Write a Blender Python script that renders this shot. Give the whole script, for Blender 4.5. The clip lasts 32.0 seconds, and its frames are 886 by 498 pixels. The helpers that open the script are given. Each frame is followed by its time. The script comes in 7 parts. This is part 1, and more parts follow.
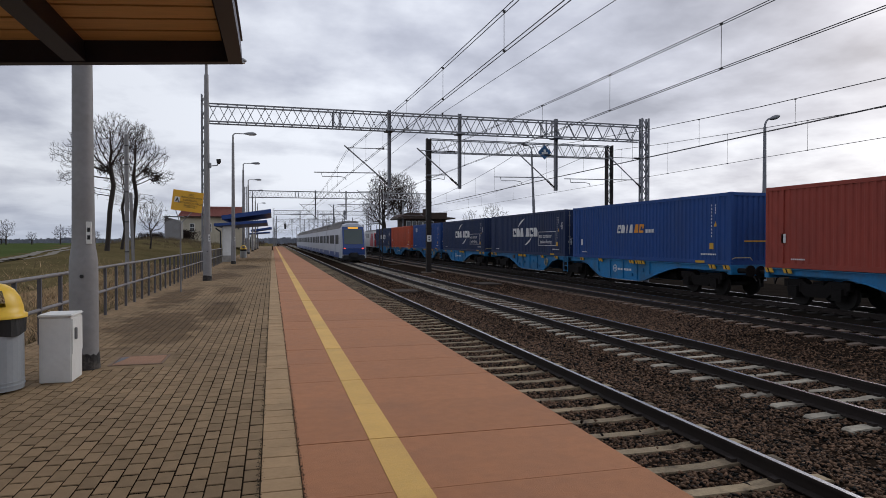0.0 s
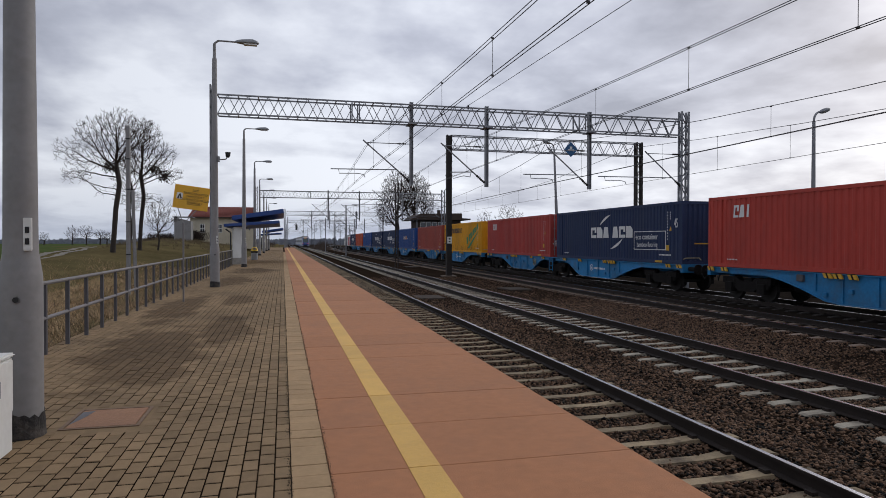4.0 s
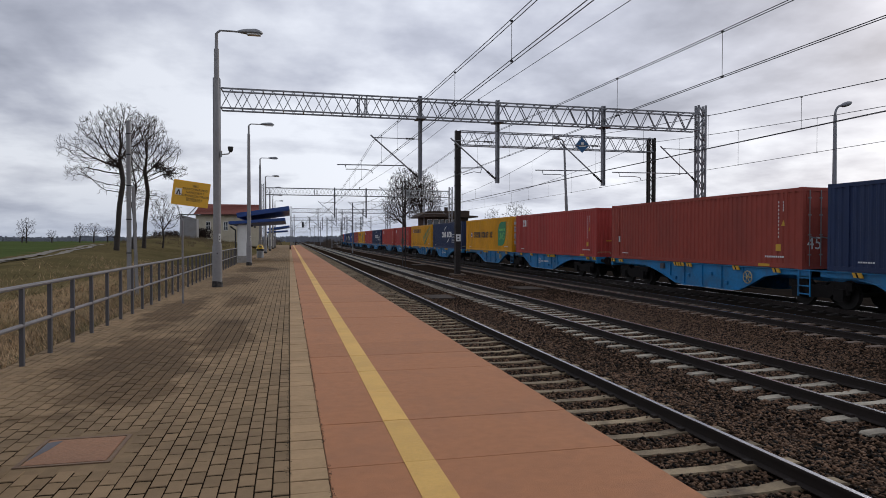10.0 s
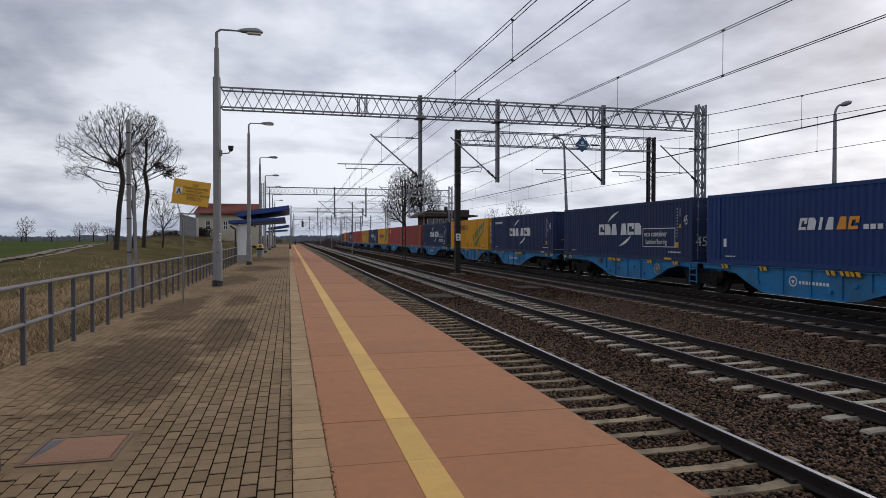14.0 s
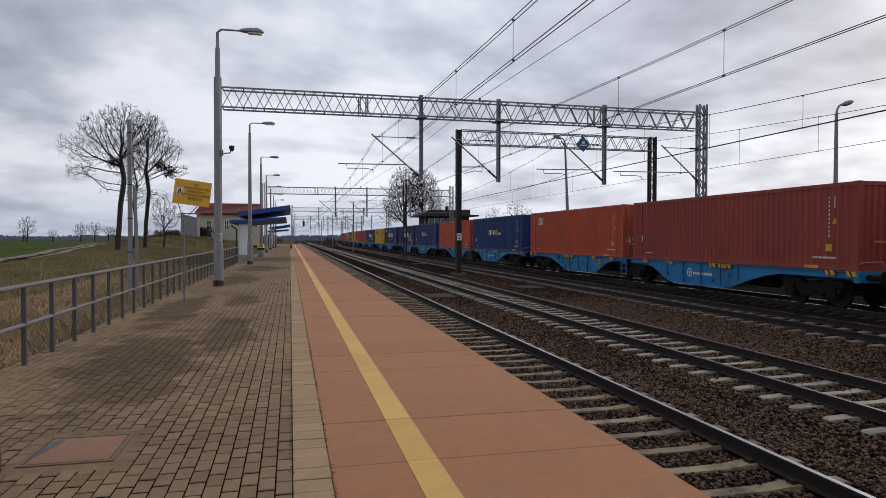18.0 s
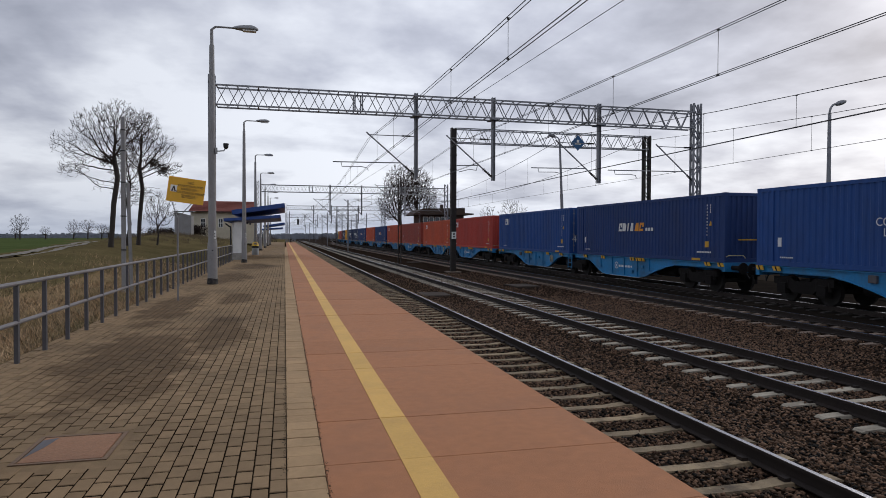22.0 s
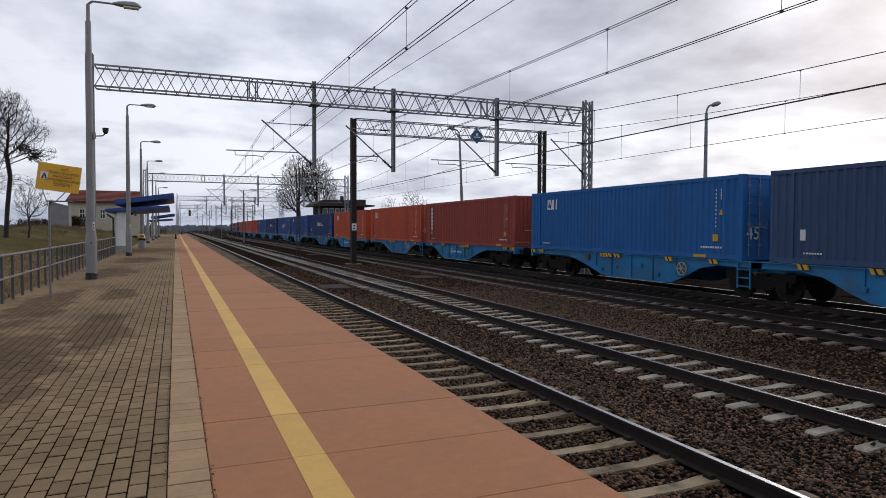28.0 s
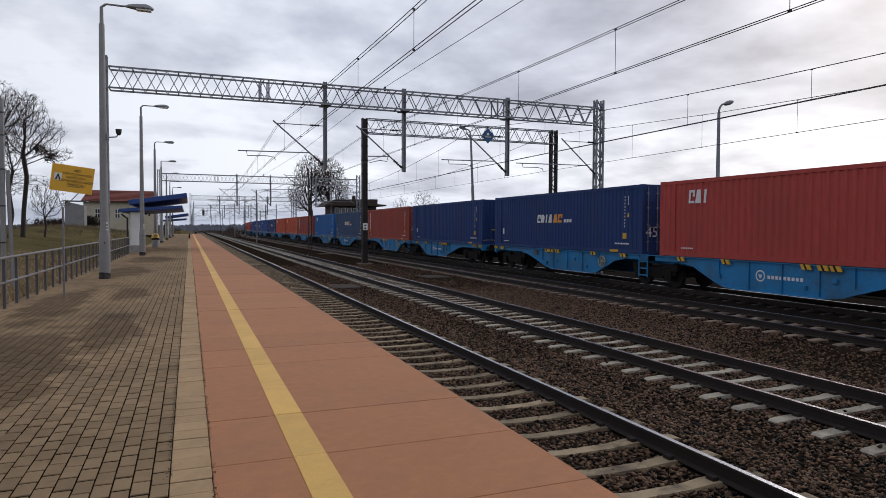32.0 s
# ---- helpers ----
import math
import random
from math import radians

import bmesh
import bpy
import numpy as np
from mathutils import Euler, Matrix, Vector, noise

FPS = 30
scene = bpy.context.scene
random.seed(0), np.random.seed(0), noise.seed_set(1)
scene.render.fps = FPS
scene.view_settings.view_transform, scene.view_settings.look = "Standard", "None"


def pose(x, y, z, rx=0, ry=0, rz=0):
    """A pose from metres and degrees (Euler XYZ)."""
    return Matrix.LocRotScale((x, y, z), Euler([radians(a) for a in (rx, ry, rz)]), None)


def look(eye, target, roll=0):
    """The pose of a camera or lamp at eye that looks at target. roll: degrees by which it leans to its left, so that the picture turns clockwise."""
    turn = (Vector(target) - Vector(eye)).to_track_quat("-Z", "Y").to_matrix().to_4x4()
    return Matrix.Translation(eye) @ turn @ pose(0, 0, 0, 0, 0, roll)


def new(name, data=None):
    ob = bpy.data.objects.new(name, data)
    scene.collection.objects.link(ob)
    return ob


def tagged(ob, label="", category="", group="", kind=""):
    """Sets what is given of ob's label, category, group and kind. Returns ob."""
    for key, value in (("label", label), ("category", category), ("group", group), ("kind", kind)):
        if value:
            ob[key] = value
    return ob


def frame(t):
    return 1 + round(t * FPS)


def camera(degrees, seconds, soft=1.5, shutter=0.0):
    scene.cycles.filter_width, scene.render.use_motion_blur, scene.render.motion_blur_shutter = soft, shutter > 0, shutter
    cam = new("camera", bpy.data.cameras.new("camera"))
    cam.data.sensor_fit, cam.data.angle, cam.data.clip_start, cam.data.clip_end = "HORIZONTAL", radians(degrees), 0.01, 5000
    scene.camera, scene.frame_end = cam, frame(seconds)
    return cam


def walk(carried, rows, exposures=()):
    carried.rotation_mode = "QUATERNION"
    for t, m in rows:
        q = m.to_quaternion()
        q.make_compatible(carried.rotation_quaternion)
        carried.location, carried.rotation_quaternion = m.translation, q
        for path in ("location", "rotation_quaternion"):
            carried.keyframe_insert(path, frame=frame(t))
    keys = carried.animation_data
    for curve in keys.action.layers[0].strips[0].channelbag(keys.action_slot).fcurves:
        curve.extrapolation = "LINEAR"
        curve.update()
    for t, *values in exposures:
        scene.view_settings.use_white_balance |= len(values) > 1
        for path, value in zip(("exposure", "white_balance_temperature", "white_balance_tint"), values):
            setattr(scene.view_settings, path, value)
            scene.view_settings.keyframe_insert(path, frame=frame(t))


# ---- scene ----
cam = camera(69.1, 32.0, soft=0.5)
PATH = [
    (0, (0.090, 0.396, 1.521), (0.603, 2.329, 1.494), 0.0),
    (0.5, (0.102, 0.845, 1.543), (0.601, 2.781, 1.516), 0.1),
    (1, (0.056, 1.256, 1.520), (0.542, 3.196, 1.491), 0.2),
    (1.5, (-0.002, 1.540, 1.533), (0.484, 3.480, 1.502), 0.2),
    (2, (-0.066, 1.890, 1.556), (0.418, 3.830, 1.527), 0.2),
    (2.5, (-0.135, 2.250, 1.564), (0.349, 4.190, 1.535), 0.1),
    (3, (-0.109, 2.523, 1.556), (0.376, 4.463, 1.530), 0.1),
    (3.5, (-0.061, 2.809, 1.558), (0.423, 4.749, 1.535), 0.1),
    (5.5, (-0.024, 3.648, 1.563), (0.451, 5.591, 1.537), 0.1),
    (6, (-0.039, 3.856, 1.578), (0.431, 5.800, 1.550), 0.1),
    (6.5, (-0.020, 3.972, 1.582), (0.448, 5.916, 1.553), 0.1),
    (7, (0.006, 3.988, 1.582), (0.474, 5.932, 1.553), 0.1),
    (7.5, (0.026, 3.994, 1.579), (0.493, 5.938, 1.550), 0.1),
    (8, (0.031, 3.994, 1.580), (0.497, 5.939, 1.551), 0.1),
    (8.5, (0.019, 3.997, 1.582), (0.485, 5.942, 1.551), 0.1),
    (9, (0.001, 3.973, 1.588), (0.466, 5.918, 1.559), 0.1),
    (9.5, (0.004, 3.963, 1.586), (0.469, 5.908, 1.557), 0.1),
    (10, (0.014, 3.987, 1.580), (0.478, 5.932, 1.549), 0.1),
    (10.5, (0.006, 3.981, 1.582), (0.469, 5.926, 1.553), 0.1),
    (11, (0.000, 3.991, 1.580), (0.463, 5.936, 1.549), 0.1),
    (11.5, (0.010, 3.977, 1.589), (0.476, 5.922, 1.557), 0.2),
    (12, (0.017, 3.989, 1.580), (0.485, 5.933, 1.549), 0.1),
    (12.5, (0.007, 3.983, 1.575), (0.475, 5.927, 1.544), 0.1),
    (13, (0.001, 3.987, 1.574), (0.468, 5.932, 1.543), 0.1),
    (13.5, (-0.009, 3.984, 1.574), (0.456, 5.929, 1.542), 0.2),
    (14, (-0.005, 3.989, 1.574), (0.460, 5.934, 1.541), 0.1),
    (14.5, (-0.021, 3.983, 1.576), (0.444, 5.928, 1.544), 0.1),
    (16.5, (-0.010, 3.992, 1.568), (0.452, 5.938, 1.534), 0.1),
    (17, (-0.007, 3.994, 1.571), (0.456, 5.939, 1.540), 0.1),
    (17.5, (0.002, 3.991, 1.573), (0.465, 5.936, 1.540), 0.1),
    (18, (0.000, 3.990, 1.580), (0.462, 5.936, 1.546), 0.1),
    (18.5, (-0.004, 3.977, 1.585), (0.457, 5.923, 1.551), 0.1),
    (19, (-0.004, 3.976, 1.582), (0.457, 5.922, 1.547), 0.1),
    (19.5, (0.008, 3.990, 1.573), (0.468, 5.936, 1.537), 0.1),
    (20, (0.002, 3.982, 1.574), (0.461, 5.928, 1.536), 0.2),
    (20.5, (-0.019, 3.993, 1.571), (0.440, 5.939, 1.532), 0.2),
    (21, (-0.033, 3.975, 1.575), (0.447, 5.916, 1.537), 0.2),
    (21.5, (-0.012, 3.989, 1.576), (0.468, 5.930, 1.539), 0.1),
    (22, (0.001, 3.988, 1.580), (0.479, 5.930, 1.541), 0.2),
    (22.5, (0.000, 3.973, 1.574), (0.476, 5.915, 1.536), 0.2),
    (23, (0.010, 3.986, 1.569), (0.486, 5.928, 1.530), 0.2),
    (23.5, (-0.007, 3.974, 1.559), (0.470, 5.916, 1.521), 0.2),
    (24, (0.019, 3.983, 1.561), (0.493, 5.926, 1.523), 0.2),
    (24.5, (0.003, 4.000, 1.559), (0.478, 5.942, 1.519), 0.2),
    (26.5, (0.101, 3.990, 1.583), (0.593, 5.928, 1.527), 0.2),
    (27, (0.081, 4.012, 1.570), (0.580, 5.948, 1.510), 0.2),
    (27.5, (0.090, 4.016, 1.570), (0.726, 5.911, 1.508), 0.2),
    (28, (0.073, 4.050, 1.567), (0.841, 5.896, 1.504), 0.2),
    (28.5, (0.060, 4.061, 1.563), (0.847, 5.899, 1.502), 0.1),
    (29, (0.056, 4.056, 1.575), (0.830, 5.899, 1.515), 0.1),
    (29.5, (0.062, 4.039, 1.575), (0.800, 5.897, 1.513), 0.2),
    (30, (0.119, 4.024, 1.542), (0.857, 5.882, 1.484), 0.0),
    (30.5, (0.144, 3.991, 1.548), (0.879, 5.850, 1.485), 0.2),
    (31, (0.151, 3.958, 1.560), (0.886, 5.817, 1.495), 0.2),
    (31.5, (0.125, 3.989, 1.570), (0.856, 5.849, 1.504), 0.2),
    (32, (0.141, 3.974, 1.588), (0.874, 5.834, 1.523), 0.2),
]
walk(cam, [(t, look(eye, target, roll)) for t, eye, target, roll in PATH], [(0.0, 0.03), (26.5, 0.03), (28.0, 0.10), (32.0, 0.10)])

# ---- light ----
world = bpy.data.worlds.new("overcast_sky")
scene.world = world
world.use_nodes = True


def build_sky():
    nt = world.node_tree
    nt.nodes.clear()
    n, ln = nt.nodes.new, nt.links.new
    out, bg = n("ShaderNodeOutputWorld"), n("ShaderNodeBackground")
    sky = n("ShaderNodeTexSky")
    sky.sky_type, sky.sun_disc = "NISHITA", False
    sky.sun_elevation, sky.sun_rotation = radians(26), radians(62)
    sky.air_density, sky.dust_density, sky.ozone_density = 1.0, 3.0, 1.0
    tc, sep = n("ShaderNodeTexCoord"), n("ShaderNodeSeparateXYZ")
    ln(tc.outputs["Generated"], sep.inputs[0])
    # project the view direction on a flat cloud deck
    zz = n("ShaderNodeMath"); zz.operation = "MAXIMUM"; zz.inputs[1].default_value = 0.0
    ln(sep.outputs["Z"], zz.inputs[0])
    add = n("ShaderNodeMath"); add.operation = "ADD"; add.inputs[1].default_value = 0.22
    ln(zz.outputs[0], add.inputs[0])
    dx, dy = n("ShaderNodeMath"), n("ShaderNodeMath")
    dx.operation = dy.operation = "DIVIDE"
    ln(sep.outputs["X"], dx.inputs[0]); ln(add.outputs[0], dx.inputs[1])
    ln(sep.outputs["Y"], dy.inputs[0]); ln(add.outputs[0], dy.inputs[1])
    com = n("ShaderNodeCombineXYZ")
    ln(dx.outputs[0], com.inputs["X"]); ln(dy.outputs[0], com.inputs["Y"])
    big, fine = n("ShaderNodeTexNoise"), n("ShaderNodeTexNoise")
    big.inputs["Scale"].default_value, big.inputs["Detail"].default_value, big.inputs["Roughness"].default_value = 0.85, 5.0, 0.5
    fine.inputs["Scale"].default_value, fine.inputs["Detail"].default_value, fine.inputs["Roughness"].default_value = 2.6, 5.0, 0.55
    big.inputs["Distortion"].default_value = 0.6
    ln(com.outputs[0], big.inputs["Vector"]); ln(com.outputs[0], fine.inputs["Vector"])
    mixn = n("ShaderNodeMix"); mixn.data_type = "FLOAT"; mixn.inputs[0].default_value = 0.36
    ln(big.outputs["Fac"], mixn.inputs[2]); ln(fine.outputs["Fac"], mixn.inputs[3])
    ramp = n("ShaderNodeValToRGB")
    e = ramp.color_ramp.elements
    e[0].position, e[0].color = 0.38, (0.385, 0.41, 0.505, 1)
    e[1].position, e[1].color = 0.60, (1.0, 1.04, 1.14, 1)
    mid = ramp.color_ramp.elements.new(0.47); mid.color = (0.60, 0.63, 0.745, 1)
    # thinner cloud in a broad band low ahead
    up, down = n("ShaderNodeMapRange"), n("ShaderNodeMapRange")
    up.inputs["From Min"].default_value, up.inputs["From Max"].default_value = 0.0, 0.09
    down.inputs["From Min"].default_value, down.inputs["From Max"].default_value = 0.30, 0.12
    ahead = n("ShaderNodeMapRange")
    ahead.inputs["From Min"].default_value, ahead.inputs["From Max"].default_value = 0.90, 0.99
    ln(sep.outputs["Z"], up.inputs["Value"]); ln(sep.outputs["Z"], down.inputs["Value"]); ln(sep.outputs["Y"], ahead.inputs["Value"])
    m1, m2, m3 = n("ShaderNodeMath"), n("ShaderNodeMath"), n("ShaderNodeMath")
    m1.operation = m2.operation = "MULTIPLY"; m3.operation = "MULTIPLY_ADD"; m3.inputs[1].default_value = 0.105
    ln(up.outputs[0], m1.inputs[0]); ln(down.outputs[0], m1.inputs[1]); ln(m1.outputs[0], m2.inputs[0]); ln(ahead.outputs[0], m2.inputs[1])
    ln(m2.outputs[0], m3.inputs[0]); ln(mixn.outputs[0], m3.inputs[2])
    ln(m3.outputs[0], ramp.inputs[0])
    # the deck brightens towards the horizon, where one looks under it
    hz = n("ShaderNodeMapRange"); hz.inputs["From Min"].default_value, hz.inputs["From Max"].default_value = 0.0, 0.085
    hz.inputs["To Min"].default_value, hz.inputs["To Max"].default_value = 0.55, 0.0
    ln(sep.outputs["Z"], hz.inputs["Value"])
    mixh = n("ShaderNodeMix"); mixh.data_type = "RGBA"
    ln(hz.outputs[0], mixh.inputs[0]); ln(ramp.outputs[0], mixh.inputs[6])
    mixh.inputs[7].default_value = (0.50, 0.59, 0.77, 1)
    # the cloud is thinner and brighter round the hidden sun
    sd = n("ShaderNodeVectorMath"); sd.operation = "DOT_PRODUCT"; sd.inputs[1].default_value = (0.62, 0.74, 0.28)
    nv = n("ShaderNodeVectorMath"); nv.operation = "NORMALIZE"
    ln(tc.outputs["Generated"], nv.inputs[0]); ln(nv.outputs[0], sd.inputs[0])
    gl = n("ShaderNodeMapRange"); gl.interpolation_type = "SMOOTHSTEP"
    gl.inputs["From Min"].default_value, gl.inputs["From Max"].default_value = 0.5, 0.95
    gl.inputs["To Min"].default_value, gl.inputs["To Max"].default_value = 0.87, 1.07
    ln(sd.outputs["Value"], gl.inputs["Value"])
    sunny = n("ShaderNodeMix"); sunny.data_type = "RGBA"; sunny.blend_type = "MULTIPLY"; sunny.inputs[0].default_value = 1.0
    ln(mixh.outputs[2], sunny.inputs[6]); ln(gl.outputs[0], sunny.inputs[7])
    mixh = sunny
    # a share of the clear sky's light shines through
    scl = n("ShaderNodeMix"); scl.data_type = "RGBA"; scl.blend_type = "ADD"; scl.inputs[0].default_value = 0.012
    ln(mixh.outputs[2], scl.inputs[6]); ln(sky.outputs[0], scl.inputs[7])
    ln(scl.outputs[2], bg.inputs["Color"])
    bg.inputs["Strength"].default_value = 0.80
    ln(bg.outputs[0], out.inputs["Surface"])


build_sky()
sun_data = bpy.data.lights.new("sun", "SUN")
sun_data.energy, sun_data.angle, sun_data.color = 0.8, radians(25), (1.0, 0.96, 0.9)
sun = new("sun", sun_data)
sun.matrix_world = look((30, 20, 40), (30 - 0.79, 20 - 0.42, 40 - 0.55))

# ---- materials ----


def mat(name, col, rough=0.7, metal=0.0, var=0.14, scale=3.0, bump=0.0, bscale=60.0, stretch=(1, 1, 1), each=0.0, island=0.0, dirt=None, dirt_amount=0.35, dirt_scale=1.2, spec=0.5, world=False):
    """Procedural surface: base colour with broad and fine variation, optional dirt, bump, and a shade of its own for each object or island."""
    m = bpy.data.materials.new(name)
    m.use_nodes = True
    nt = m.node_tree
    n, ln = nt.nodes.new, nt.links.new
    b = nt.nodes["Principled BSDF"]
    b.inputs["Roughness"].default_value, b.inputs["Metallic"].default_value = rough, metal
    b.inputs["Specular IOR Level"].default_value = spec
    tc, mp = n("ShaderNodeTexCoord"), n("ShaderNodeMapping")
    mp.inputs["Scale"].default_value = stretch
    place = n("ShaderNodeNewGeometry").outputs["Position"] if world else tc.outputs["Object"]
    ln(place, mp.inputs["Vector"])
    a, f = n("ShaderNodeTexNoise"), n("ShaderNodeTexNoise")
    a.inputs["Scale"].default_value, a.inputs["Detail"].default_value = scale, 4.0
    f.inputs["Scale"].default_value, f.inputs["Detail"].default_value = scale * 11, 3.0
    ln(mp.outputs[0], a.inputs["Vector"]); ln(mp.outputs[0], f.inputs["Vector"])
    s = n("ShaderNodeMath"); s.operation = "ADD"
    ln(a.outputs["Fac"], s.inputs[0]); ln(f.outputs["Fac"], s.inputs[1])
    last = s
    for kind, amount in (("object", each), ("island", island)):
        if amount:
            r = n("ShaderNodeObjectInfo") if kind == "object" else n("ShaderNodeNewGeometry")
            sock = r.outputs["Random"] if kind == "object" else r.outputs["Random Per Island"]
            mm = n("ShaderNodeMath"); mm.operation = "MULTIPLY_ADD"
            mm.inputs[1].default_value = amount / max(var, 0.01)
            ln(sock, mm.inputs[0]); ln(last.outputs[0], mm.inputs[2])
            sub = n("ShaderNodeMath"); sub.operation = "SUBTRACT"; sub.inputs[1].default_value = 0.5 * amount / max(var, 0.01)
            ln(mm.outputs[0], sub.inputs[0])
            last = sub
    k = n("ShaderNodeMapRange"); k.clamp = False
    k.inputs["From Min"].default_value, k.inputs["From Max"].default_value = 0.6, 1.4
    k.inputs["To Min"].default_value, k.inputs["To Max"].default_value = 1 - var, 1 + var
    ln(last.outputs[0], k.inputs["Value"])
    c = n("ShaderNodeMix"); c.data_type = "RGBA"; c.blend_type = "MULTIPLY"; c.inputs[0].default_value = 1.0
    c.inputs[6].default_value = (*col, 1)
    ln(k.outputs[0], c.inputs[7])
    colour = c.outputs[2]
    if dirt:
        d = n("ShaderNodeTexNoise"); d.inputs["Scale"].default_value, d.inputs["Detail"].default_value, d.inputs["Roughness"].default_value = dirt_scale, 7.0, 0.65
        ln(mp.outputs[0], d.inputs["Vector"])
        dr = n("ShaderNodeMapRange"); dr.inputs["From Min"].default_value, dr.inputs["From Max"].default_value = 0.47, 0.68
        dr.inputs["To Max"].default_value = dirt_amount
        ln(d.outputs["Fac"], dr.inputs["Value"])
        dm = n("ShaderNodeMix"); dm.data_type = "RGBA"; dm.inputs[7].default_value = (*dirt, 1)
        ln(dr.outputs[0], dm.inputs[0]); ln(colour, dm.inputs[6])
        colour = dm.outputs[2]
    ln(colour, b.inputs["Base Color"])
    if bump:
        bn, bt = n("ShaderNodeBump"), n("ShaderNodeTexNoise")
        bt.inputs["Scale"].default_value, bt.inputs["Detail"].default_value = bscale, 4.0
        ln(mp.outputs[0], bt.inputs["Vector"])
        bn.inputs["Strength"].default_value, bn.inputs["Distance"].default_value = bump, 0.02
        ln(bt.outputs["Fac"], bn.inputs["Height"])
        ln(bn.outputs[0], b.inputs["Normal"])
    return m


def stained(m, patches, colour, gloss=0.45):
    """Damp dark patches with ragged edges: (x, y, half width, half length) on the ground."""
    nt = m.node_tree
    n, ln = nt.nodes.new, nt.links.new
    b = nt.nodes["Principled BSDF"]
    src = b.inputs["Base Color"].links[0].from_socket
    geo, nz = n("ShaderNodeNewGeometry"), n("ShaderNodeTexNoise")
    nz.inputs["Scale"].default_value, nz.inputs["Detail"].default_value, nz.inputs["Roughness"].default_value = 1.1, 8.0, 0.7
    ln(geo.outputs["Position"], nz.inputs["Vector"])
    total = None
    for x, y, w, l in patches:
        mp = n("ShaderNodeMapping")
        mp.vector_type = "TEXTURE"
        mp.inputs["Location"].default_value, mp.inputs["Scale"].default_value = (x, y, 0), (w, l, 50)
        ln(geo.outputs["Position"], mp.inputs["Vector"])
        le = n("ShaderNodeVectorMath"); le.operation = "LENGTH"
        ln(mp.outputs[0], le.inputs[0])
        a = n("ShaderNodeMath"); a.operation = "MULTIPLY_ADD"; a.inputs[1].default_value = -2.6
        ln(nz.outputs["Fac"], a.inputs[0]); ln(le.outputs["Value"], a.inputs[2])
        r = n("ShaderNodeMapRange")
        r.inputs["From Min"].default_value, r.inputs["From Max"].default_value = -0.15, -0.48
        ln(a.outputs[0], r.inputs["Value"])
        if total is None:
            total = r.outputs[0]
        else:
            mx = n("ShaderNodeMath"); mx.operation = "MAXIMUM"
            ln(total, mx.inputs[0]); ln(r.outputs[0], mx.inputs[1])
            total = mx.outputs[0]
    c = n("ShaderNodeMix"); c.data_type = "RGBA"; c.blend_type = "MULTIPLY"; c.inputs[7].default_value = (*colour, 1)
    ln(total, c.inputs[0]); ln(src, c.inputs[6]); ln(c.outputs[2], b.inputs["Base Color"])
    g = n("ShaderNodeMapRange")
    g.inputs["To Min"].default_value, g.inputs["To Max"].default_value = b.inputs["Roughness"].default_value, gloss
    ln(total, g.inputs["Value"]); ln(g.outputs[0], b.inputs["Roughness"])


def glow(name, col, strength):
    m = bpy.data.materials.new(name)
    m.use_nodes = True
    b = m.node_tree.nodes["Principled BSDF"]
    b.inputs["Base Color"].default_value = (*col, 1)
    b.inputs["Emission Color"].default_value, b.inputs["Emission Strength"].default_value = (*col, 1), strength
    return m


# ---- mesh helpers ----


def quad_box(bm, x0, x1, y0, y1, z0, z1):
    v = [bm.verts.new((x, y, z)) for z in (z0, z1) for y in (y0, y1) for x in (x0, x1)]
    for f in ((0, 2, 3, 1), (4, 5, 7, 6), (0, 1, 5, 4), (2, 6, 7, 3), (1, 3, 7, 5), (0, 4, 6, 2)):
        bm.faces.new([v[i] for i in f])
    return v


def tube(bm, p, q, r, r2=None, seg=8, caps=True):
    p, q = Vector(p), Vector(q)
    r2 = r if r2 is None else r2
    d = (q - p).normalized()
    a = d.orthogonal().normalized()
    c = d.cross(a)
    ring = [[bm.verts.new(o + (a * math.cos(t) + c * math.sin(t)) * s) for t in (2 * math.pi * i / seg for i in range(seg))] for o, s in ((p, r), (q, r2))]
    for i in range(seg):
        bm.faces.new((ring[0][i], ring[0][(i + 1) % seg], ring[1][(i + 1) % seg], ring[1][i]))
    if caps:
        bm.faces.new(ring[0][::-1]); bm.faces.new(ring[1])


def bar(bm, p, q, w, h=None):
    """A straight bar of rectangular section from p to q."""
    p, q = Vector(p), Vector(q)
    h = w if h is None else h
    d = (q - p).normalized()
    side = d.cross(Vector((0, 0, 1)))
    side = side.normalized() if side.length > 1e-4 else Vector((1, 0, 0))
    up = side.cross(d)
    ring = [[bm.verts.new(o + side * (sx * w / 2) + up * (sz * h / 2)) for sx, sz in ((-1, -1), (1, -1), (1, 1), (-1, 1))] for o in (p, q)]
    for i in range(4):
        bm.faces.new((ring[0][i], ring[0][(i + 1) % 4], ring[1][(i + 1) % 4], ring[1][i]))
    bm.faces.new(ring[0][::-1]); bm.faces.new(ring[1])


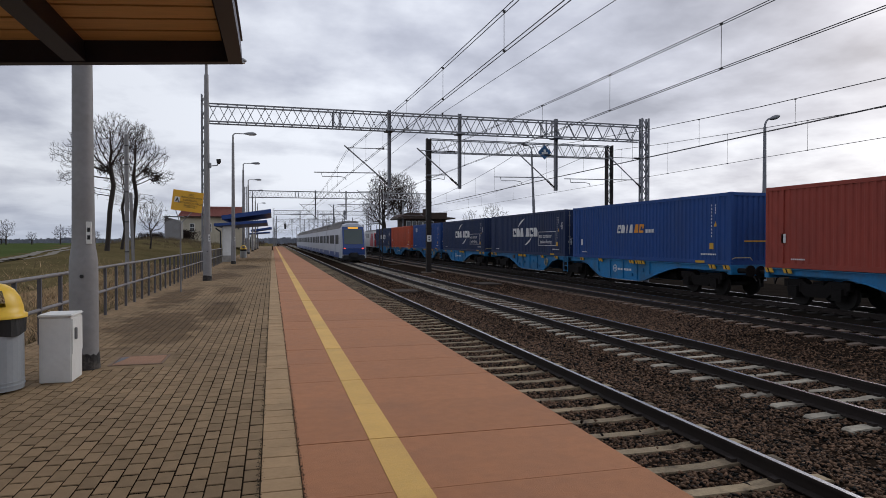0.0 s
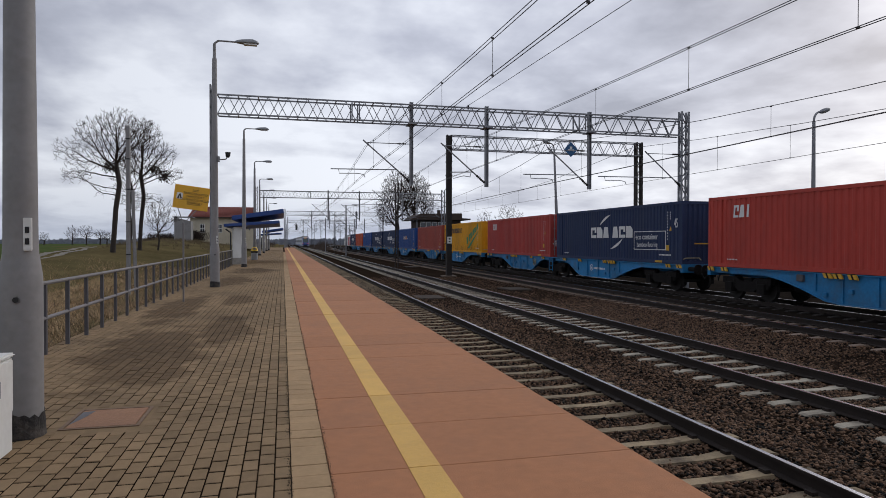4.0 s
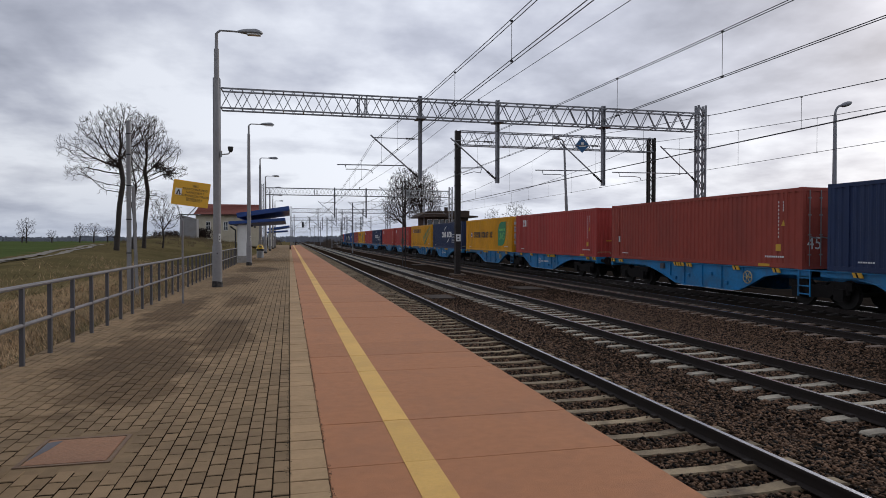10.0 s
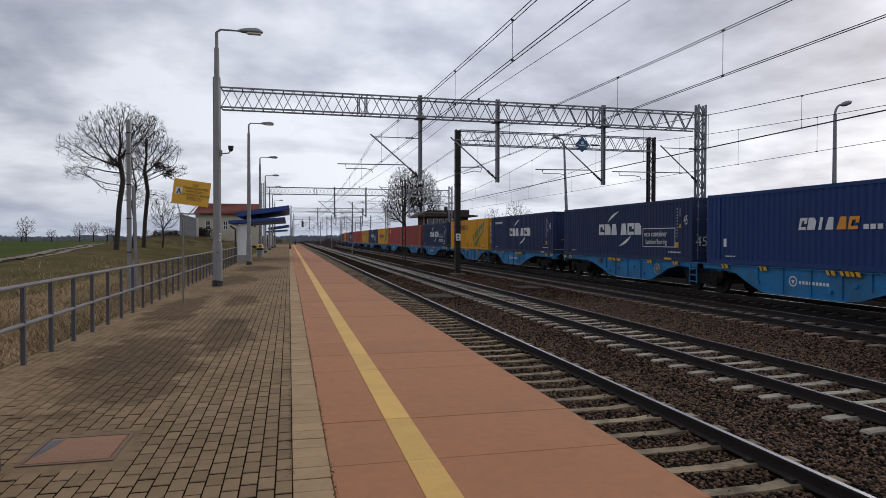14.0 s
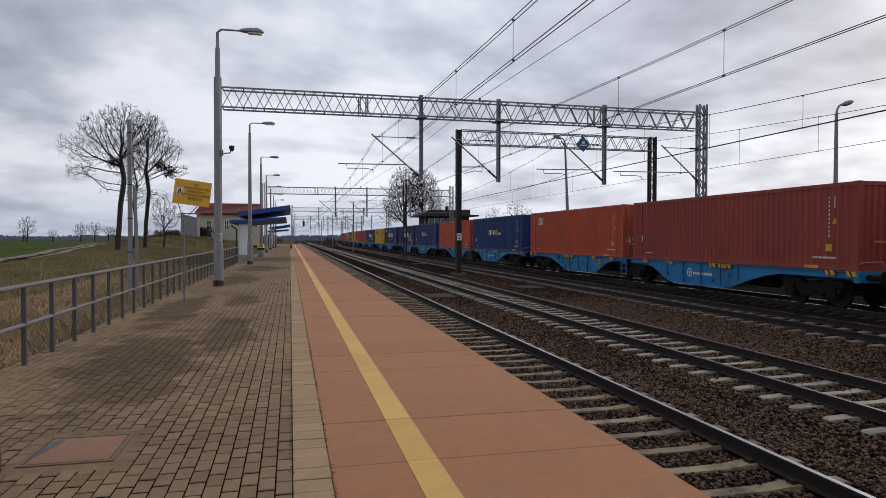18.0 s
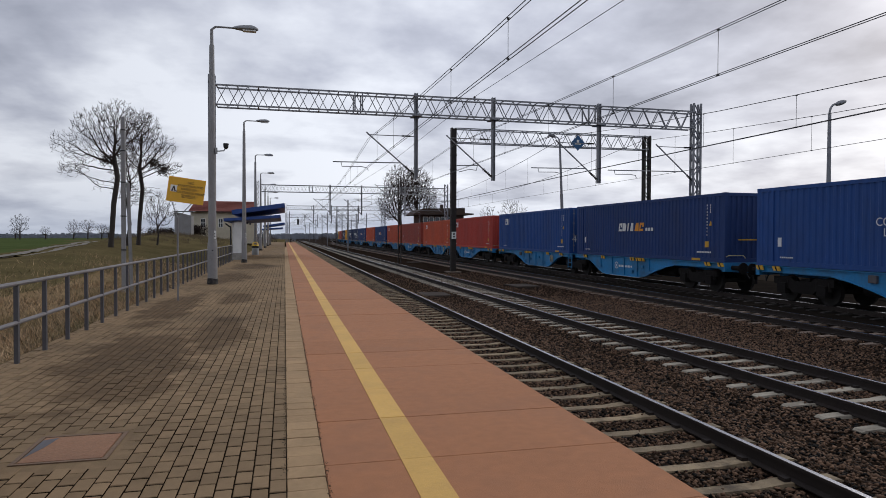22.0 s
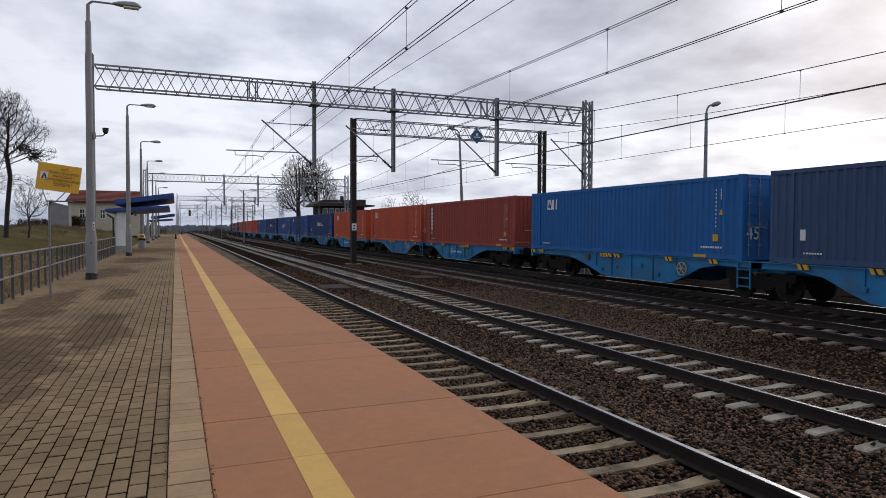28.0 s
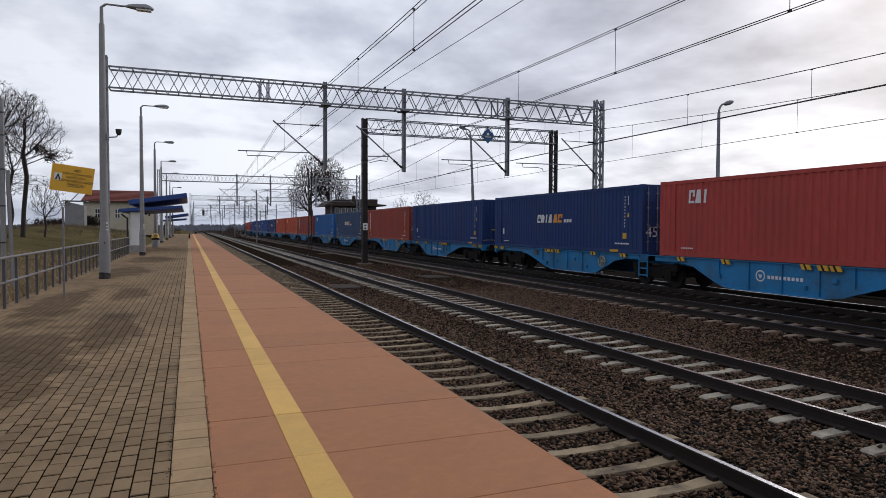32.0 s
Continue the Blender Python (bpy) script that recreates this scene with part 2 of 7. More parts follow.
def ribbed(bm, p, q, r, ribs):
    """A turned insulator: a thin core with round sheds, one closed surface."""
    p, q = Vector(p), Vector(q)
    d = (q - p)
    a = d.orthogonal().normalized()
    c = d.normalized().cross(a)
    prof = [(0.0, 0.5)]
    for i in range(ribs):
        f = (i + 0.5) / ribs
        h = 0.28 / ribs
        prof += [(f - h, 0.5), (f - h * 0.4, 1.0), (f + h * 0.4, 1.0), (f + h, 0.5)]
    prof.append((1.0, 0.5))
    rings = [[bm.verts.new(p + d * f + (a * math.cos(w) + c * math.sin(w)) * (r * k)) for w in (math.pi * i / 4 for i in range(8))] for f, k in prof]
    for u, v in zip(rings, rings[1:]):
        for i in range(8):
            bm.faces.new((u[i], u[(i + 1) % 8], v[(i + 1) % 8], v[i]))
    bm.faces.new(rings[0][::-1]); bm.faces.new(rings[-1])


def bent_tube(bm, points, r, seg=6):
    """One tube through several points."""
    pts = [Vector(p) for p in points]
    rings = []
    for i, p in enumerate(pts):
        d = (pts[min(i + 1, len(pts) - 1)] - pts[max(i - 1, 0)]).normalized()
        a = Vector((0, 1, 0)) if abs(d.y) < 0.9 else Vector((1, 0, 0))
        c = d.cross(a).normalized()
        a = c.cross(d)
        rings.append([bm.verts.new(p + (a * math.cos(w) + c * math.sin(w)) * r) for w in (2 * math.pi * k / seg for k in range(seg))])
    for u, v in zip(rings, rings[1:]):
        for i in range(seg):
            bm.faces.new((u[i], u[(i + 1) % seg], v[(i + 1) % seg], v[i]))
    bm.faces.new(rings[0][::-1]); bm.faces.new(rings[-1])


def prism(bm, outline, axis, lo, hi):
    """A plane outline drawn out along an axis: 'x' takes (y, z) points, 'y' takes (x, z), 'z' takes (x, y)."""
    def at(u, v, w):
        return {"x": (w, u, v), "y": (u, w, v), "z": (u, v, w)}[axis]
    a = [bm.verts.new(at(u, v, lo)) for u, v in outline]
    b = [bm.verts.new(at(u, v, hi)) for u, v in outline]
    k = len(outline)
    for i in range(k):
        bm.faces.new((a[i], a[(i + 1) % k], b[(i + 1) % k], b[i]))
    bm.faces.new(a[::-1]); bm.faces.new(b)


def mesh_of(bm, name, material, smooth=False):
    bmesh.ops.recalc_face_normals(bm, faces=bm.faces)
    me = bpy.data.meshes.new(name)
    bm.to_mesh(me)
    bm.free()
    for m in material if isinstance(material, (list, tuple)) else [material]:
        me.materials.append(m)
    if smooth:
        me.shade_smooth()
    return me


def from_lists(name, verts, faces, material):
    me = bpy.data.meshes.new(name)
    me.from_pydata(verts, [], faces)
    me.materials.append(material)
    return me


def part(name, bm, material, parent, label="", smooth=False):
    me = bm if isinstance(bm, bpy.types.Mesh) else mesh_of(bm, name, material, smooth)
    ob = new(name, me)
    ob.parent = parent
    return tagged(ob, label) if label else ob


def thing(name, label, category, group="", kind="", at=None):
    ob = new(name)
    ob.empty_display_size = 0.2
    if at is not None:
        ob.matrix_basis = at
    return tagged(ob, label, category, group, kind)


def one(build, *args):
    bm = bmesh.new()
    build(bm, *args)
    return bm


def box_bm(*a):
    return one(quad_box, *a)


def bevel_box(x0, x1, y0, y1, z0, z1, r):
    bm = box_bm(x0, x1, y0, y1, z0, z1)
    bmesh.ops.bevel(bm, geom=list(bm.edges), offset=r, segments=2, affect="EDGES", clamp_overlap=True)
    return bm


M = {
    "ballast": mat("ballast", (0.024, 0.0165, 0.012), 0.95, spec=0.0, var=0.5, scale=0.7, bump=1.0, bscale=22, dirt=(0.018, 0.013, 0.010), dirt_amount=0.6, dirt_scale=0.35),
    "stone": mat("ballast_stone", (0.085, 0.050, 0.031), 0.85, var=0.30, scale=5, island=1.15, spec=0.2),
    "dry_grass": mat("dry_grass", (0.23, 0.16, 0.09), 0.95, spec=0.0, var=0.4, scale=0.25, bump=0.8, bscale=14, dirt=(0.10, 0.09, 0.04), dirt_amount=0.6, dirt_scale=0.16),
    "field": mat("field", (0.068, 0.090, 0.034), 0.95, spec=0.0, var=0.25, scale=0.05, bump=0.4, bscale=3),
    "verge": mat("verge_grass", (0.115, 0.092, 0.046), 0.95, spec=0.0, var=0.35, scale=0.4, bump=0.8, bscale=18, dirt=(0.080, 0.070, 0.033), dirt_amount=0.8, dirt_scale=0.3),
    "soil": mat("dark_soil", (0.035, 0.028, 0.022), 0.95, spec=0.0, var=0.3, scale=1, bump=0.6, bscale=20),
    "sleeper_dirty": mat("sleeper_dirty", (0.17, 0.125, 0.095), 0.9, var=0.25, scale=3, bump=0.4, bscale=60, each=0.2),
    # far track: oil grime and the shade below the freight train, both in the colour
    "sleeper_oily_shaded": mat("sleeper_oily_shaded", (0.022, 0.018, 0.015), 0.85, var=0.25, scale=3, bump=0.4, bscale=60, each=0.2),
    "ballast_oily_shaded": mat("ballast_oily_shaded", (0.018, 0.015, 0.0125), 0.95, spec=0.0, var=0.4, scale=0.7, bump=1.0, bscale=22),
    "rail": mat("rail_steel_rusty", (0.022, 0.015, 0.012), 0.8, 0.2, var=0.3, scale=4),
    "rail_head": mat("polished_rail_head", (0.42, 0.42, 0.45), 0.25, 1.0, var=0.1, scale=3),
    "concrete": mat("concrete", (0.30, 0.285, 0.26), 0.9, var=0.2, scale=2, bump=0.3, bscale=70, dirt=(0.13, 0.11, 0.09), dirt_amount=0.5),
    "sleeper": mat("sleeper_concrete", (0.27, 0.205, 0.125), 0.9, var=0.22, scale=3, bump=0.4, bscale=60, each=0.2, dirt=(0.06, 0.042, 0.028), dirt_amount=0.9, dirt_scale=2.6, world=True),
    "sleeper_pale": mat("sleeper_pale_concrete", (0.33, 0.295, 0.235), 0.9, var=0.2, scale=3, bump=0.4, bscale=60, each=0.14, dirt=(0.10, 0.08, 0.06), dirt_amount=0.8, dirt_scale=2.2, world=True),
    "paver": mat("paver", (0.262, 0.182, 0.106), 0.9, spec=0.12, var=0.16, scale=0.8, bump=0.35, bscale=180, each=0.12, world=True, dirt=(0.085, 0.062, 0.040), dirt_amount=0.6, dirt_scale=0.4),
    "paver_stuff": mat("paver_field", (0.262, 0.182, 0.106), 0.9, spec=0.12, var=0.16, scale=0.8, bump=0.35, bscale=180, island=0.12, world=True, dirt=(0.085, 0.062, 0.040), dirt_amount=0.6, dirt_scale=0.4),
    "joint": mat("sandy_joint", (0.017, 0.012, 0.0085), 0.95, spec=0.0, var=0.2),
    "beige": mat("beige_paver", (0.395, 0.268, 0.152), 0.9, spec=0.15, var=0.12, scale=2, world=True, bump=0.3, bscale=160, each=0.06, dirt=(0.2, 0.15, 0.09), dirt_amount=0.4),
    "red_slab": mat("red_concrete_slab", (0.385, 0.162, 0.070), 0.85, var=0.14, scale=0.9, world=True, bump=0.25, bscale=150, each=0.05, dirt=(0.255, 0.118, 0.062), dirt_amount=0.6, dirt_scale=0.9),
    "yellow_line": mat("yellow_line_paint", (0.66, 0.395, 0.098), 0.7, world=True, var=0.08, scale=3, bump=0.2, bscale=150, each=0.06, dirt=(0.40, 0.21, 0.075), dirt_amount=0.28, dirt_scale=1.1),
    "galv": mat("galvanised_steel", (0.27, 0.275, 0.285), 0.55, 0.55, var=0.12, scale=3),
    "lattice": mat("lattice_grey_steel", (0.235, 0.24, 0.26), 0.6, 0.3, var=0.15, scale=2),
    "mast_brown": mat("mast_brown_black", (0.022, 0.017, 0.015), 0.7, 0.2, var=0.2, scale=2),
    "pole": mat("pole_grey", (0.25, 0.245, 0.248), 0.7, 0.1, var=0.12, scale=1.5, dirt=(0.17, 0.15, 0.13), dirt_amount=0.4),
    "black": mat("black_rubber", (0.012, 0.012, 0.013), 0.6, var=0.2),
    "bitumen": mat("flaking_bitumen", (0.014, 0.013, 0.013), 0.75, var=0.4, scale=6, bump=0.6, bscale=30, dirt=(0.10, 0.085, 0.075), dirt_amount=0.8, dirt_scale=9),
    "wire": mat("wire_dark", (0.05, 0.05, 0.054), 0.6, 0.3, var=0.1),
    "white": mat("white_paint", (0.72, 0.72, 0.70), 0.6, var=0.06, scale=2, dirt=(0.4, 0.38, 0.34), dirt_amount=0.3),
    # paler than the posts: the sky's reflection on the rails is put into the colour
    "fence_rail": mat("fence_rail_paint_sky_lit", (0.19, 0.18, 0.185), 0.6, 0.2, var=0.2, scale=3, dirt=(0.10, 0.085, 0.08), dirt_amount=0.5),
    "fence": mat("fence_grey_paint", (0.088, 0.084, 0.092), 0.6, 0.2, var=0.14, scale=3),
}
for key in ("paver", "paver_stuff"):
    stained(M[key], ((-1.95, 13.0, 0.75, 2.4), (-1.6, 11.5, 0.4, 1.0), (-1.0, 15.0, 0.45, 1.8), (-2.4, 19.0, 0.5, 3.0), (-1.2, 21.0, 0.4, 1.6), (-1.9, 29.5, 0.8, 3.0), (-1.6, 38.5, 1.0, 3.5)), (0.54, 0.52, 0.50), 0.85)

# ---- ground ----
TRACKS = {"track_near": 4.30, "track_second": 8.50, "track_third": 14.40, "track_far": 18.75}
RAIL_TOP = -0.73
FORMATION = -0.935


def smooth_step(a, b, v):
    v = max(0.0, min(1.0, (v - a) / (b - a)))
    return v * v * (3 - 2 * v)


def road_x(y):
    """Middle line of the field track."""
    return -20.3 - 0.225 * (y - 60.6)


def bend(x, y):
    """The two far tracks swing away to the right beyond the station."""
    return max(0.0, y - 150.0) ** 2 / 3800.0 if x > 12.0 else 0.0


def land(x, y):
    """Height of the open ground beside the platform: a grassy dip, then a bank that rises towards the house."""
    if x > -3.3:
        return -1.05
    z = -0.28 - 0.42 * smooth_step(-3.5, -6.0, x) + 0.62 * smooth_step(-7.0, -13.0, x)
    z += 1.75 * smooth_step(30, 78, y) * smooth_step(-3.3, -7.0, x) * (1 - smooth_step(-13.0, -19.0, x)) * (1 - smooth_step(130, 220, y))
    z -= 0.45 * smooth_step(-40, -120, x)
    if x > -120:
        z += 0.09 * noise.noise((x * 0.35, y * 0.30, 1)) + 0.04 * noise.noise((x * 1.1, y * 0.9, 4))
    return z


def ground_sheet():
    # one sheet: field and verge beside the platform, the bed of the tracks, open land beyond, to the horizon
    xs = [-4000, -1200, -400, -200, -120, -90, -70] + list(np.arange(-60, -26, 3.0)) + list(np.arange(-26, -3.3, 0.7)) + [-3.4, -3.2, 2.4, 24, 27, 40, 90, 400, 1200, 4000]
    ys = [-1200, -300, -60, -30] + list(np.arange(-20, 70, 1.5)) + list(np.arange(70, 160, 5)) + [180, 220, 300, 450, 700, 1200, 2200, 4000]
    verts, faces = [], []
    for y in ys:
        for x in xs:
            verts.append((float(x), float(y), land(x, y) if x < 2 else -1.05))
    k = len(xs)
    for j in range(len(ys) - 1):
        for i in range(k - 1):
            a = j * k + i
            faces.append((a, a + 1, a + 1 + k, a + k))
    me = from_lists("ground", verts, faces, M["dry_grass"])
    me.materials.append(M["field"]); me.materials.append(M["soil"]); me.materials.append(M["verge"])
    for p in me.polygons:
        cx, cy = p.center.x, p.center.y
        edge = road_x(cy) - 2.2
        p.material_index = 2 if 2.4 < cx < 60 else 1 if (cx < edge or cx > 60) else 3 if cx < -9.5 or cy > 40 else 0
    me.shade_smooth()
    tagged(new("ground", me), "flat farmland with dry grass verge and green field", "ground", kind="structure")


ground_sheet()


def ballast_bed():
    # rounded shoulders between and beside the tracks
    xs = np.arange(2.45, 30.01, 0.35)
    ys = np.concatenate([np.arange(-40, 40, 0.5), np.arange(40, 120, 2.0), np.arange(120, 901, 20.0)])
    verts = []
    for y in ys:
        for x in xs:
            d = min(abs(x - c) for c in TRACKS.values())
            z = FORMATION + 0.0 - 0.09 * max(0.0, min(1.0, (d - 1.35) / 0.9)) + 0.025 * noise.noise((x * 1.7, y * 1.3, 0))
            if x > 28.5:
                z -= (x - 28.5) * 0.12
            verts.append((x, y, z))
    k = len(xs)
    faces = [(j * k + i, j * k + i + 1, (j + 1) * k + i + 1, (j + 1) * k + i) for j in range(len(ys) - 1) for i in range(k - 1)]
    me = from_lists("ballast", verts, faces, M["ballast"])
    me.materials.append(M["ballast_oily_shaded"])
    # the bed round the far track takes the oily colour with shade in it
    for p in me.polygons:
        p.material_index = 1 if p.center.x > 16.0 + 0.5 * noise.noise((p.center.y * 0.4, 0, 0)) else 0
    me.shade_smooth()
    tagged(new("ballast_bed", me), "dark brown crushed stone ballast under the tracks", "ballast", kind="structure")


ballast_bed()

# ---- platform ----
PLAT_Y0, PLAT_Y1 = -25.0, 170.0
EDGE = 2.50


def platform_body():
    bm = box_bm(-3.4, EDGE - 0.12, PLAT_Y0, PLAT_Y1, -1.05, -0.085)
    tagged(new("platform", mesh_of(bm, "platform", M["concrete"])), "long low railway platform on a concrete wall", "platform", kind="structure")
    bm = box_bm(-3.38, 0.0, PLAT_Y0, PLAT_Y1, -0.084, -0.0055)
    tagged(new("pavement_bed", mesh_of(bm, "pavement_bed", M["joint"])), "sand bed under the platform pavers", "pavement", kind="structure")


platform_body()

# ---- tracks ----


def sweep(bm, prof, x, ys):
    """A closed outline drawn along the track at x, through the stations ys."""
    rings = [[bm.verts.new((x + bend(x, y) + px, y, pz)) for px, pz in prof] for y in ys]
    k = len(prof)
    for a, b in zip(rings, rings[1:]):
        for i in range(k):
            bm.faces.new((a[i], a[(i + 1) % k], b[(i + 1) % k], b[i]))
    bm.faces.new(rings[0][::-1]); bm.faces.new(rings[-1])


def rail_profile(bm, x, y0, y1, head_only=False):
    z = RAIL_TOP
    ys = [y0, y1] if x < 12 else [y0] + [150 + 12.0 * i for i in range(int((y1 - 150) / 12))]
    if head_only:
        sweep(bm, [(-0.030, z - 0.012), (0.030, z - 0.012), (0.030, z), (-0.030, z)], x, ys)
        return
    sweep(bm, [(-0.072, z - 0.172), (0.072, z - 0.172), (0.072, z - 0.160), (0.012, z - 0.140), (0.009, z - 0.048), (0.035, z - 0.040), (0.035, z - 0.008), (0.028, z - 0.003),
               (-0.028, z - 0.003), (-0.035, z - 0.008), (-0.035, z - 0.040), (-0.009, z - 0.048), (-0.012, z - 0.140), (-0.072, z - 0.160)], x, ys)


def sleeper_bm():
    # concrete sleeper: higher under the rails, waisted in the middle
    bm = bmesh.new()
    zt = RAIL_TOP - 0.172
    secs = [(-1.30, 0.075, 0.00), (-1.25, 0.088, 0.0), (-0.95, 0.090, 0.012), (-0.55, 0.090, 0.012), (-0.30, 0.080, -0.010), (0.30, 0.080, -0.010), (0.55, 0.090, 0.012), (0.95, 0.090, 0.012), (1.25, 0.088, 0.0), (1.30, 0.075, 0.0)]
    rings = []
    for x, w, dz in secs:
        t = zt + dz - (0.02 if abs(x) > 1.27 else 0)
        rings.append([bm.verts.new(p) for p in ((x, -w - 0.035, zt - 0.16), (x, -w, t), (x, w, t), (x, w + 0.035, zt - 0.16))])
    for a, b in zip(rings, rings[1:]):
        for i in range(3):
            bm.faces.new((a[i], a[i + 1], b[i + 1], b[i]))
    bm.faces.new(rings[0]); bm.faces.new(rings[-1][::-1])
    for sx in (-1, 1):
        for s in (-1, 1):
            x = sx * 0.7535 + s * 0.12
            k = len(bm.faces)
            quad_box(bm, x - 0.035, x + 0.035, -0.05, 0.05, zt, zt + 0.05)
            bm.faces.ensure_lookup_table()
            for f in bm.faces[k:]:
                f.material_index = 1
    return bm


def build_tracks():
    kinds = {n: mesh_of(sleeper_bm(), "sleeper", [M[m], M["rail"]]) for n, m in (("track_near", "sleeper"), ("track_second", "sleeper_pale"), ("track_third", "sleeper_dirty"), ("track_far", "sleeper_oily_shaded"))}
    sl = kinds["track_near"]
    base_v = np.array([v.co for v in sl.vertices])
    base_f = [tuple(p.vertices) for p in sl.polygons]
    for name, cx in TRACKS.items():
        sl = kinds[name]
        tr = thing(name, "railway track of steel rails on concrete sleepers", "railway track", "tracks", "structure")
        for sx in (-1, 1):
            x = cx + sx * 0.7535
            r = part("rail", one(rail_profile, x, -60, 900 if cx < 12 else 560), M["rail"], tr, "rusty brown steel rail")
            part("rail_head", one(rail_profile, x, -60, 900 if cx < 12 else 560, True), M["rail_head"], r, "polished top of the rail")
        near = {"track_near": (3.25, 190), "track_second": (5.155, 200), "track_third": (10, 120), "track_far": (10, 100)}[name]
        count = near[1]
        ys = [near[0] + 0.622 * i for i in range(count)]
        for y in ys:
            ob = part("sleeper", sl, None, tr)
            ob.location = (cx, y, 0)
        rest = [near[0] - 0.622 * i for i in range(1, 60)] + [ys[-1] + 0.622 * i for i in range(1, 300)]
        vs, fs = [], []
        for i, y in enumerate(rest):
            vs.append(base_v + np.array((cx + bend(cx, y), y, 0)))
            fs += [tuple(a + i * len(base_v) for a in f) for f in base_f]
        ob = part("far_sleepers", from_lists("far_sleepers", np.concatenate(vs).tolist(), fs, sl.materials[0]), None, tr)
        tagged(ob, kind="stuff")


build_tracks()

# ---- freight train ----
TRAIN_X = TRACKS["track_far"]
WAGON, HALF, BOX_L, BOX_W, BOX_H = 30.37, 14.80, 13.716, 2.50, 2.90
DECK = 0.53


def train_y(t):
    """How far along the line the first numbered box's leading end stands."""
    return 20.08 + 16.90 * t - 0.0051 * t * t


PAINT = {
    "navy": (0.020, 0.036, 0.095), "blue": (0.018, 0.068, 0.245), "sky": (0.014, 0.125, 0.37), "slate": (0.040, 0.080, 0.17),
    "red": (0.43, 0.055, 0.040), "orange": (0.50, 0.085, 0.035), "brown": (0.32, 0.060, 0.042), "crimson": (0.42, 0.060, 0.050), "yellow": (0.74, 0.35, 0.014),
    "deep": (0.015, 0.043, 0.155),
}
for key, rgb in PAINT.items():
    M["box_" + key] = mat("container_" + key, rgb, 0.6, 0.0, spec=0.3, var=0.16, scale=0.5, bump=0.12, bscale=25, stretch=(1, 1, 0.35), each=0.05,
                          dirt=tuple(0.62 * c + 0.02 for c in rgb), dirt_amount=0.5, dirt_scale=0.8)
M["wagon_blue"] = mat("wagon_blue_paint", (0.009, 0.180, 0.41), 0.55, var=0.18, scale=0.9, each=0.08, dirt=(0.05, 0.075, 0.09), dirt_amount=0.55, dirt_scale=1.1)
M["bogie"] = mat("bogie_black_grime", (0.011, 0.0095, 0.009), 0.9, 0.0, var=0.3, scale=4, spec=0.2)
M["wheel"] = mat("wheel_steel", (0.016, 0.014, 0.012), 0.8, 0.2, var=0.2, scale=6)
M["mark_white"] = mat("marking_white", (0.70, 0.70, 0.70), 0.6, var=0.06, dirt=(0.4, 0.4, 0.42), dirt_amount=0.3)
M["mark_orange"] = mat("marking_orange", (0.75, 0.30, 0.03), 0.6, var=0.06)
M["mark_dark"] = mat("marking_dark", (0.05, 0.035, 0.02), 0.6, var=0.06)
M["mark_green"] = mat("marking_green", (0.02, 0.22, 0.08), 0.6, var=0.1)
M["mark_lime"] = mat("marking_lime", (0.16, 0.50, 0.13), 0.6, var=0.1)
M["mark_red"] = mat("marking_red", (0.45, 0.03, 0.03), 0.6, var=0.1)
M["mark_navy"] = mat("marking_navy", (0.02, 0.03, 0.2), 0.6, var=0.06)
M["mark_yellow"] = mat("marking_yellow", (0.60, 0.34, 0.03), 0.6, var=0.06)
M["hand_wheel"] = mat("grimy_pale_yellow_paint", (0.42, 0.36, 0.20), 0.6, var=0.2, dirt=(0.12, 0.10, 0.08), dirt_amount=0.5, dirt_scale=3)
M["cast"] = mat("corner_casting", (0.05, 0.045, 0.04), 0.6, 0.4, var=0.2)


def corrugated(length, height, depth, pitch, plane):
    """A trapezoidal sheet. plane(u, v, d) places a point at u along, v up and d inwards."""
    us, u = [], 0.0
    while u < length - 1e-6:
        for a, d in ((0.0, 0), (0.36, 0), (0.5, 1), (0.86, 1)):
            if u + a * pitch <= length:
                us.append((u + a * pitch, d))
        u += pitch
    us.append((length, 0))
    verts = [plane(a, v, d * depth) for a, d in us for v in (0, height)]
    faces = [(2 * i, 2 * i + 2, 2 * i + 3, 2 * i + 1) for i in range(len(us) - 1)]
    return verts, faces


BOX_MESH = {}


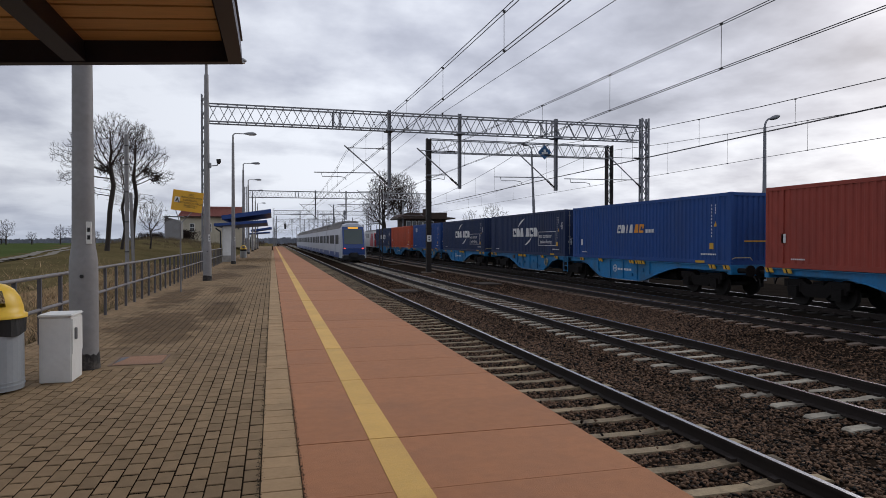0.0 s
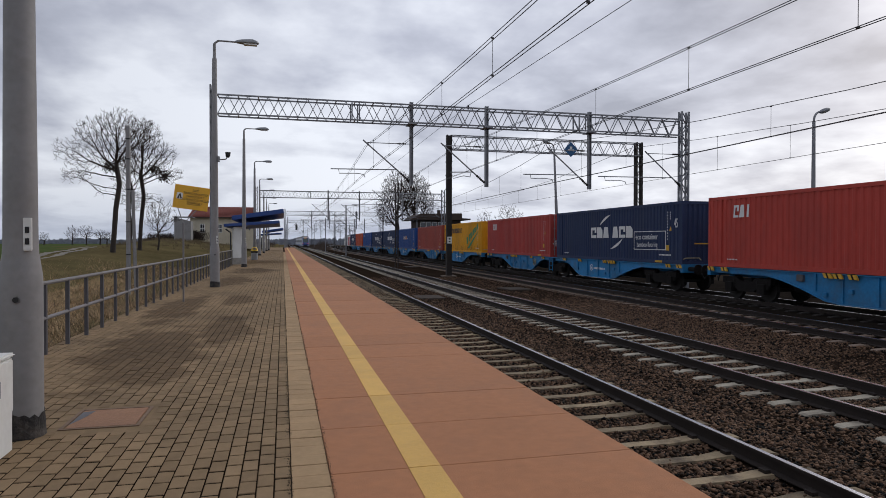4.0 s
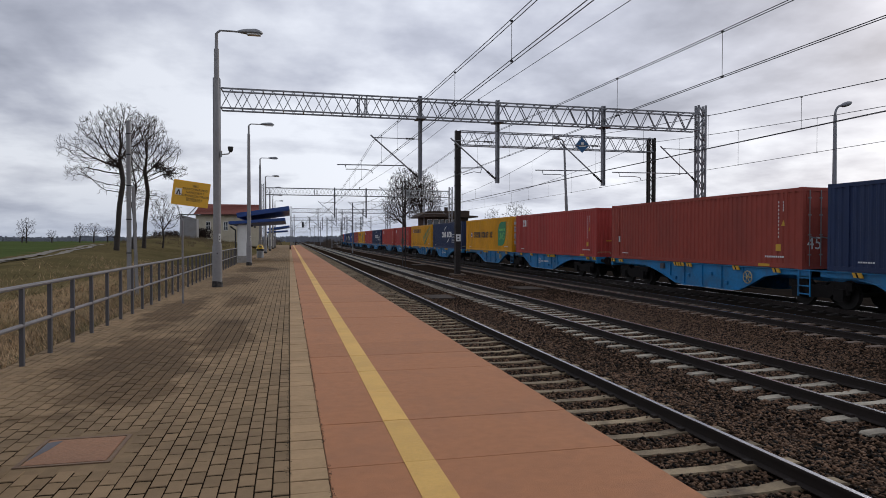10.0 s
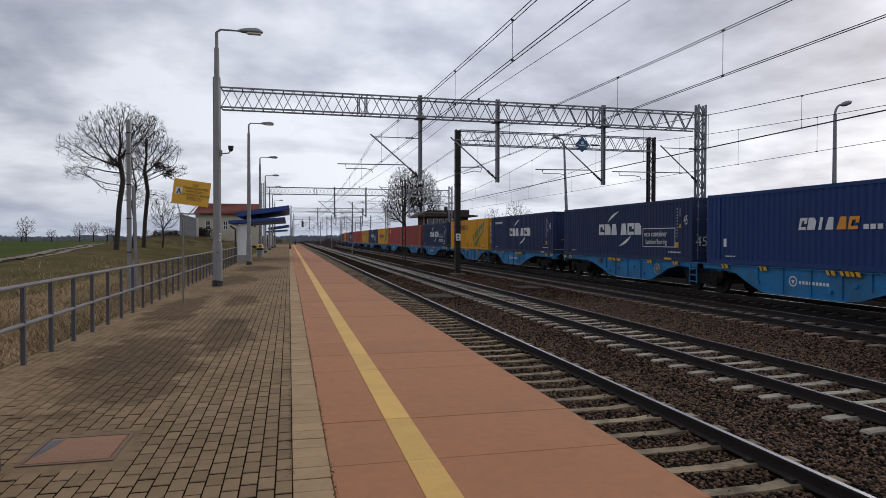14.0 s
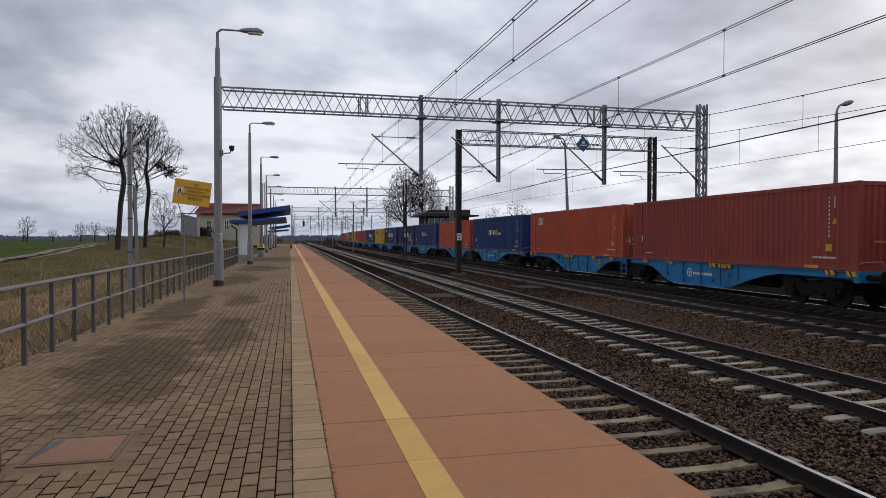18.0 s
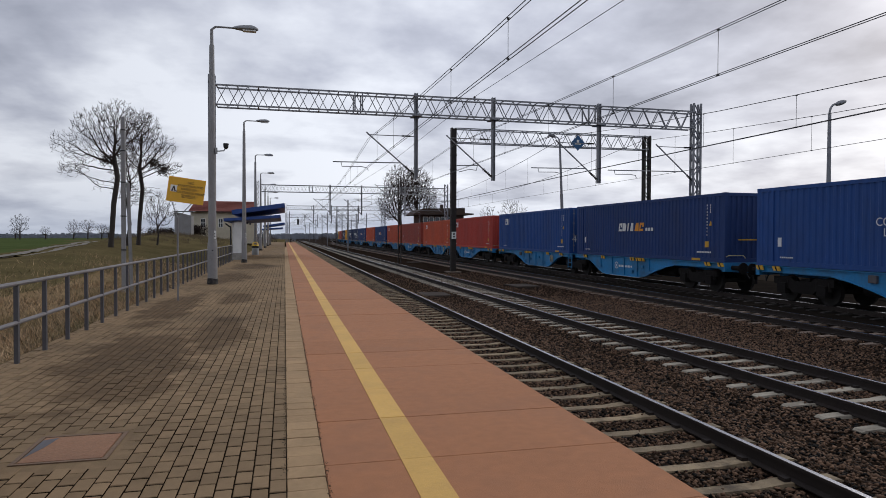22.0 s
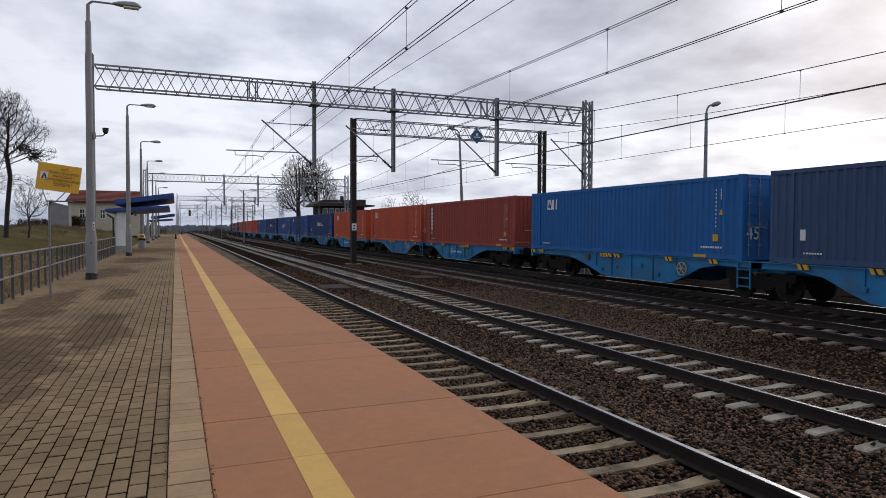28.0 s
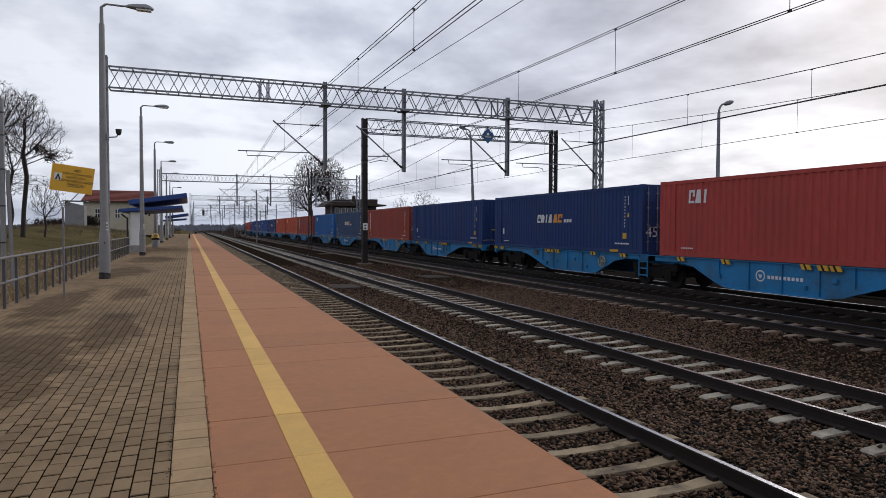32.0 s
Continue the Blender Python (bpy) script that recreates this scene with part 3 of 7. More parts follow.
def box_meshes(paint):
    if paint in BOX_MESH:
        return BOX_MESH[paint]
    m = M["box_" + paint]
    L, W, H = BOX_L, BOX_W / 2, BOX_H
    out = {}
    fr = 0.12
    for key, sx in (("side_near", -1), ("side_away", 1)):
        v, f = corrugated(L - 2 * fr, H - 0.30, 0.036, 0.278, lambda u, h, d, sx=sx: (sx * (W - 0.012 - d), fr + u, 0.17 + h))
        out[key] = from_lists("side_wall", v, f, m)
    v, f = corrugated(2 * W - 2 * fr, H - 0.30, 0.045, 0.25, lambda u, h, d: (-W + fr + u, 0.02 + d, 0.17 + h))
    out["end"] = from_lists("end_wall", v, f, m)
    v, f = corrugated(L - 0.2, 2 * W - 0.1, 0.02, 0.42, lambda u, h, d: (-W + 0.05 + h, 0.1 + u, H - 0.02 - d))
    out["roof"] = from_lists("roof", v, f, m)
    bm = bmesh.new()
    for sx in (-1, 1):
        for a, b in ((0, fr), (L - fr, L)):
            quad_box(bm, min(sx * W, sx * (W - 0.12)), max(sx * W, sx * (W - 0.12)), a, b, 0.12, H - 0.12)
        quad_box(bm, min(sx * W, sx * (W - 0.07)), max(sx * W, sx * (W - 0.07)), fr, L - fr, 0.02, 0.18)
        quad_box(bm, min(sx * W, sx * (W - 0.07)), max(sx * W, sx * (W - 0.07)), fr, L - fr, H - 0.14, H - 0.01)
    for a, b in ((0.0, 0.12), (L - 0.12, L)):
        quad_box(bm, -W + 0.12, W - 0.12, a, b, 0.01, 0.18)
        quad_box(bm, -W + 0.12, W - 0.12, a, b, H - 0.14, H - 0.01)
    for sx in (-1, 1):
        for y in (0.72, L - 0.84):
            quad_box(bm, *sorted((sx * (W + 0.004), sx * (W - 0.09))), y, y + 0.12, 0.02, H - 0.01)
        for y in (3.2, 6.7, 10.2):
            quad_box(bm, *sorted((sx * (W + 0.006), sx * (W - 0.02))), y, y + 0.5, 0.06, 0.12)
    out["frame"] = mesh_of(bm, "frame", m)
    for sx in (-1, 1):
        bm = bmesh.new()
        a, b = sorted((sx * 0.008, sx * (W - 0.12)))
        quad_box(bm, a, b, 0.03, 0.07, 0.18, H - 0.14)
        for i in range(4):
            quad_box(bm, a + 0.05, b - 0.05, 0.012, 0.035, 0.24 + 0.64 * i, 0.74 + 0.64 * i)
        out["door", sx] = mesh_of(bm, "door", m)
    bm = bmesh.new()
    tube(bm, (0, -0.005, 0.12), (0, -0.005, H - 0.1), 0.02, seg=6)
    for z in (0.5, 1.2, 1.9, 2.5):
        quad_box(bm, -0.06, 0.06, -0.02, 0.02, z, z + 0.05)
    bar(bm, (0, -0.03, 1.15), (0.30, -0.03, 1.10), 0.03, 0.04)
    out["bar"] = mesh_of(bm, "locking_bar", M["galv"])
    bm = bmesh.new()
    quad_box(bm, -0.085, 0.085, -0.09, 0.09, 0.0, 0.118)
    quad_box(bm, -0.05, 0.05, -0.095, 0.095, 0.03, 0.085)
    out["cast"] = mesh_of(bm, "corner_casting", m)
    BOX_MESH[paint] = out
    return out


def decal(parent, name, material, spans, label, x=-BOX_W / 2 - 0.004):
    """Flat painted shapes on the platform-facing side: spans are outlines in (distance along from leading end, height)."""
    bm = bmesh.new()
    for pts in spans:
        vs = [bm.verts.new((x, BOX_L - u, v)) for u, v in pts]
        bm.faces.new(vs)
    # a thin coat with a back side
    r = bmesh.ops.extrude_face_region(bm, geom=list(bm.faces))
    bmesh.ops.translate(bm, verts=[g for g in r["geom"] if isinstance(g, bmesh.types.BMVert)], vec=(0.003, 0, 0))
    return part(name, bm, material, parent, label)


def decals(parent, name, material, spans, label, x=-BOX_W / 2 - 0.004):
    """The same with every shape a part of its own."""
    for pts in spans:
        decal(parent, name, material, [pts], label, x)


def hollow_u(u0, u1, v0, v1, slant, s):
    """A block left open at one end, drawn as a thick stroke."""
    h = (v0 + v1) / 2
    return [(u0, v0), (u1, v0), (u1, v0 + s), (u0 + s, v0 + s), (u0 + slant + s, v1 - s), (u1 + slant - s * 1.2, v1 - s), (u1 + slant / 2 - s * 1.2, h), (u1 + slant / 2, h), (u1 + slant, v1), (u0 + slant, v1)]


def rect(u0, u1, v0, v1, slant=0.0):
    return [(u0, v0), (u1, v0), (u1 + slant, v1), (u0 + slant, v1)]


def letters(u0, u1, v0, v1, pattern, slant=0.0, gap=0.22):
    """Letter-sized blocks in a row; a space in the pattern leaves a gap."""
    w = (u1 - u0) / len(pattern)
    if v1 - v0 > 0.34:
        k = 0.27 * min(w, v1 - v0)
        out = []
        for i, ch in enumerate(pattern):
            a, b = u0 + i * w, u0 + (i + 1 - gap) * w
            m, h = (a + b) / 2, v1 - v0
            if ch == "c":
                out.append(hollow_u(a, b, v0, v1, slant, k))
            elif ch == "b":
                out.append([(a, v0), (b, v0), (b + slant, v1 - 0.3 * h), (b - 0.3 * (b - a) + slant, v1), (a + slant, v1)])
            elif ch == "t":
                out.append([(a, v0), (b, v0), (b - 0.2 * (b - a) + slant, v1), (a + 0.2 * (b - a) + slant, v1)])
            elif ch == "i":
                out.append(rect(m - k * 0.6, m + k * 0.6, v0, v1, slant))
            elif ch == "n":
                out.append([(a, v0), (a + k, v0), (a + k, v1 - k), (b - k, v1 - k), (b - k, v0), (b, v0), (b + slant, v1), (a + slant, v1)])
        return out
    return [rect(u0 + i * w, u0 + (i + 1 - gap) * w, v0, v1, slant) for i, ch in enumerate(pattern) if ch != " "]


def arc(cu, cv, r, a0, a1, w, n=8):
    o = []
    for i in range(n + 1):
        a = radians(a0 + (a1 - a0) * i / n)
        o.append((cu + r * math.cos(a), cv + 0.62 * r * math.sin(a)))
    q = []
    for i in range(n, -1, -1):
        a = radians(a0 + (a1 - a0) * i / n)
        s = r - w * math.sin(math.pi * i / n)
        q.append((cu + s * math.cos(a), cv + 0.62 * s * math.sin(a)))
    return o[:-1] + [o[-1]] + q[1:-1]


def text_mark(parent, words, size, u, v, material, label, squeeze=1.0):
    cu = bpy.data.curves.new("lettering", "FONT")
    cu.body, cu.size, cu.extrude = words, size, 0.002
    cu.space_line = 0.85
    tmp = bpy.data.objects.new("lettering_source", cu)
    scene.collection.objects.link(tmp)
    bpy.context.view_layer.update()
    me = bpy.data.meshes.new_from_object(tmp.evaluated_get(bpy.context.evaluated_depsgraph_get()))
    bpy.data.objects.remove(tmp)
    me.materials.clear(); me.materials.append(material)
    # text x runs towards the trailing end, text y runs up, on the side that faces the platform
    me.transform(Matrix(((0, 0, -1, -BOX_W / 2 - 0.006), (-squeeze, 0, 0, BOX_L - u), (0, 1, 0, v), (0, 0, 0, 1))))
    return part("lettering", me, None, parent, label)


def end_number(box, odd):
    """The white length number on the end that faces back along the train."""
    if "end" not in NUMBER:
        cu = bpy.data.curves.new("lettering", "FONT")
        cu.body, cu.size, cu.extrude = "45", 0.62, 0.002
        tmp = bpy.data.objects.new("lettering_source", cu)
        scene.collection.objects.link(tmp)
        bpy.context.view_layer.update()
        me = bpy.data.meshes.new_from_object(tmp.evaluated_get(bpy.context.evaluated_depsgraph_get()))
        bpy.data.objects.remove(tmp)
        me.materials.clear(); me.materials.append(M["mark_white"])
        me.transform(pose(0, 0, 0, 90, 0, 0))
        NUMBER["end"] = me
    ob = part("end_number", NUMBER["end"], None, box, "white number forty-five")
    ob.matrix_basis = pose(-1.05, 0.005, 0.72) if odd else pose(0.62, 0.012, 2.15) @ Matrix.Scale(0.55, 4)


NUMBER = {}


def marks(box, style):
    w, o, d, g = M["mark_white"], M["mark_orange"], M["mark_dark"], M["mark_green"]
    # every box: small plates and figures near the trailing end
    tagged(decal(box, "number_marks", w, [rect(12.56, 12.605, 2.38 - 0.14 * i, 2.455 - 0.14 * i) for i in range(10)] + [rect(12.79, 12.83, 2.38 - 0.10 * i, 2.45 - 0.10 * i) for i in range(4)] + [rect(11.9 + 0.11 * i, 11.98 + 0.11 * i, 0.385, 0.45) for i in range(9)] + [rect(1.2 + 0.09 * i, 1.26 + 0.09 * i, 0.31, 0.36) for i in range(7)], "row of small white figures"), kind="stuff")
    decal(box, "plate", M["mark_yellow"], [rect(12.45, 12.70, 0.63, 0.88)], "small yellow plate")
    decal(box, "hazard_triangle", M["mark_yellow"], [[(12.71, 1.55), (12.93, 1.55), (12.82, 1.76)]], "small yellow triangle")
    decal(box, "rail_plate", M["mark_yellow"], [rect(11.55, 12.15, 0.05, 0.15)], "yellow plate on the bottom rail", x=-BOX_W / 2 - 0.012)
    if style.startswith("cma"):
        u = 4.85
        text_mark(box, "45", 0.60, 13.10, 1.70, w, "white number forty-five", 0.50)
        decals(box, "emblem_block", w, letters(u, u + 2.2, 1.25, 1.86, "cbt", 0, 0.12) + letters(u + 2.5, u + 4.7, 1.25, 1.86, "tcb", 0, 0.12), "white emblem block")
        decals(box, "swoosh", w, [arc(7.3, 1.60, 1.5, 158, 94, 0.22), arc(7.05, 1.57, 1.5, -22, -88, 0.22)], "white curved strokes")
        if style == "cma_text":
            text_mark(box, "eco container", 0.40, 9.76, 1.16, w, "white words eco container", 0.90)
            text_mark(box, "bamboo flooring", 0.35, 9.88, 0.79, w, "white words bamboo flooring", 0.80)
            decals(box, "border_line", w, [rect(9.60, 12.44, 1.53, 1.565), rect(9.60, 12.44, 0.64, 0.675), rect(9.60, 9.64, 0.675, 1.53), rect(12.40, 12.44, 0.675, 1.53)], "white line framing the words")
        if style == "cma_mac":
            tagged(decal(box, "top_line", w, letters(1.15, 3.05, 2.28, 2.46, "xxxxxxxxxx", 0, 0.30), "line of small white writing"), kind="stuff")
    elif style in ("ship_m", "ship_leaf"):
        u, y = (2.4, 1.91) if style == "ship_m" else (2.84, 1.19)
        s = 4.7 if style == "ship_m" else 5.9
        decals(box, "emblem_block", d, letters(u, u + s, y, y + (0.48 if style == "ship_m" else 0.53), "cncntincbtniic", 0, 0.2), "dark block of a row")
        decal(box, "emblem_border", M["mark_red"], [rect(u - 1.04, u - 0.56, y + 0.02, y + 0.52)], "red border of the emblem", x=-BOX_W / 2 - 0.003)
        decal(box, "emblem_square", w, [rect(u - 0.99, u - 0.61, y + 0.07, y + 0.47)], "white square emblem", x=-BOX_W / 2 - 0.007)
        decal(box, "emblem_dot", M["mark_navy"], [[(u - 0.80 + 0.12 * math.cos(a * 0.785), y + 0.27 + 0.13 * math.sin(a * 0.785)) for a in range(8)]], "blue centre of the emblem", x=-BOX_W / 2 - 0.012)
        if style == "ship_m":
            for n in range(6):
                a, b, c = 8.90 + 0.645 * n, 0.70 + 0.268 * n, 0.73 - 0.042 * n
                decal(box, "slanted_block", g, [[(a + 0.04, b), (a + 0.50, b + 0.19), (a + (0.55 if n % 2 else 0.42), b + c + (0.18 if n % 2 else 0.10)), (a + (0.10 if n % 2 else 0.0), b + c - 0.02)]], "slanting green block")
            decal(box, "slanted_stroke", g, [[(9.2, 0.38), (9.85, 0.39), (12.7, 1.90), (12.66, 1.97), (11.2, 1.36), (9.95, 0.80)]], "tapering green stroke")
            tagged(decal(box, "rust_runs", M["rust"], [rect(0.9 + 0.31 * i + 0.11 * (i % 3), 0.93 + 0.31 * i + 0.11 * (i % 3) + 0.03 * (i % 2), 0.19, 0.28 + 0.11 * ((i * 7) % 5)) for i in range(38)] + [rect(5.9, 5.94, 0.75, 1.2), rect(10.55, 10.58, 0.3, 0.95)], "brown rust runs"), kind="stuff")
        else:
            decal(box, "leaf", g, [[(10.22, 0.5), (11.35, 0.5), (11.7, 0.62), (12.0, 0.88), (12.2, 1.25), (12.28, 1.7), (12.28, 2.52), (11.1, 2.51), (10.75, 2.42), (10.42, 2.17), (10.25, 1.8)]], "big green leaf emblem")
            text_mark(box, "LNG", 0.85, 10.42, 1.02, M["mark_lime"], "pale green letters", 0.95)
            tagged(decal(box, "small_line", M["mark_lime"], letters(10.5, 12.15, 1.76, 1.94, "xxxxx xx", 0, 0.3), "line of small pale green writing", x=-BOX_W / 2 - 0.008), kind="stuff")
    elif style.startswith("unit"):
        u = 5.1
        if "lease" in style:
            text_mark(box, "CONTAINER", 0.36, 5.08, 1.42, w, "white writing", 0.95)
            text_mark(box, "LEASING", 0.36, 5.34, 1.10, w, "white writing", 0.95)
            text_mark(box, "45", 0.98, 7.4, 1.17, w, "white number forty-five", 0.95)
        elif "plain" not in style:
            decals(box, "emblem_block", w, letters(u, u + 1.55, 1.36, 1.78, "cbit", 0.08, 0.15) + letters(u + 2.65, u + 3.4, 1.36, 1.52, "xxx", 0, 0.25), "white emblem block")
            decals(box, "emblem_block", o, letters(u + 1.62, u + 2.5, 1.36, 1.78, "tc", 0.08, 0.12), "orange emblem block")
        decals(box, "label_plate", w, [rect(1.08, 1.26, 0.72, 1.05)] + ([rect(11.45, 11.70, 2.28, 2.50)] if "lease" in style else []), "white label plate")
    elif style == "tri":
        for i in range(6):
            decal(box, "column_mark", w, [rect(1.12, 1.12 + 0.28, 2.33 - 0.27 * i, 2.53 - 0.27 * i)], "white block of an upright row")
        text_mark(box, "45", 0.42, 1.12 - 0.12, 0.62, M["mark_yellow"], "yellow number forty-five")
    elif style.startswith("cai"):
        decals(box, "emblem_block", w, letters(1.55, 2.55, 2.01, 2.50, "cti", 0.04, 0.12), "white emblem block")
        if style == "cai_grille":
            tagged(decal(box, "grille", M["mark_dark"], [rect(6.9 + 0.2 * i, 7.04 + 0.2 * i, 0.25, 1.15) for i in range(13)], "dark grille of narrow slots"), kind="stuff")
    else:
        decal(box, "label_plate", w, [rect(0.75, 0.95, 0.9, 1.22)], "white label plate")


M["rust"] = mat("rust_stain", (0.13, 0.055, 0.02), 0.8, var=0.3)
NAMES = {"navy": "dark navy blue", "blue": "blue", "sky": "bright blue", "slate": "faded slate blue", "red": "red", "orange": "orange-red", "brown": "reddish brown", "crimson": "crimson red", "yellow": "yellow", "deep": "deep blue"}
LOAD = {
    -5: ("navy", "cma"), -4: ("orange", "plain"), -3: ("blue", "cai"), -2: ("navy", "cma_text"), -1: ("navy", "cma_text"), 0: ("blue", "unit"),
    1: ("brown", "plain"), 2: ("yellow", "ship_m"), 3: ("crimson", "cai"), 4: ("navy", "cma_text"), 5: ("red", "cai"), 6: ("crimson", "cai_grille"), 7: ("yellow", "ship_m"), 8: ("navy", "cma_text"),
    9: ("yellow", "ship_leaf"), 10: ("crimson", "cai"), 11: ("brown", "plain"), 12: ("navy", "cma_text"), 13: ("yellow", "ship_m"), 14: ("navy", "cma_mac"), 15: ("navy", "cma_text"), 16: ("deep", "unit"),
    17: ("orange", "plain"), 18: ("deep", "unit"), 19: ("orange", "cai"), 20: ("brown", "plain"), 21: ("orange", "cai"), 22: ("red", "cai"), 23: ("blue", "cai"), 24: ("deep", "unit"),
    25: ("blue", "unit_lease"), 26: ("blue", "cai"), 27: ("deep", "unit"), 28: ("orange", "cai"), 29: ("orange", "cai"), 30: ("brown", "tri"), 31: ("sky", "cai"), 32: ("slate", "unit"),
    33: ("brown", "tri"), 34: ("deep", "unit_plain"), 35: ("deep", "unit"), 36: ("crimson", "cai"), 37: ("blue", "cai"), 38: ("orange", "plain"),
}
TRAIN = []  # (object, distance behind the first numbered box's leading end, height, length ahead of its origin)


def build_box(k):
    paint, style = LOAD[k]
    ms = box_meshes(paint)
    odd = k % 2 != 0
    box = thing("shipping_container", NAMES[paint] + " corrugated steel shipping container riding on a flat wagon", "shipping container", "containers of the freight train")
    part("side_wall", ms["side_near"], None, box)
    part("side_wall", ms["side_away"], None, box)
    part("roof", ms["roof"], None, box)
    part("frame", ms["frame"], None, box)
    end = part("end_wall", ms["end"], None, box)
    doors = []
    for sx in (-1, 1):
        leaf = part("door", ms["door", sx], None, box)
        for q in (0.38, 0.85):
            part("locking_bar", ms["bar"], None, leaf, "galvanised locking bar").location = (sx * q - 0.1, 0, 0)
        doors.append(leaf)
    # the boxes of a wagon stand door to door over the joint
    turn = pose(0, BOX_L, 0, 0, 0, 180)
    for ob in [end] if odd else doors:
        ob.matrix_basis = turn
    for x in (-1, 1):
        for y in (0.09, BOX_L - 0.09):
            for z in (0.0, BOX_H - 0.118):
                c = part("corner_casting", ms["cast"], None, box)
                c.location = (x * (BOX_W / 2 - 0.083), y, z)
    marks(box, style)
    end_number(box, odd)
    if odd and paint == "yellow":
        for z0, z1 in ((2.22, 2.46), (1.62, 2.08), (1.10, 1.52), (0.62, 0.92)):
            part("door_mark", box_bm(-1.02, -0.76, 0.004, 0.009, z0, z1), M["mark_white"], box, "white block on the door")
    elif not odd:
        part("end_bar", bevel_box(-0.60, 0.75, 0.004, 0.020, 0.93, 0.985, 0.004), M["mark_yellow"], box, "yellow bar painted across the end wall")
    m = (k - 1) // 2
    back = m * WAGON + ((k - 1) % 2) * HALF + BOX_L
    TRAIN.append((box, back, DECK, BOX_L))


def sill_outline(flip):
    # fish-bellied side sill of half a wagon, measured from the joint outwards
    pts = [(-0.20, 0), (-0.20, -0.22), (1.7, -0.22), (2.4, -0.34), (3.2, -0.72), (3.8, -0.95), (4.3, -1.0), (7.6, -1.0), (8.2, -0.93), (9.2, -0.60), (10.1, -0.36), (10.8, -0.24), (14.25, -0.24), (14.25, 0)]
    return [((-a if flip else a), b) for a, b in pts]


WAGON_MESH = {}


def wagon_meshes():
    if WAGON_MESH:
        return WAGON_MESH
    o = WAGON_MESH
    for flip in (False, True):
        for sx in (-1, 1):
            bm = bmesh.new()
            x = sx * 1.17
            prism(bm, sill_outline(flip), "x", x - 0.012, x + 0.012)
            s = -1 if flip else 1
            quad_box(bm, x - 0.09, x + 0.09, *sorted((s * -0.2, s * 14.25)), -0.03, 0.0)
            # bottom flange and stiffeners
            pts = sill_outline(flip)[2:-2]
            for (a, b), (c, d) in zip(pts, pts[1:]):
                bar(bm, (x, a, b), (x, c, d), 0.16, 0.025)
            for y in (3.6, 4.9, 6.2, 7.5, 8.6):
                quad_box(bm, *sorted((x, x + sx * 0.07)), s * y - 0.012, s * y + 0.012, -0.62 if y in (3.6, 8.6) else -0.95, -0.03)
            o["sill", flip, sx] = mesh_of(bm, "side_sill", M["wagon_blue"])
        bm = bmesh.new()
        s = -1 if flip else 1
        quad_box(bm, -0.25, 0.25, *sorted((0, s * 14.2)), -0.42, -0.05)
        o["spine", flip] = mesh_of(bm, "centre_beam", M["wagon_blue"])
        bm = bmesh.new()
        quad_box(bm, -1.25, 1.25, *sorted((s * 14.1, s * 14.3)), -0.36, 0.02)
        o["headstock", flip] = mesh_of(bm, "headstock", M["wagon_blue"])
    o["cross"] = mesh_of(box_bm(-1.15, 1.15, -0.10, 0.10, -0.22, -0.035), "cross_member", M["wagon_blue"])
    bm = bmesh.new()
    for sx in (-1, 1):
        prism(bm, [(-1.35, -0.62), (-1.35, -0.36), (-0.55, -0.36), (-0.35, -0.50), (0.35, -0.50), (0.55, -0.36), (1.35, -0.36), (1.35, -0.62), (0.75, -0.66), (0.45, -0.92), (-0.45, -0.92), (-0.75, -0.66)], "x", sx * 1.0 - 0.07, sx * 1.0 + 0.07)
        for y in (-0.9, 0.9):
            quad_box(bm, sx * 1.02 - 0.14, sx * 1.02 + 0.14, y - 0.19, y + 0.19, -0.96, -0.58)
            for q in (-0.26, 0.26):
                tube(bm, (sx * 1.02, y + q, -0.78), (sx * 1.02, y + q, -0.46), 0.075, seg=8)
    quad_box(bm, -0.95, 0.95, -0.22, 0.22, -0.78, -0.40)
    o["bogie"] = mesh_of(bm, "bogie_frame", M["bogie"])
    bm = bmesh.new()
    for sx in (-1, 1):
        tube(bm, (sx * 0.69, 0, 0), (sx * 0.80, 0, 0), 0.46, seg=24)
        tube(bm, (sx * 0.665, 0, 0), (sx * 0.69, 0, 0), 0.49, seg=24)
    tube(bm, (-1.05, 0, 0), (1.05, 0, 0), 0.08, seg=10)
    o["wheelset"] = mesh_of(bm, "wheelset", M["wheel"])
    bm = bmesh.new()
    tube(bm, (0, 0, 0), (0, 0.42, 0), 0.10, seg=10)
    tube(bm, (0, 0.42, 0), (0, 0.62, 0), 0.075, seg=10)
    tube(bm, (0, 0.60, 0), (0, 0.64, 0), 0.23, seg=14)
    o["buffer"] = mesh_of(bm, "buffer", M["bogie"])
    bm = bmesh.new()
    for i in range(3):
        quad_box(bm, -0.02, 0.02, -0.26, 0.26, -0.30 - 0.28 * i, -0.26 - 0.28 * i)
    for y in (-0.26, 0.26):
        quad_box(bm, -0.02, 0.02, y - 0.02, y + 0.02, -0.92, 0.0)
    o["ladder"] = mesh_of(bm, "ladder", M["wagon_blue"])
    bm = bmesh.new()
    for a, b in ((-0.17, -0.04), (-0.04, 0.03), (0.03, 0.15)):
        prism(bm, [(a - 0.04, -0.16), (b - 0.04, -0.16), (b + 0.04, 0.0), (a + 0.04, 0.0)], "x", -0.03, 0.03)
    me = bpy.data.meshes.new("twistlock_bracket")
    bmesh.ops.recalc_face_normals(bm, faces=bm.faces)
    for i, f in enumerate(bm.faces):
        f.material_index = (i // 6) % 2
    bm.to_mesh(me); bm.free()
    me.materials.append(M["mark_yellow"]); me.materials.append(M["bogie"])
    o["lock"] = me
    bm = bmesh.new()
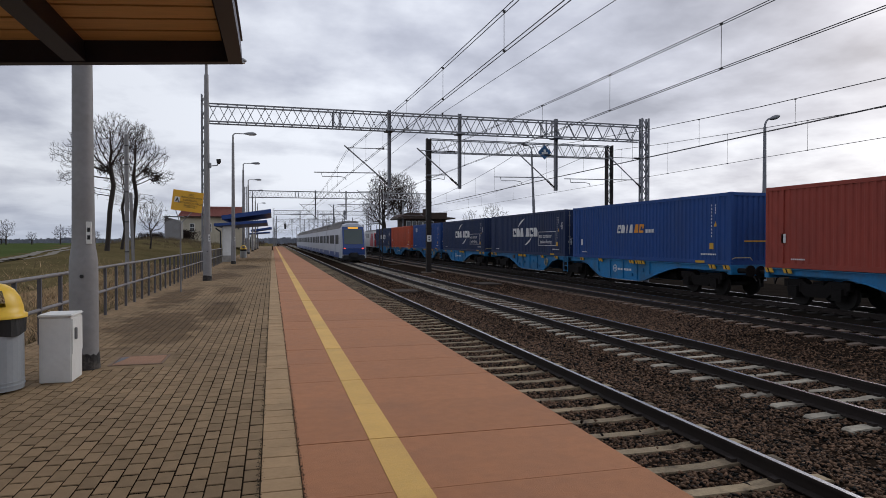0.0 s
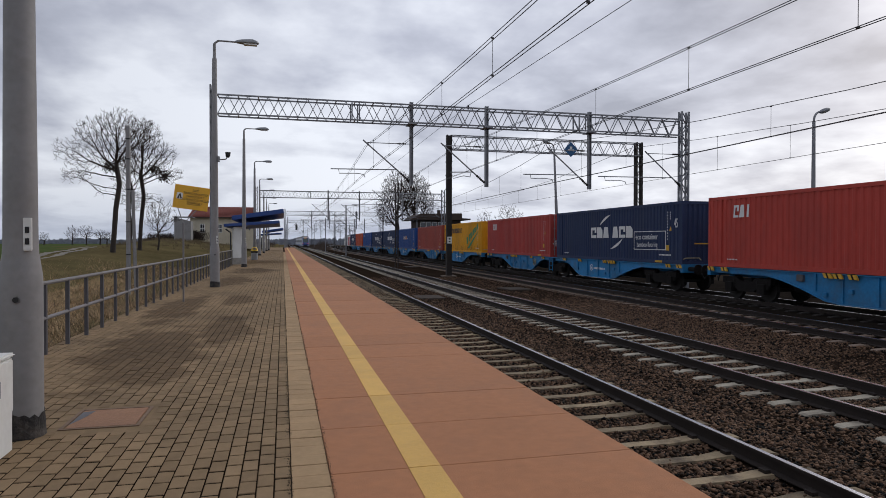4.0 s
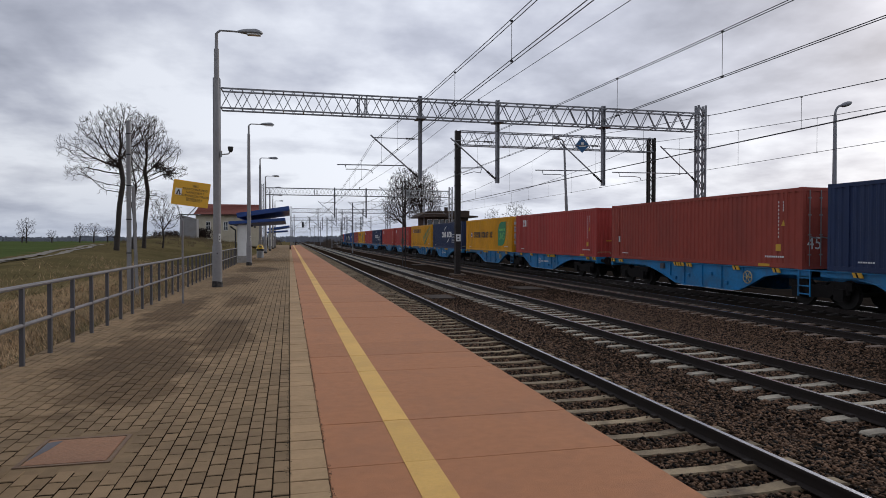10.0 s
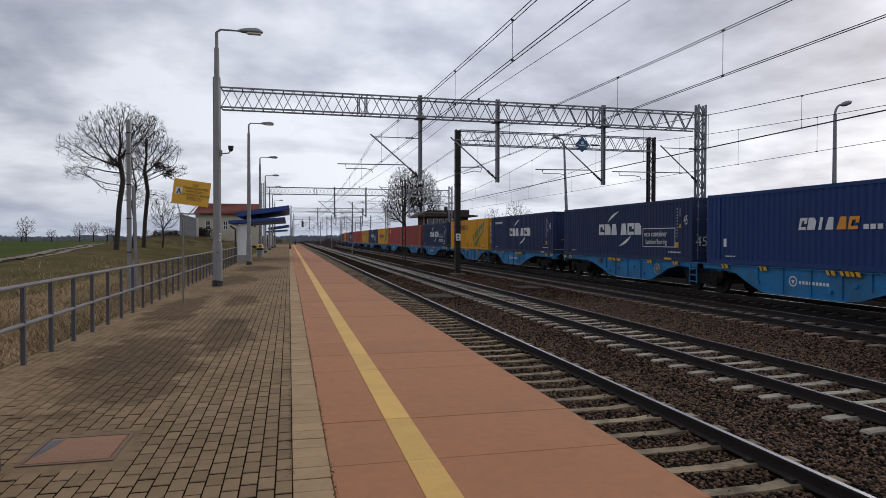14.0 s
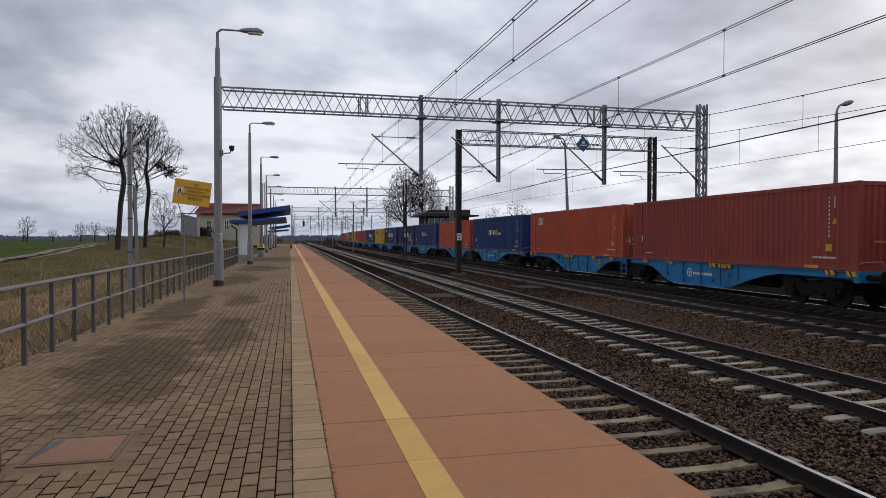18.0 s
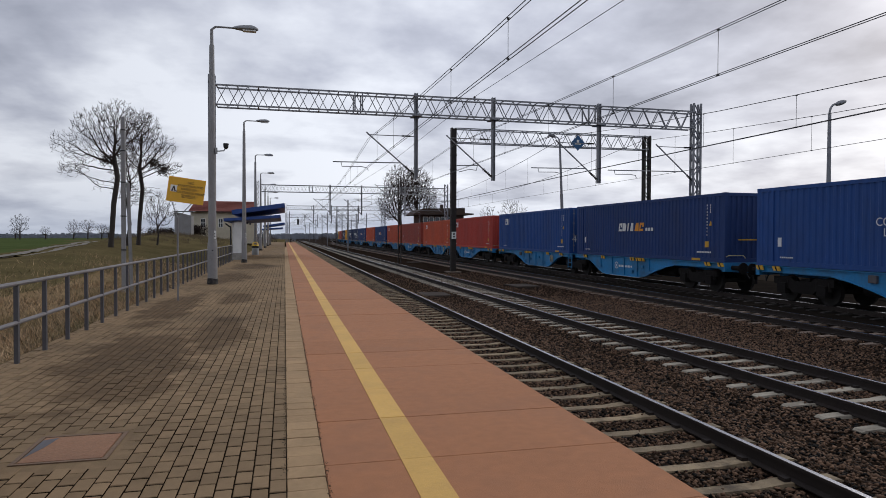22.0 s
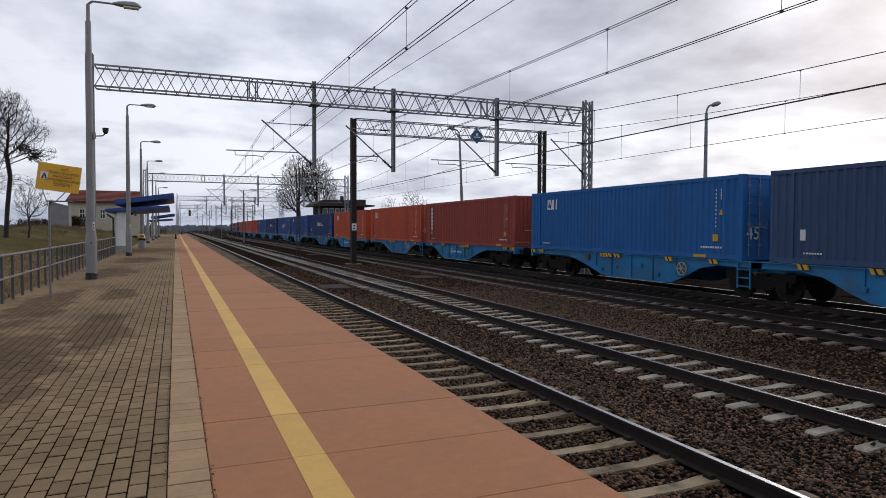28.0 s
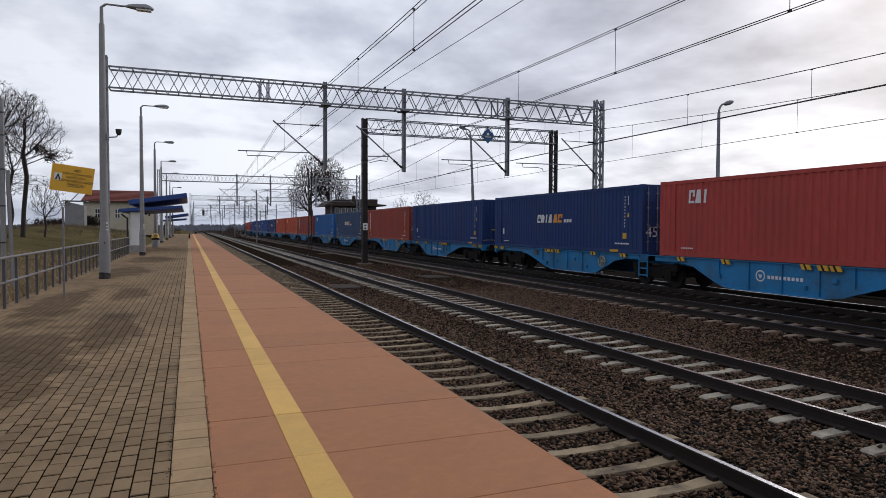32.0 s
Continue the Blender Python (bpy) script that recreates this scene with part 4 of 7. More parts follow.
    for i in range(20):
        a, b = 2 * math.pi * i / 20, 2 * math.pi * (i + 1) / 20
        bm.faces.new([bm.verts.new((0, r * math.cos(c), r * math.sin(c))) for r, c in ((0.19, a), (0.19, b), (0.145, b), (0.145, a))])
    bm.faces.new([bm.verts.new((0, y, z)) for y, z in ((-0.08, 0.04), (0.08, 0.04), (0.02, -0.08), (-0.02, -0.08))])
    o["emblem"] = mesh_of(bm, "emblem", M["mark_white"])
    bm = bmesh.new()
    for i in range(9):
        quad_box(bm, -0.004, 0.0, -0.38 - 0.15 * i, -0.28 - 0.15 * i, -0.06, 0.05)
    o["name"] = mesh_of(bm, "name_blocks", M["mark_white"])
    bm = bmesh.new()
    ring = [(0, 0.24 * math.cos(2 * math.pi * i / 18), 0.24 * math.sin(2 * math.pi * i / 18)) for i in range(19)]
    for a, b in zip(ring, ring[1:]):
        tube(bm, a, b, 0.022, seg=6, caps=False)
    for i in range(3):
        a = math.pi * i / 3
        bar(bm, (0, 0.23 * math.cos(a), 0.23 * math.sin(a)), (0, -0.23 * math.cos(a), -0.23 * math.sin(a)), 0.025)
    tube(bm, (-0.03, 0, 0), (0.10, 0, 0), 0.05, seg=10)
    o["brake_wheel"] = mesh_of(bm, "brake_wheel", M["hand_wheel"])
    o["sill_box"] = mesh_of(bevel_box(-0.05, 0.05, -0.15, 0.15, -0.12, 0.12, 0.012), "sill_box", M["fence"])
    o["lug"] = mesh_of(bevel_box(-0.06, 0.02, -0.09, 0.09, -0.07, 0.07, 0.015), "lug", M["wagon_blue"])
    o["handrail"] = mesh_of(one(bent_tube, [(-1.2, 0, 0.0), (-1.2, 0.02, 0.22), (-1.1, 0.12, 0.30), (-0.5, 0.25, 0.31), (-0.4, 0.25, 0.2)], 0.02), "handrail", M["hand_wheel"])
    o["hose"] = mesh_of(one(bent_tube, [(-0.45, 0.0, -0.25), (-0.45, 0.28, -0.42), (-0.40, 0.42, -0.62), (-0.36, 0.52, -0.45)], 0.03), "hose", M["black"])
    o["tank"] = mesh_of(one(tube, (0, -0.75, 0), (0, 0.75, 0), 0.22, None, 14), "air_tank", M["bogie"])
    o["duct"] = mesh_of(one(bent_tube, [(0, -3.4, 0), (0, -1.5, 0.02), (0, 0.5, -0.02), (0, 3.2, 0)], 0.022), "pipe", M["bogie"])
    return o


def build_wagon(m):
    o = wagon_meshes()
    w = thing("container_wagon", "blue articulated flat wagon with black bogies carrying two containers", "freight wagon", "wagons of the freight train")
    for flip in (False, True):
        s = -1 if flip else 1
        for sx in (-1, 1):
            part("side_sill", o["sill", flip, sx], None, w)
        part("centre_beam", o["spine", flip], None, w)
        for y in (0.4, 2.2, 4.3, 6.0, 7.7, 9.6, 11.2, 13.9):
            part("cross_member", o["cross"], None, w).location = (0, s * y, 0)
        part("headstock", o["headstock", flip], None, w)
        for sx in (-1, 1):
            b = part("buffer", o["buffer"], None, w)
            b.matrix_basis = pose(sx * 0.875, s * 14.3, -0.20, 0, 0, 0 if s > 0 else 180)
        for y in (1.75, 3.95, 7.08, 7.65, 8.05, 13.2, 14.05):
            t = part("twistlock_bracket", o["lock"], None, w, "yellow and black striped bracket")
            t.matrix_basis = pose(-1.28, s * y, 0.0)
    for y in (-12.2, 0.0, 12.2):
        bg = part("bogie", o["bogie"], None, w)
        bg.location = (0, y, 0)
        for q in (-0.9, 0.9):
            ws = part("wheelset", o["wheelset"], None, bg)
            ws.location = (0, q, RAIL_TOP - DECK + 0.46)
    for sx in (-1, 1):
        part("ladder", o["ladder"], None, w).location = (sx * 1.24, 0.45, 0)
    part("emblem", o["emblem"], None, w, "white round emblem").location = (-1.195, -5.35, -0.47)
    tagged(part("name_blocks", o["name"], None, w, "row of white letter blocks"), kind="stuff").location = (-1.19, -5.35, -0.49)
    part("brake_wheel", o["brake_wheel"], None, w, "pale yellow brake hand wheel").location = (-1.29, 3.25, -0.42)
    for y in (9.25,):
        part("sill_box", o["sill_box"], None, w, "grey metal box on the sill").location = (-1.23, y, -0.22)
    for y, z in ((7.2, -0.55), (5.6, -0.40), (4.6, -0.72), (8.2, -0.72), (-8.0, -0.45), (-3.6, -0.60), (-7.0, -0.72)):
        part("lug", o["lug"], None, w).location = (-1.20, y, z)
    for s in (-1, 1):
        part("handrail", o["handrail"], None, w, "pale bent end handrail").matrix_basis = pose(0, s * 14.2, 0) @ Matrix.Diagonal((1, s, 1, 1))
        part("hose", o["hose"], None, w, "black brake hose").matrix_basis = pose(0, s * 14.3, 0) @ Matrix.Diagonal((1, s, 1, 1))
        part("air_tank", o["tank"], None, w, "black air tank").location = (-0.55, s * 9.3, -0.62)
        part("pipe", o["duct"], None, w, "black brake pipe").location = (-1.02, s * 6.0, -0.86)
    back = m * WAGON + BOX_L + (HALF - BOX_L) / 2
    TRAIN.append((w, back, DECK, 0.0))


for box_number in sorted(LOAD):
    build_box(box_number)
for wagon_number in range(-3, 19):
    build_wagon(wagon_number)




# ---- overhead line gantries ----
GANTRY_Y = 35.2


def lattice_girder(bm, x0, x1, y, z0, z1, depth, step, c=0.068, d=0.05):
    """A box girder of four chords with zigzag bracing."""
    for dy in (-depth / 2, depth / 2):
        for z in (z0, z1):
            bar(bm, (x0, y + dy, z), (x1, y + dy, z), c)
        n = max(2, round((x1 - x0) / step))
        for i in range(n):
            a, b, h = x0 + (x1 - x0) * i / n, x0 + (x1 - x0) * (i + 1) / n, 0
            m = (a + b) / 2
            p, q = (z0, z1) if dy < 0 else (z1, z0)
            bar(bm, (a, y + dy, p), (m, y + dy, q), d, d * 0.6)
            bar(bm, (m, y + dy, q), (b, y + dy, p), d, d * 0.6)
    n = max(2, round((x1 - x0) / step))
    for i in range(n + 1):
        a = x0 + (x1 - x0) * i / n
        for z in (z0, z1):
            bar(bm, (a, y - depth / 2, z), (a, y + depth / 2, z), d, d * 0.6)


def lattice_mast(bm, x, y, z0, z1, w, c=0.09, dp=0.26):
    for dx in (-w / 2, w / 2):
        for dy in (-dp / 2, dp / 2):
            bar(bm, (x + dx, y + dy, z0), (x + dx, y + dy, z1), c)
    n = max(3, round((z1 - z0) / (w * 1.5)))
    for i in range(n):
        a, b = z0 + (z1 - z0) * i / n, z0 + (z1 - z0) * (i + 1) / n
        s = 1 if i % 2 else -1
        for e in (-1, 1):
            bar(bm, (x - s * w / 2, y + e * dp / 2, a), (x + s * w / 2, y + e * dp / 2, b), 0.07, 0.035)
            bar(bm, (x + e * w / 2, y - s * dp / 2, a), (x + e * w / 2, y + s * dp / 2, b), 0.06, 0.03)


CONTACT, CARRIER = 4.75, 6.15


def cantilever(parent, px, y, tx, pull=False):
    """Bracket from a post at px to the wires over the track at tx: strut, tie, registration arm and insulators."""
    s = -1 if tx < px else 1
    tip = px + s * 2.45
    part("strut", one(tube, (px, y, 4.55), (tip, y, 6.62), 0.036, None, 6), M["lattice"], parent)
    part("tie", one(tube, (px, y, 6.50), (tip - s * 0.08, y, 6.50), 0.020, None, 6), M["lattice"], parent)
    end = tx + s * (0.15 if pull else 2.05)
    part("arm", one(tube, (px + s * 0.75, y, 5.18), (end, y, 5.14), 0.026, None, 6), M["lattice"], parent)
    if pull:
        pts = [(tx - s * 0.95, y, 5.14), (tx - s * 0.90, y, 4.92), (tx - s * 0.55, y, 4.97), (tx, y, 4.82)]
    else:
        pts = [(end - s * 0.38, y, 5.14), (end - s * 0.42, y, 4.93), (tx + s * 0.75, y, 4.95), (tx + s * 0.42, y, 4.90), (tx + s * 0.36, y, 4.76)]
    part("registration_arm", one(bent_tube, pts, 0.020), M["lattice"], parent)
    part("insulator", one(ribbed, (px + s * 0.10, y, 4.63), (px + s * 0.55, y, 5.01), 0.075, 6), M["mast_brown"], parent, "brown ribbed insulator")
    part("insulator", one(ribbed, (px + s * 0.28, y, 6.50), (px + s * 0.72, y, 6.50), 0.055, 6), M["mast_brown"], parent, "brown ribbed insulator")


def gantry(y, x0, posts, x1, z0, z1, leg_l, leg_r, top_r, kind="lattice", post_drop=4.42):
    g = thing("overhead_line_gantry", "grey steel lattice gantry spanning the tracks with hanging posts", "gantry", "gantries over the tracks")
    bm = bmesh.new()
    lattice_girder(bm, x0, x1, y, z0, z1, 0.7, 0.92)
    for fx in (0.26, 0.75):
        q = x0 + (x1 - x0) * fx
        for dq in (-0.18, 0.18):
            for dy in (-0.38, 0.38):
                bar(bm, (q + dq, y + dy, z0), (q + dq, y + dy, z1), 0.06)
    part("girder", bm, M["lattice"], g)
    if leg_l is not None:
        bm = bmesh.new()
        lattice_mast(bm, leg_l, y, -1.1, z1 + 0.5, 0.24, 0.07)
        part("leg", bm, M["lattice"], g)
    bm = bmesh.new()
    lattice_mast(bm, leg_r, y, -1.1, top_r, 0.44, 0.09)
    part("leg", bm, M["lattice"], g)
    for px in posts:
        bm = bmesh.new()
        quad_box(bm, px - 0.085, px - 0.055, y - 0.10, y + 0.10, post_drop, z1 + 0.2)
        quad_box(bm, px + 0.055, px + 0.085, y - 0.10, y + 0.10, post_drop, z1 + 0.2)
        quad_box(bm, px - 0.055, px + 0.055, y - 0.02, y + 0.02, post_drop, z1 + 0.2)
        quad_box(bm, px - 0.22, px + 0.22, y - 0.40, y + 0.40, z0 - 0.08, z0 - 0.03)
        part("hanging_post", bm, M["lattice"], g)
    return g


g1 = gantry(GANTRY_Y, -3.0, (6.29, 10.29, 16.16), 21.75, 7.53, 8.42, -3.22, 22.0, 8.92)
for post_x, wire_x in ((6.29, 4.30), (10.29, 8.50), (16.16, 14.40), (22.0, 18.75)):
    cantilever(g1, post_x, GANTRY_Y, wire_x, post_x == 10.29)


def lamp_post(x, y, side=1, h=8.24, reach=1.46, group="platform lamps"):
    l = thing("street_lamp", "tall grey steel lamp post with a flat lantern", "street lamp", group, at=pose(x, y, 0))
    bm = bmesh.new()
    stations = [(0.0, 0.155), (0.6, 0.155), (1.22, 0.154), (1.30, 0.150), (1.38, 0.138), (1.46, 0.126), (1.6, 0.122), (4.0, 0.105), (h - 0.52, 0.078), (h - 0.48, 0.055), (h, 0.048)]
    rings = [[bm.verts.new((r * math.cos(2 * math.pi * i / 28), r * math.sin(2 * math.pi * i / 28), z)) for i in range(28)] for z, r in stations]
    for a, b in zip(rings, rings[1:]):
        for i in range(28):
            bm.faces.new((a[i], a[(i + 1) % 28], b[(i + 1) % 28], b[i]))
    part("pole", bm, M["pole"], l, smooth=True)
    bm = bmesh.new()
    tube(bm, (0, 0, h), (side * 0.12, 0, h + 0.10), 0.035, seg=8)
    tube(bm, (side * 0.12, 0, h + 0.10), (side * (reach - 0.6), 0, h + 0.10), 0.03, seg=8)
    part("arm", bm, M["pole"], l)
    bm = bmesh.new()
    bmesh.ops.create_uvsphere(bm, u_segments=16, v_segments=10, radius=1.0)
    for v in bm.verts:
        k = 0.62 + 0.38 * (v.co.x * side + 1) / 2 if v.co.x * side < 0.4 else 1.0
        v.co = Vector((side * (reach - 0.42) + v.co.x * 0.42, v.co.y * 0.16 * k, h + 0.10 + v.co.z * (0.15 if v.co.z > 0 else 0.085) * k))
    head = part("lantern", bm, M["galv"], l, smooth=True)
    part("glass", box_bm(min(side * (reach - 0.50), side * (reach - 0.08)), max(side * (reach - 0.50), side * (reach - 0.08)), -0.10, 0.10, h + 0.02, h + 0.055), M["white"], head, "pale lamp glass")
    bm = bmesh.new()
    low = [bm.verts.new((0.172 * math.cos(2 * math.pi * i / 28), 0.172 * math.sin(2 * math.pi * i / 28), 0.0)) for i in range(28)]
    top = [bm.verts.new((0.160 * math.cos(2 * math.pi * i / 28), 0.160 * math.sin(2 * math.pi * i / 28), 0.19 + 0.035 * math.sin(5 * i) * math.cos(1.7 * i))) for i in range(28)]
    for i in range(28):
        bm.faces.new((low[i], low[(i + 1) % 28], top[(i + 1) % 28], top[i]))
    part("base_collar", bm, M["bitumen"], l, "ragged black bitumen foot")
    part("bolt", one(tube, (0.02, -0.150, 1.10), (0.02, -0.172, 1.10), 0.022, None, 10), M["black"], l, "dark cover bolt")
    plate = part("plate", bevel_box(0.055, 0.115, -0.115, -0.09, 1.48, 1.74, 0.004), M["white"], l, "small white plate")
    for z in (1.53, 1.62):
        part("plate_bar", box_bm(0.07, 0.10, -0.119, -0.116, z, z + 0.05), M["black"], plate, "black bar")
    return l


for lamp_x, lamp_y in ((-2.07, 8.85), (-2.28, 26.1), (-2.31, 43.6), (-2.37, 60.0), (-2.5, 76.0), (-2.5, 92.0), (-2.5, 107.5), (-2.5, 123.0)):
    lamp_post(lamp_x, lamp_y)


def fence(x, y0, y1, step=0.955):
    f = thing("railing", "grey painted steel platform railing with two rails", "railing", kind="structure")
    y = y0
    while y <= y1 + 0.01:
        p = part("post", box_bm(-0.025, 0.025, -0.025, 0.025, 0, 1.08), M["fence"], f) if y == y0 else part("post", f.children[0].data, None, f)
        p.location = (x, y, -0.1)
        y += step
    for z in (0.98, 0.50):
        bm = bmesh.new()
        tube(bm, (x, y0 - 0.1, z), (x, y1 + 0.1, z), 0.028, seg=8)
        part("rail", bm, M["fence_rail"], f)


fence(-3.2, 5.26, 46.4)

# far gantries along the line
g2 = gantry(92.0, -3.05, (5.95, 10.2, 16.2), 21.9, 7.40, 8.30, -3.4, 22.1, 8.9)
g3 = gantry(150.0, 0.55, (6.2, 10.2, 16.2), 21.4, 7.35, 8.25, 0.4, 21.6, 8.8)
g4 = gantry(212.0, 0.6, (6.2, 10.2, 17.2), 22.4, 7.35, 8.25, 0.4, 22.6, 8.8)
for g, gy in ((g2, 92.0), (g3, 150.0), (g4, 212.0)):
    for post_x, wire_x in ((6.2, 4.30), (10.2, 8.50), (16.2, 14.40), (22.0, 18.75)):
        cantilever(g, post_x + bend(post_x, gy), gy, wire_x + bend(wire_x, gy))


def railway_signal(x, y, z):
    sg = thing("railway_signal", "black colour-light signal hung from the far gantry", "signal", "signals over the tracks", at=pose(x, y, z))
    part("housing", bevel_box(-0.32, 0.32, -0.12, 0.12, -0.9, 0.9, 0.06), M["black"], sg)
    part("hanger", box_bm(-0.05, 0.05, -0.05, 0.05, 0.901, 1.45), M["lattice"], sg)
    for lz in (-0.55, 0.0, 0.55):
        part("hood", one(tube, (0, -0.12, lz), (0, -0.34, lz), 0.14, None, 10), M["black"], sg)


for signal_x, signal_y in ((4.1, 211.4),):
    railway_signal(signal_x, signal_y, 6.0)


def dark_portal(y, x0, x1, z0, z1):
    """The older brown portal: a solid square mast on one side, a lattice one on the other."""
    g = thing("overhead_line_gantry", "old portal with dark brown masts and a grey lattice girder", "gantry", "gantries over the tracks")
    bm = bmesh.new()
    lattice_girder(bm, x0 + 0.2, x1, y, z0, z1, 0.6, 1.1)
    part("girder", bm, M["lattice"], g)
    bm = bmesh.new()
    for dx in (-0.15, 0.15):
        quad_box(bm, x0 + dx - 0.035, x0 + dx + 0.035, y - 0.2, y + 0.2, -1.05, z1 + 0.05)
    quad_box(bm, x0 - 0.12, x0 + 0.12, y - 0.17, y + 0.17, -1.05, z1)
    for i in range(9):
        quad_box(bm, x0 - 0.22, x0 + 0.22, y - 0.21, y + 0.21, 0.4 + i * 1.0, 0.46 + i * 1.0)
    part("mast", bm, M["mast_brown"], g, "dark brown mast")
    bm = bmesh.new()
    lattice_mast(bm, x1, y, -1.1, z1 + 0.1, 0.46, 0.13)
    part("mast", bm, M["mast_brown"], g, "dark brown lattice mast")
    sg = part("mast_sign", box_bm(x0 - 0.17, x0 + 0.17, y - 0.235, y - 0.22, 1.42, 1.92), M["white"], g, "small white plate")
    bm = bmesh.new()
    for z in (1.48, 1.68):
        quad_box(bm, x0 - 0.07, x0 + 0.07, y - 0.242, y - 0.236, z + 0.03, z + 0.13)
    part("sign_mark", bm, M["black"], sg, "black mark")
    quad = bmesh.new()
    quad_box(quad, x0 - 0.5, x0 + 0.5, y - 0.5, y + 0.5, -1.1, -0.94)
    part("footing", quad, M["sleeper_dirty"], g)
    return g


p2 = dark_portal(49.0, 11.83, 27.38, 8.35, 9.35)


def blue_marker():
    s = thing("signal_sign", "blue diamond sign with a white mark on the girder", "sign", at=pose(21.35, 48.55, 8.62))
    bm = bmesh.new()
    prism(bm, [(0, -0.58), (0.58, 0), (0, 0.58), (-0.58, 0)], "y", -0.02, 0.02)
    part("panel", bm, mat("sign_blue", (0.015, 0.09, 0.22), 0.5), s)
    bm = bmesh.new()
    quad_box(bm, -0.25, 0.25, -0.035, -0.022, -0.12, 0.0)
    quad_box(bm, -0.10, 0.10, -0.035, -0.022, 0.03, 0.22)
    part("mark", bm, M["white"], s, "white mark")
    bm = bmesh.new()
    quad_box(bm, -0.04, 0.04, 0.02, 0.2, -0.3, 0.6)
    part("bracket", bm, M["lattice"], s)


blue_marker()


def single_mast(x, y, wire_x, h=8.0, material="lattice"):
    m = thing("overhead_line_mast", "slim steel mast carrying the overhead wires", "mast", "masts along the line")
    bm = bmesh.new()
    a, b = (0.10, 0.07) if material == "lattice" else (0.17, 0.10)
    quad_box(bm, x - a, x - b, y - 0.10, y + 0.10, -1.05, h)
    quad_box(bm, x + b, x + a, y - 0.10, y + 0.10, -1.05, h)
    if material == "lattice":
        quad_box(bm, x - 0.07, x + 0.07, y - 0.015, y + 0.015, -1.05, h)
    for i in range(12):
        bar(bm, (x - a + 0.015, y, -0.6 + 0.62 * i), (x + a - 0.015, y, -0.3 + 0.62 * i), 0.04, 0.03)
    part("post", bm, M[material], m)
    cantilever(m, x, y, wire_x)


for mx, my, wx, mh, mm in ((10.9, 66.0, 8.5, 7.2, "mast_brown"), (21.6, 108.0, 18.75, 8.0, "lattice"), (11.2, 122.0, 8.5, 8.2, "lattice"),
                           (1.2, 178.0, 4.3, 8.0, "lattice"), (11.3, 182.0, 8.5, 8.0, "lattice"), (1.2, 245.0, 4.3, 8.0, "lattice"), (11.3, 248.0, 8.5, 8.0, "lattice"),
                           (16.4, 178.0, 14.4, 8.0, "lattice"), (16.4, 245.0, 14.4, 8.0, "lattice"), (22.0, 185.0, 18.75, 8.0, "lattice"), (22.0, 250.0, 18.75, 8.0, "lattice"),
                           (1.2, 310.0, 4.3, 8.0, "lattice"), (11.3, 312.0, 8.5, 8.0, "lattice"), (1.2, 370.0, 4.3, 8.0, "lattice"), (11.3, 372.0, 8.5, 8.0, "lattice"), (22.0, 330.0, 18.75, 8.0, "lattice"),
                           (11.6, 152.0, 14.4, 8.4, "mast_brown"), (11.8, 215.0, 14.4, 8.4, "mast_brown"), (16.5, 205.0, 18.75, 9.0, "mast_brown"), (11.8, 280.0, 14.4, 8.4, "mast_brown"), (16.5, 270.0, 18.75, 9.0, "mast_brown"), (22.3, 150.0, 18.75, 9.0, "mast_brown"), (22.3, 225.0, 18.75, 9.0, "mast_brown")):
    single_mast(mx + bend(mx, my), my, wx + bend(wx, my), mh, mm)


SUPPORTS = (-86.0, -25.5, 35.2, 92.0, 150.0, 212.0, 275.0, 340.0, 405.0, 470.0)


def overhead_wires(name, tx, carriers, contacts, low, top, sag, phase):
    """Contact wires, carrier and droppers above one track; they zigzag a little from support to support."""
    w = thing(name, "dark copper overhead line wires above the track", "overhead wire", "overhead lines", "structure")
    def side(i):
        return 0.28 if i % 2 else -0.28
    cw, ca = bmesh.new(), bmesh.new()
    dropper = mesh_of(box_bm(-0.004, 0.004, -0.004, 0.004, 0, 1), "dropper", M["wire"])
    clamp = mesh_of(box_bm(-0.022, 0.022, -0.02, 0.02, -0.018, 0.018), "clamp", M["wire"])
    pairs = {1: (0.0,), 2: (-0.045, 0.045)}
    for i, (a, b) in enumerate(zip(SUPPORTS, SUPPORTS[1:])):
        def at(y):
            f = (y - a) / (b - a)
            return tx + bend(tx, y) + side(i) * (1 - f) + side(i + 1) * f, top - sag * f * (1 - f)
        ys = [a + (b - a) * k / 10 for k in range(11)]
        for p, q in zip(ys, ys[1:]):
            for o in pairs[contacts]:
                bar(cw, (at(p)[0] + o, p, low), (at(q)[0] + o, q, low), 0.012 if carriers == 2 else 0.016)
            for o in pairs[carriers]:
                bar(ca, (at(p)[0] + o, p, at(p)[1]), (at(q)[0] + o, q, at(q)[1]), 0.012 if carriers == 2 else 0.018)
        if b < 0 or a > 160:
            continue
        y = phase + 4.2 * math.ceil((a + 1.5 - phase) / 4.2)
        while y < b - 1.0:
            x, z = at(y)
            d = part("dropper", dropper, None, w)
            d.location, d.scale = (x, y, low), (1, 1, z - low)
            for cz in (low, z):
                part("clamp", clamp, None, w).location = (x, y, cz)
            y += 4.2
    part("contact_wire", cw, M["wire"], w)
    part("carrier_wire", ca, M["wire"], w)


overhead_wires("overhead_wires_near", 4.25, 2, 2, 4.98, 6.30, 2.55, 15.70)
overhead_wires("overhead_wires_second", 8.60, 2, 2, 4.86, 6.23, 2.10, 15.35)
overhead_wires("overhead_wires_third", 14.54, 1, 2, 4.78, 6.84, 6.0, 19.72)
overhead_wires("overhead_wires_far", 18.95, 1, 1, 4.78, 6.75, 4.74, 23.75)


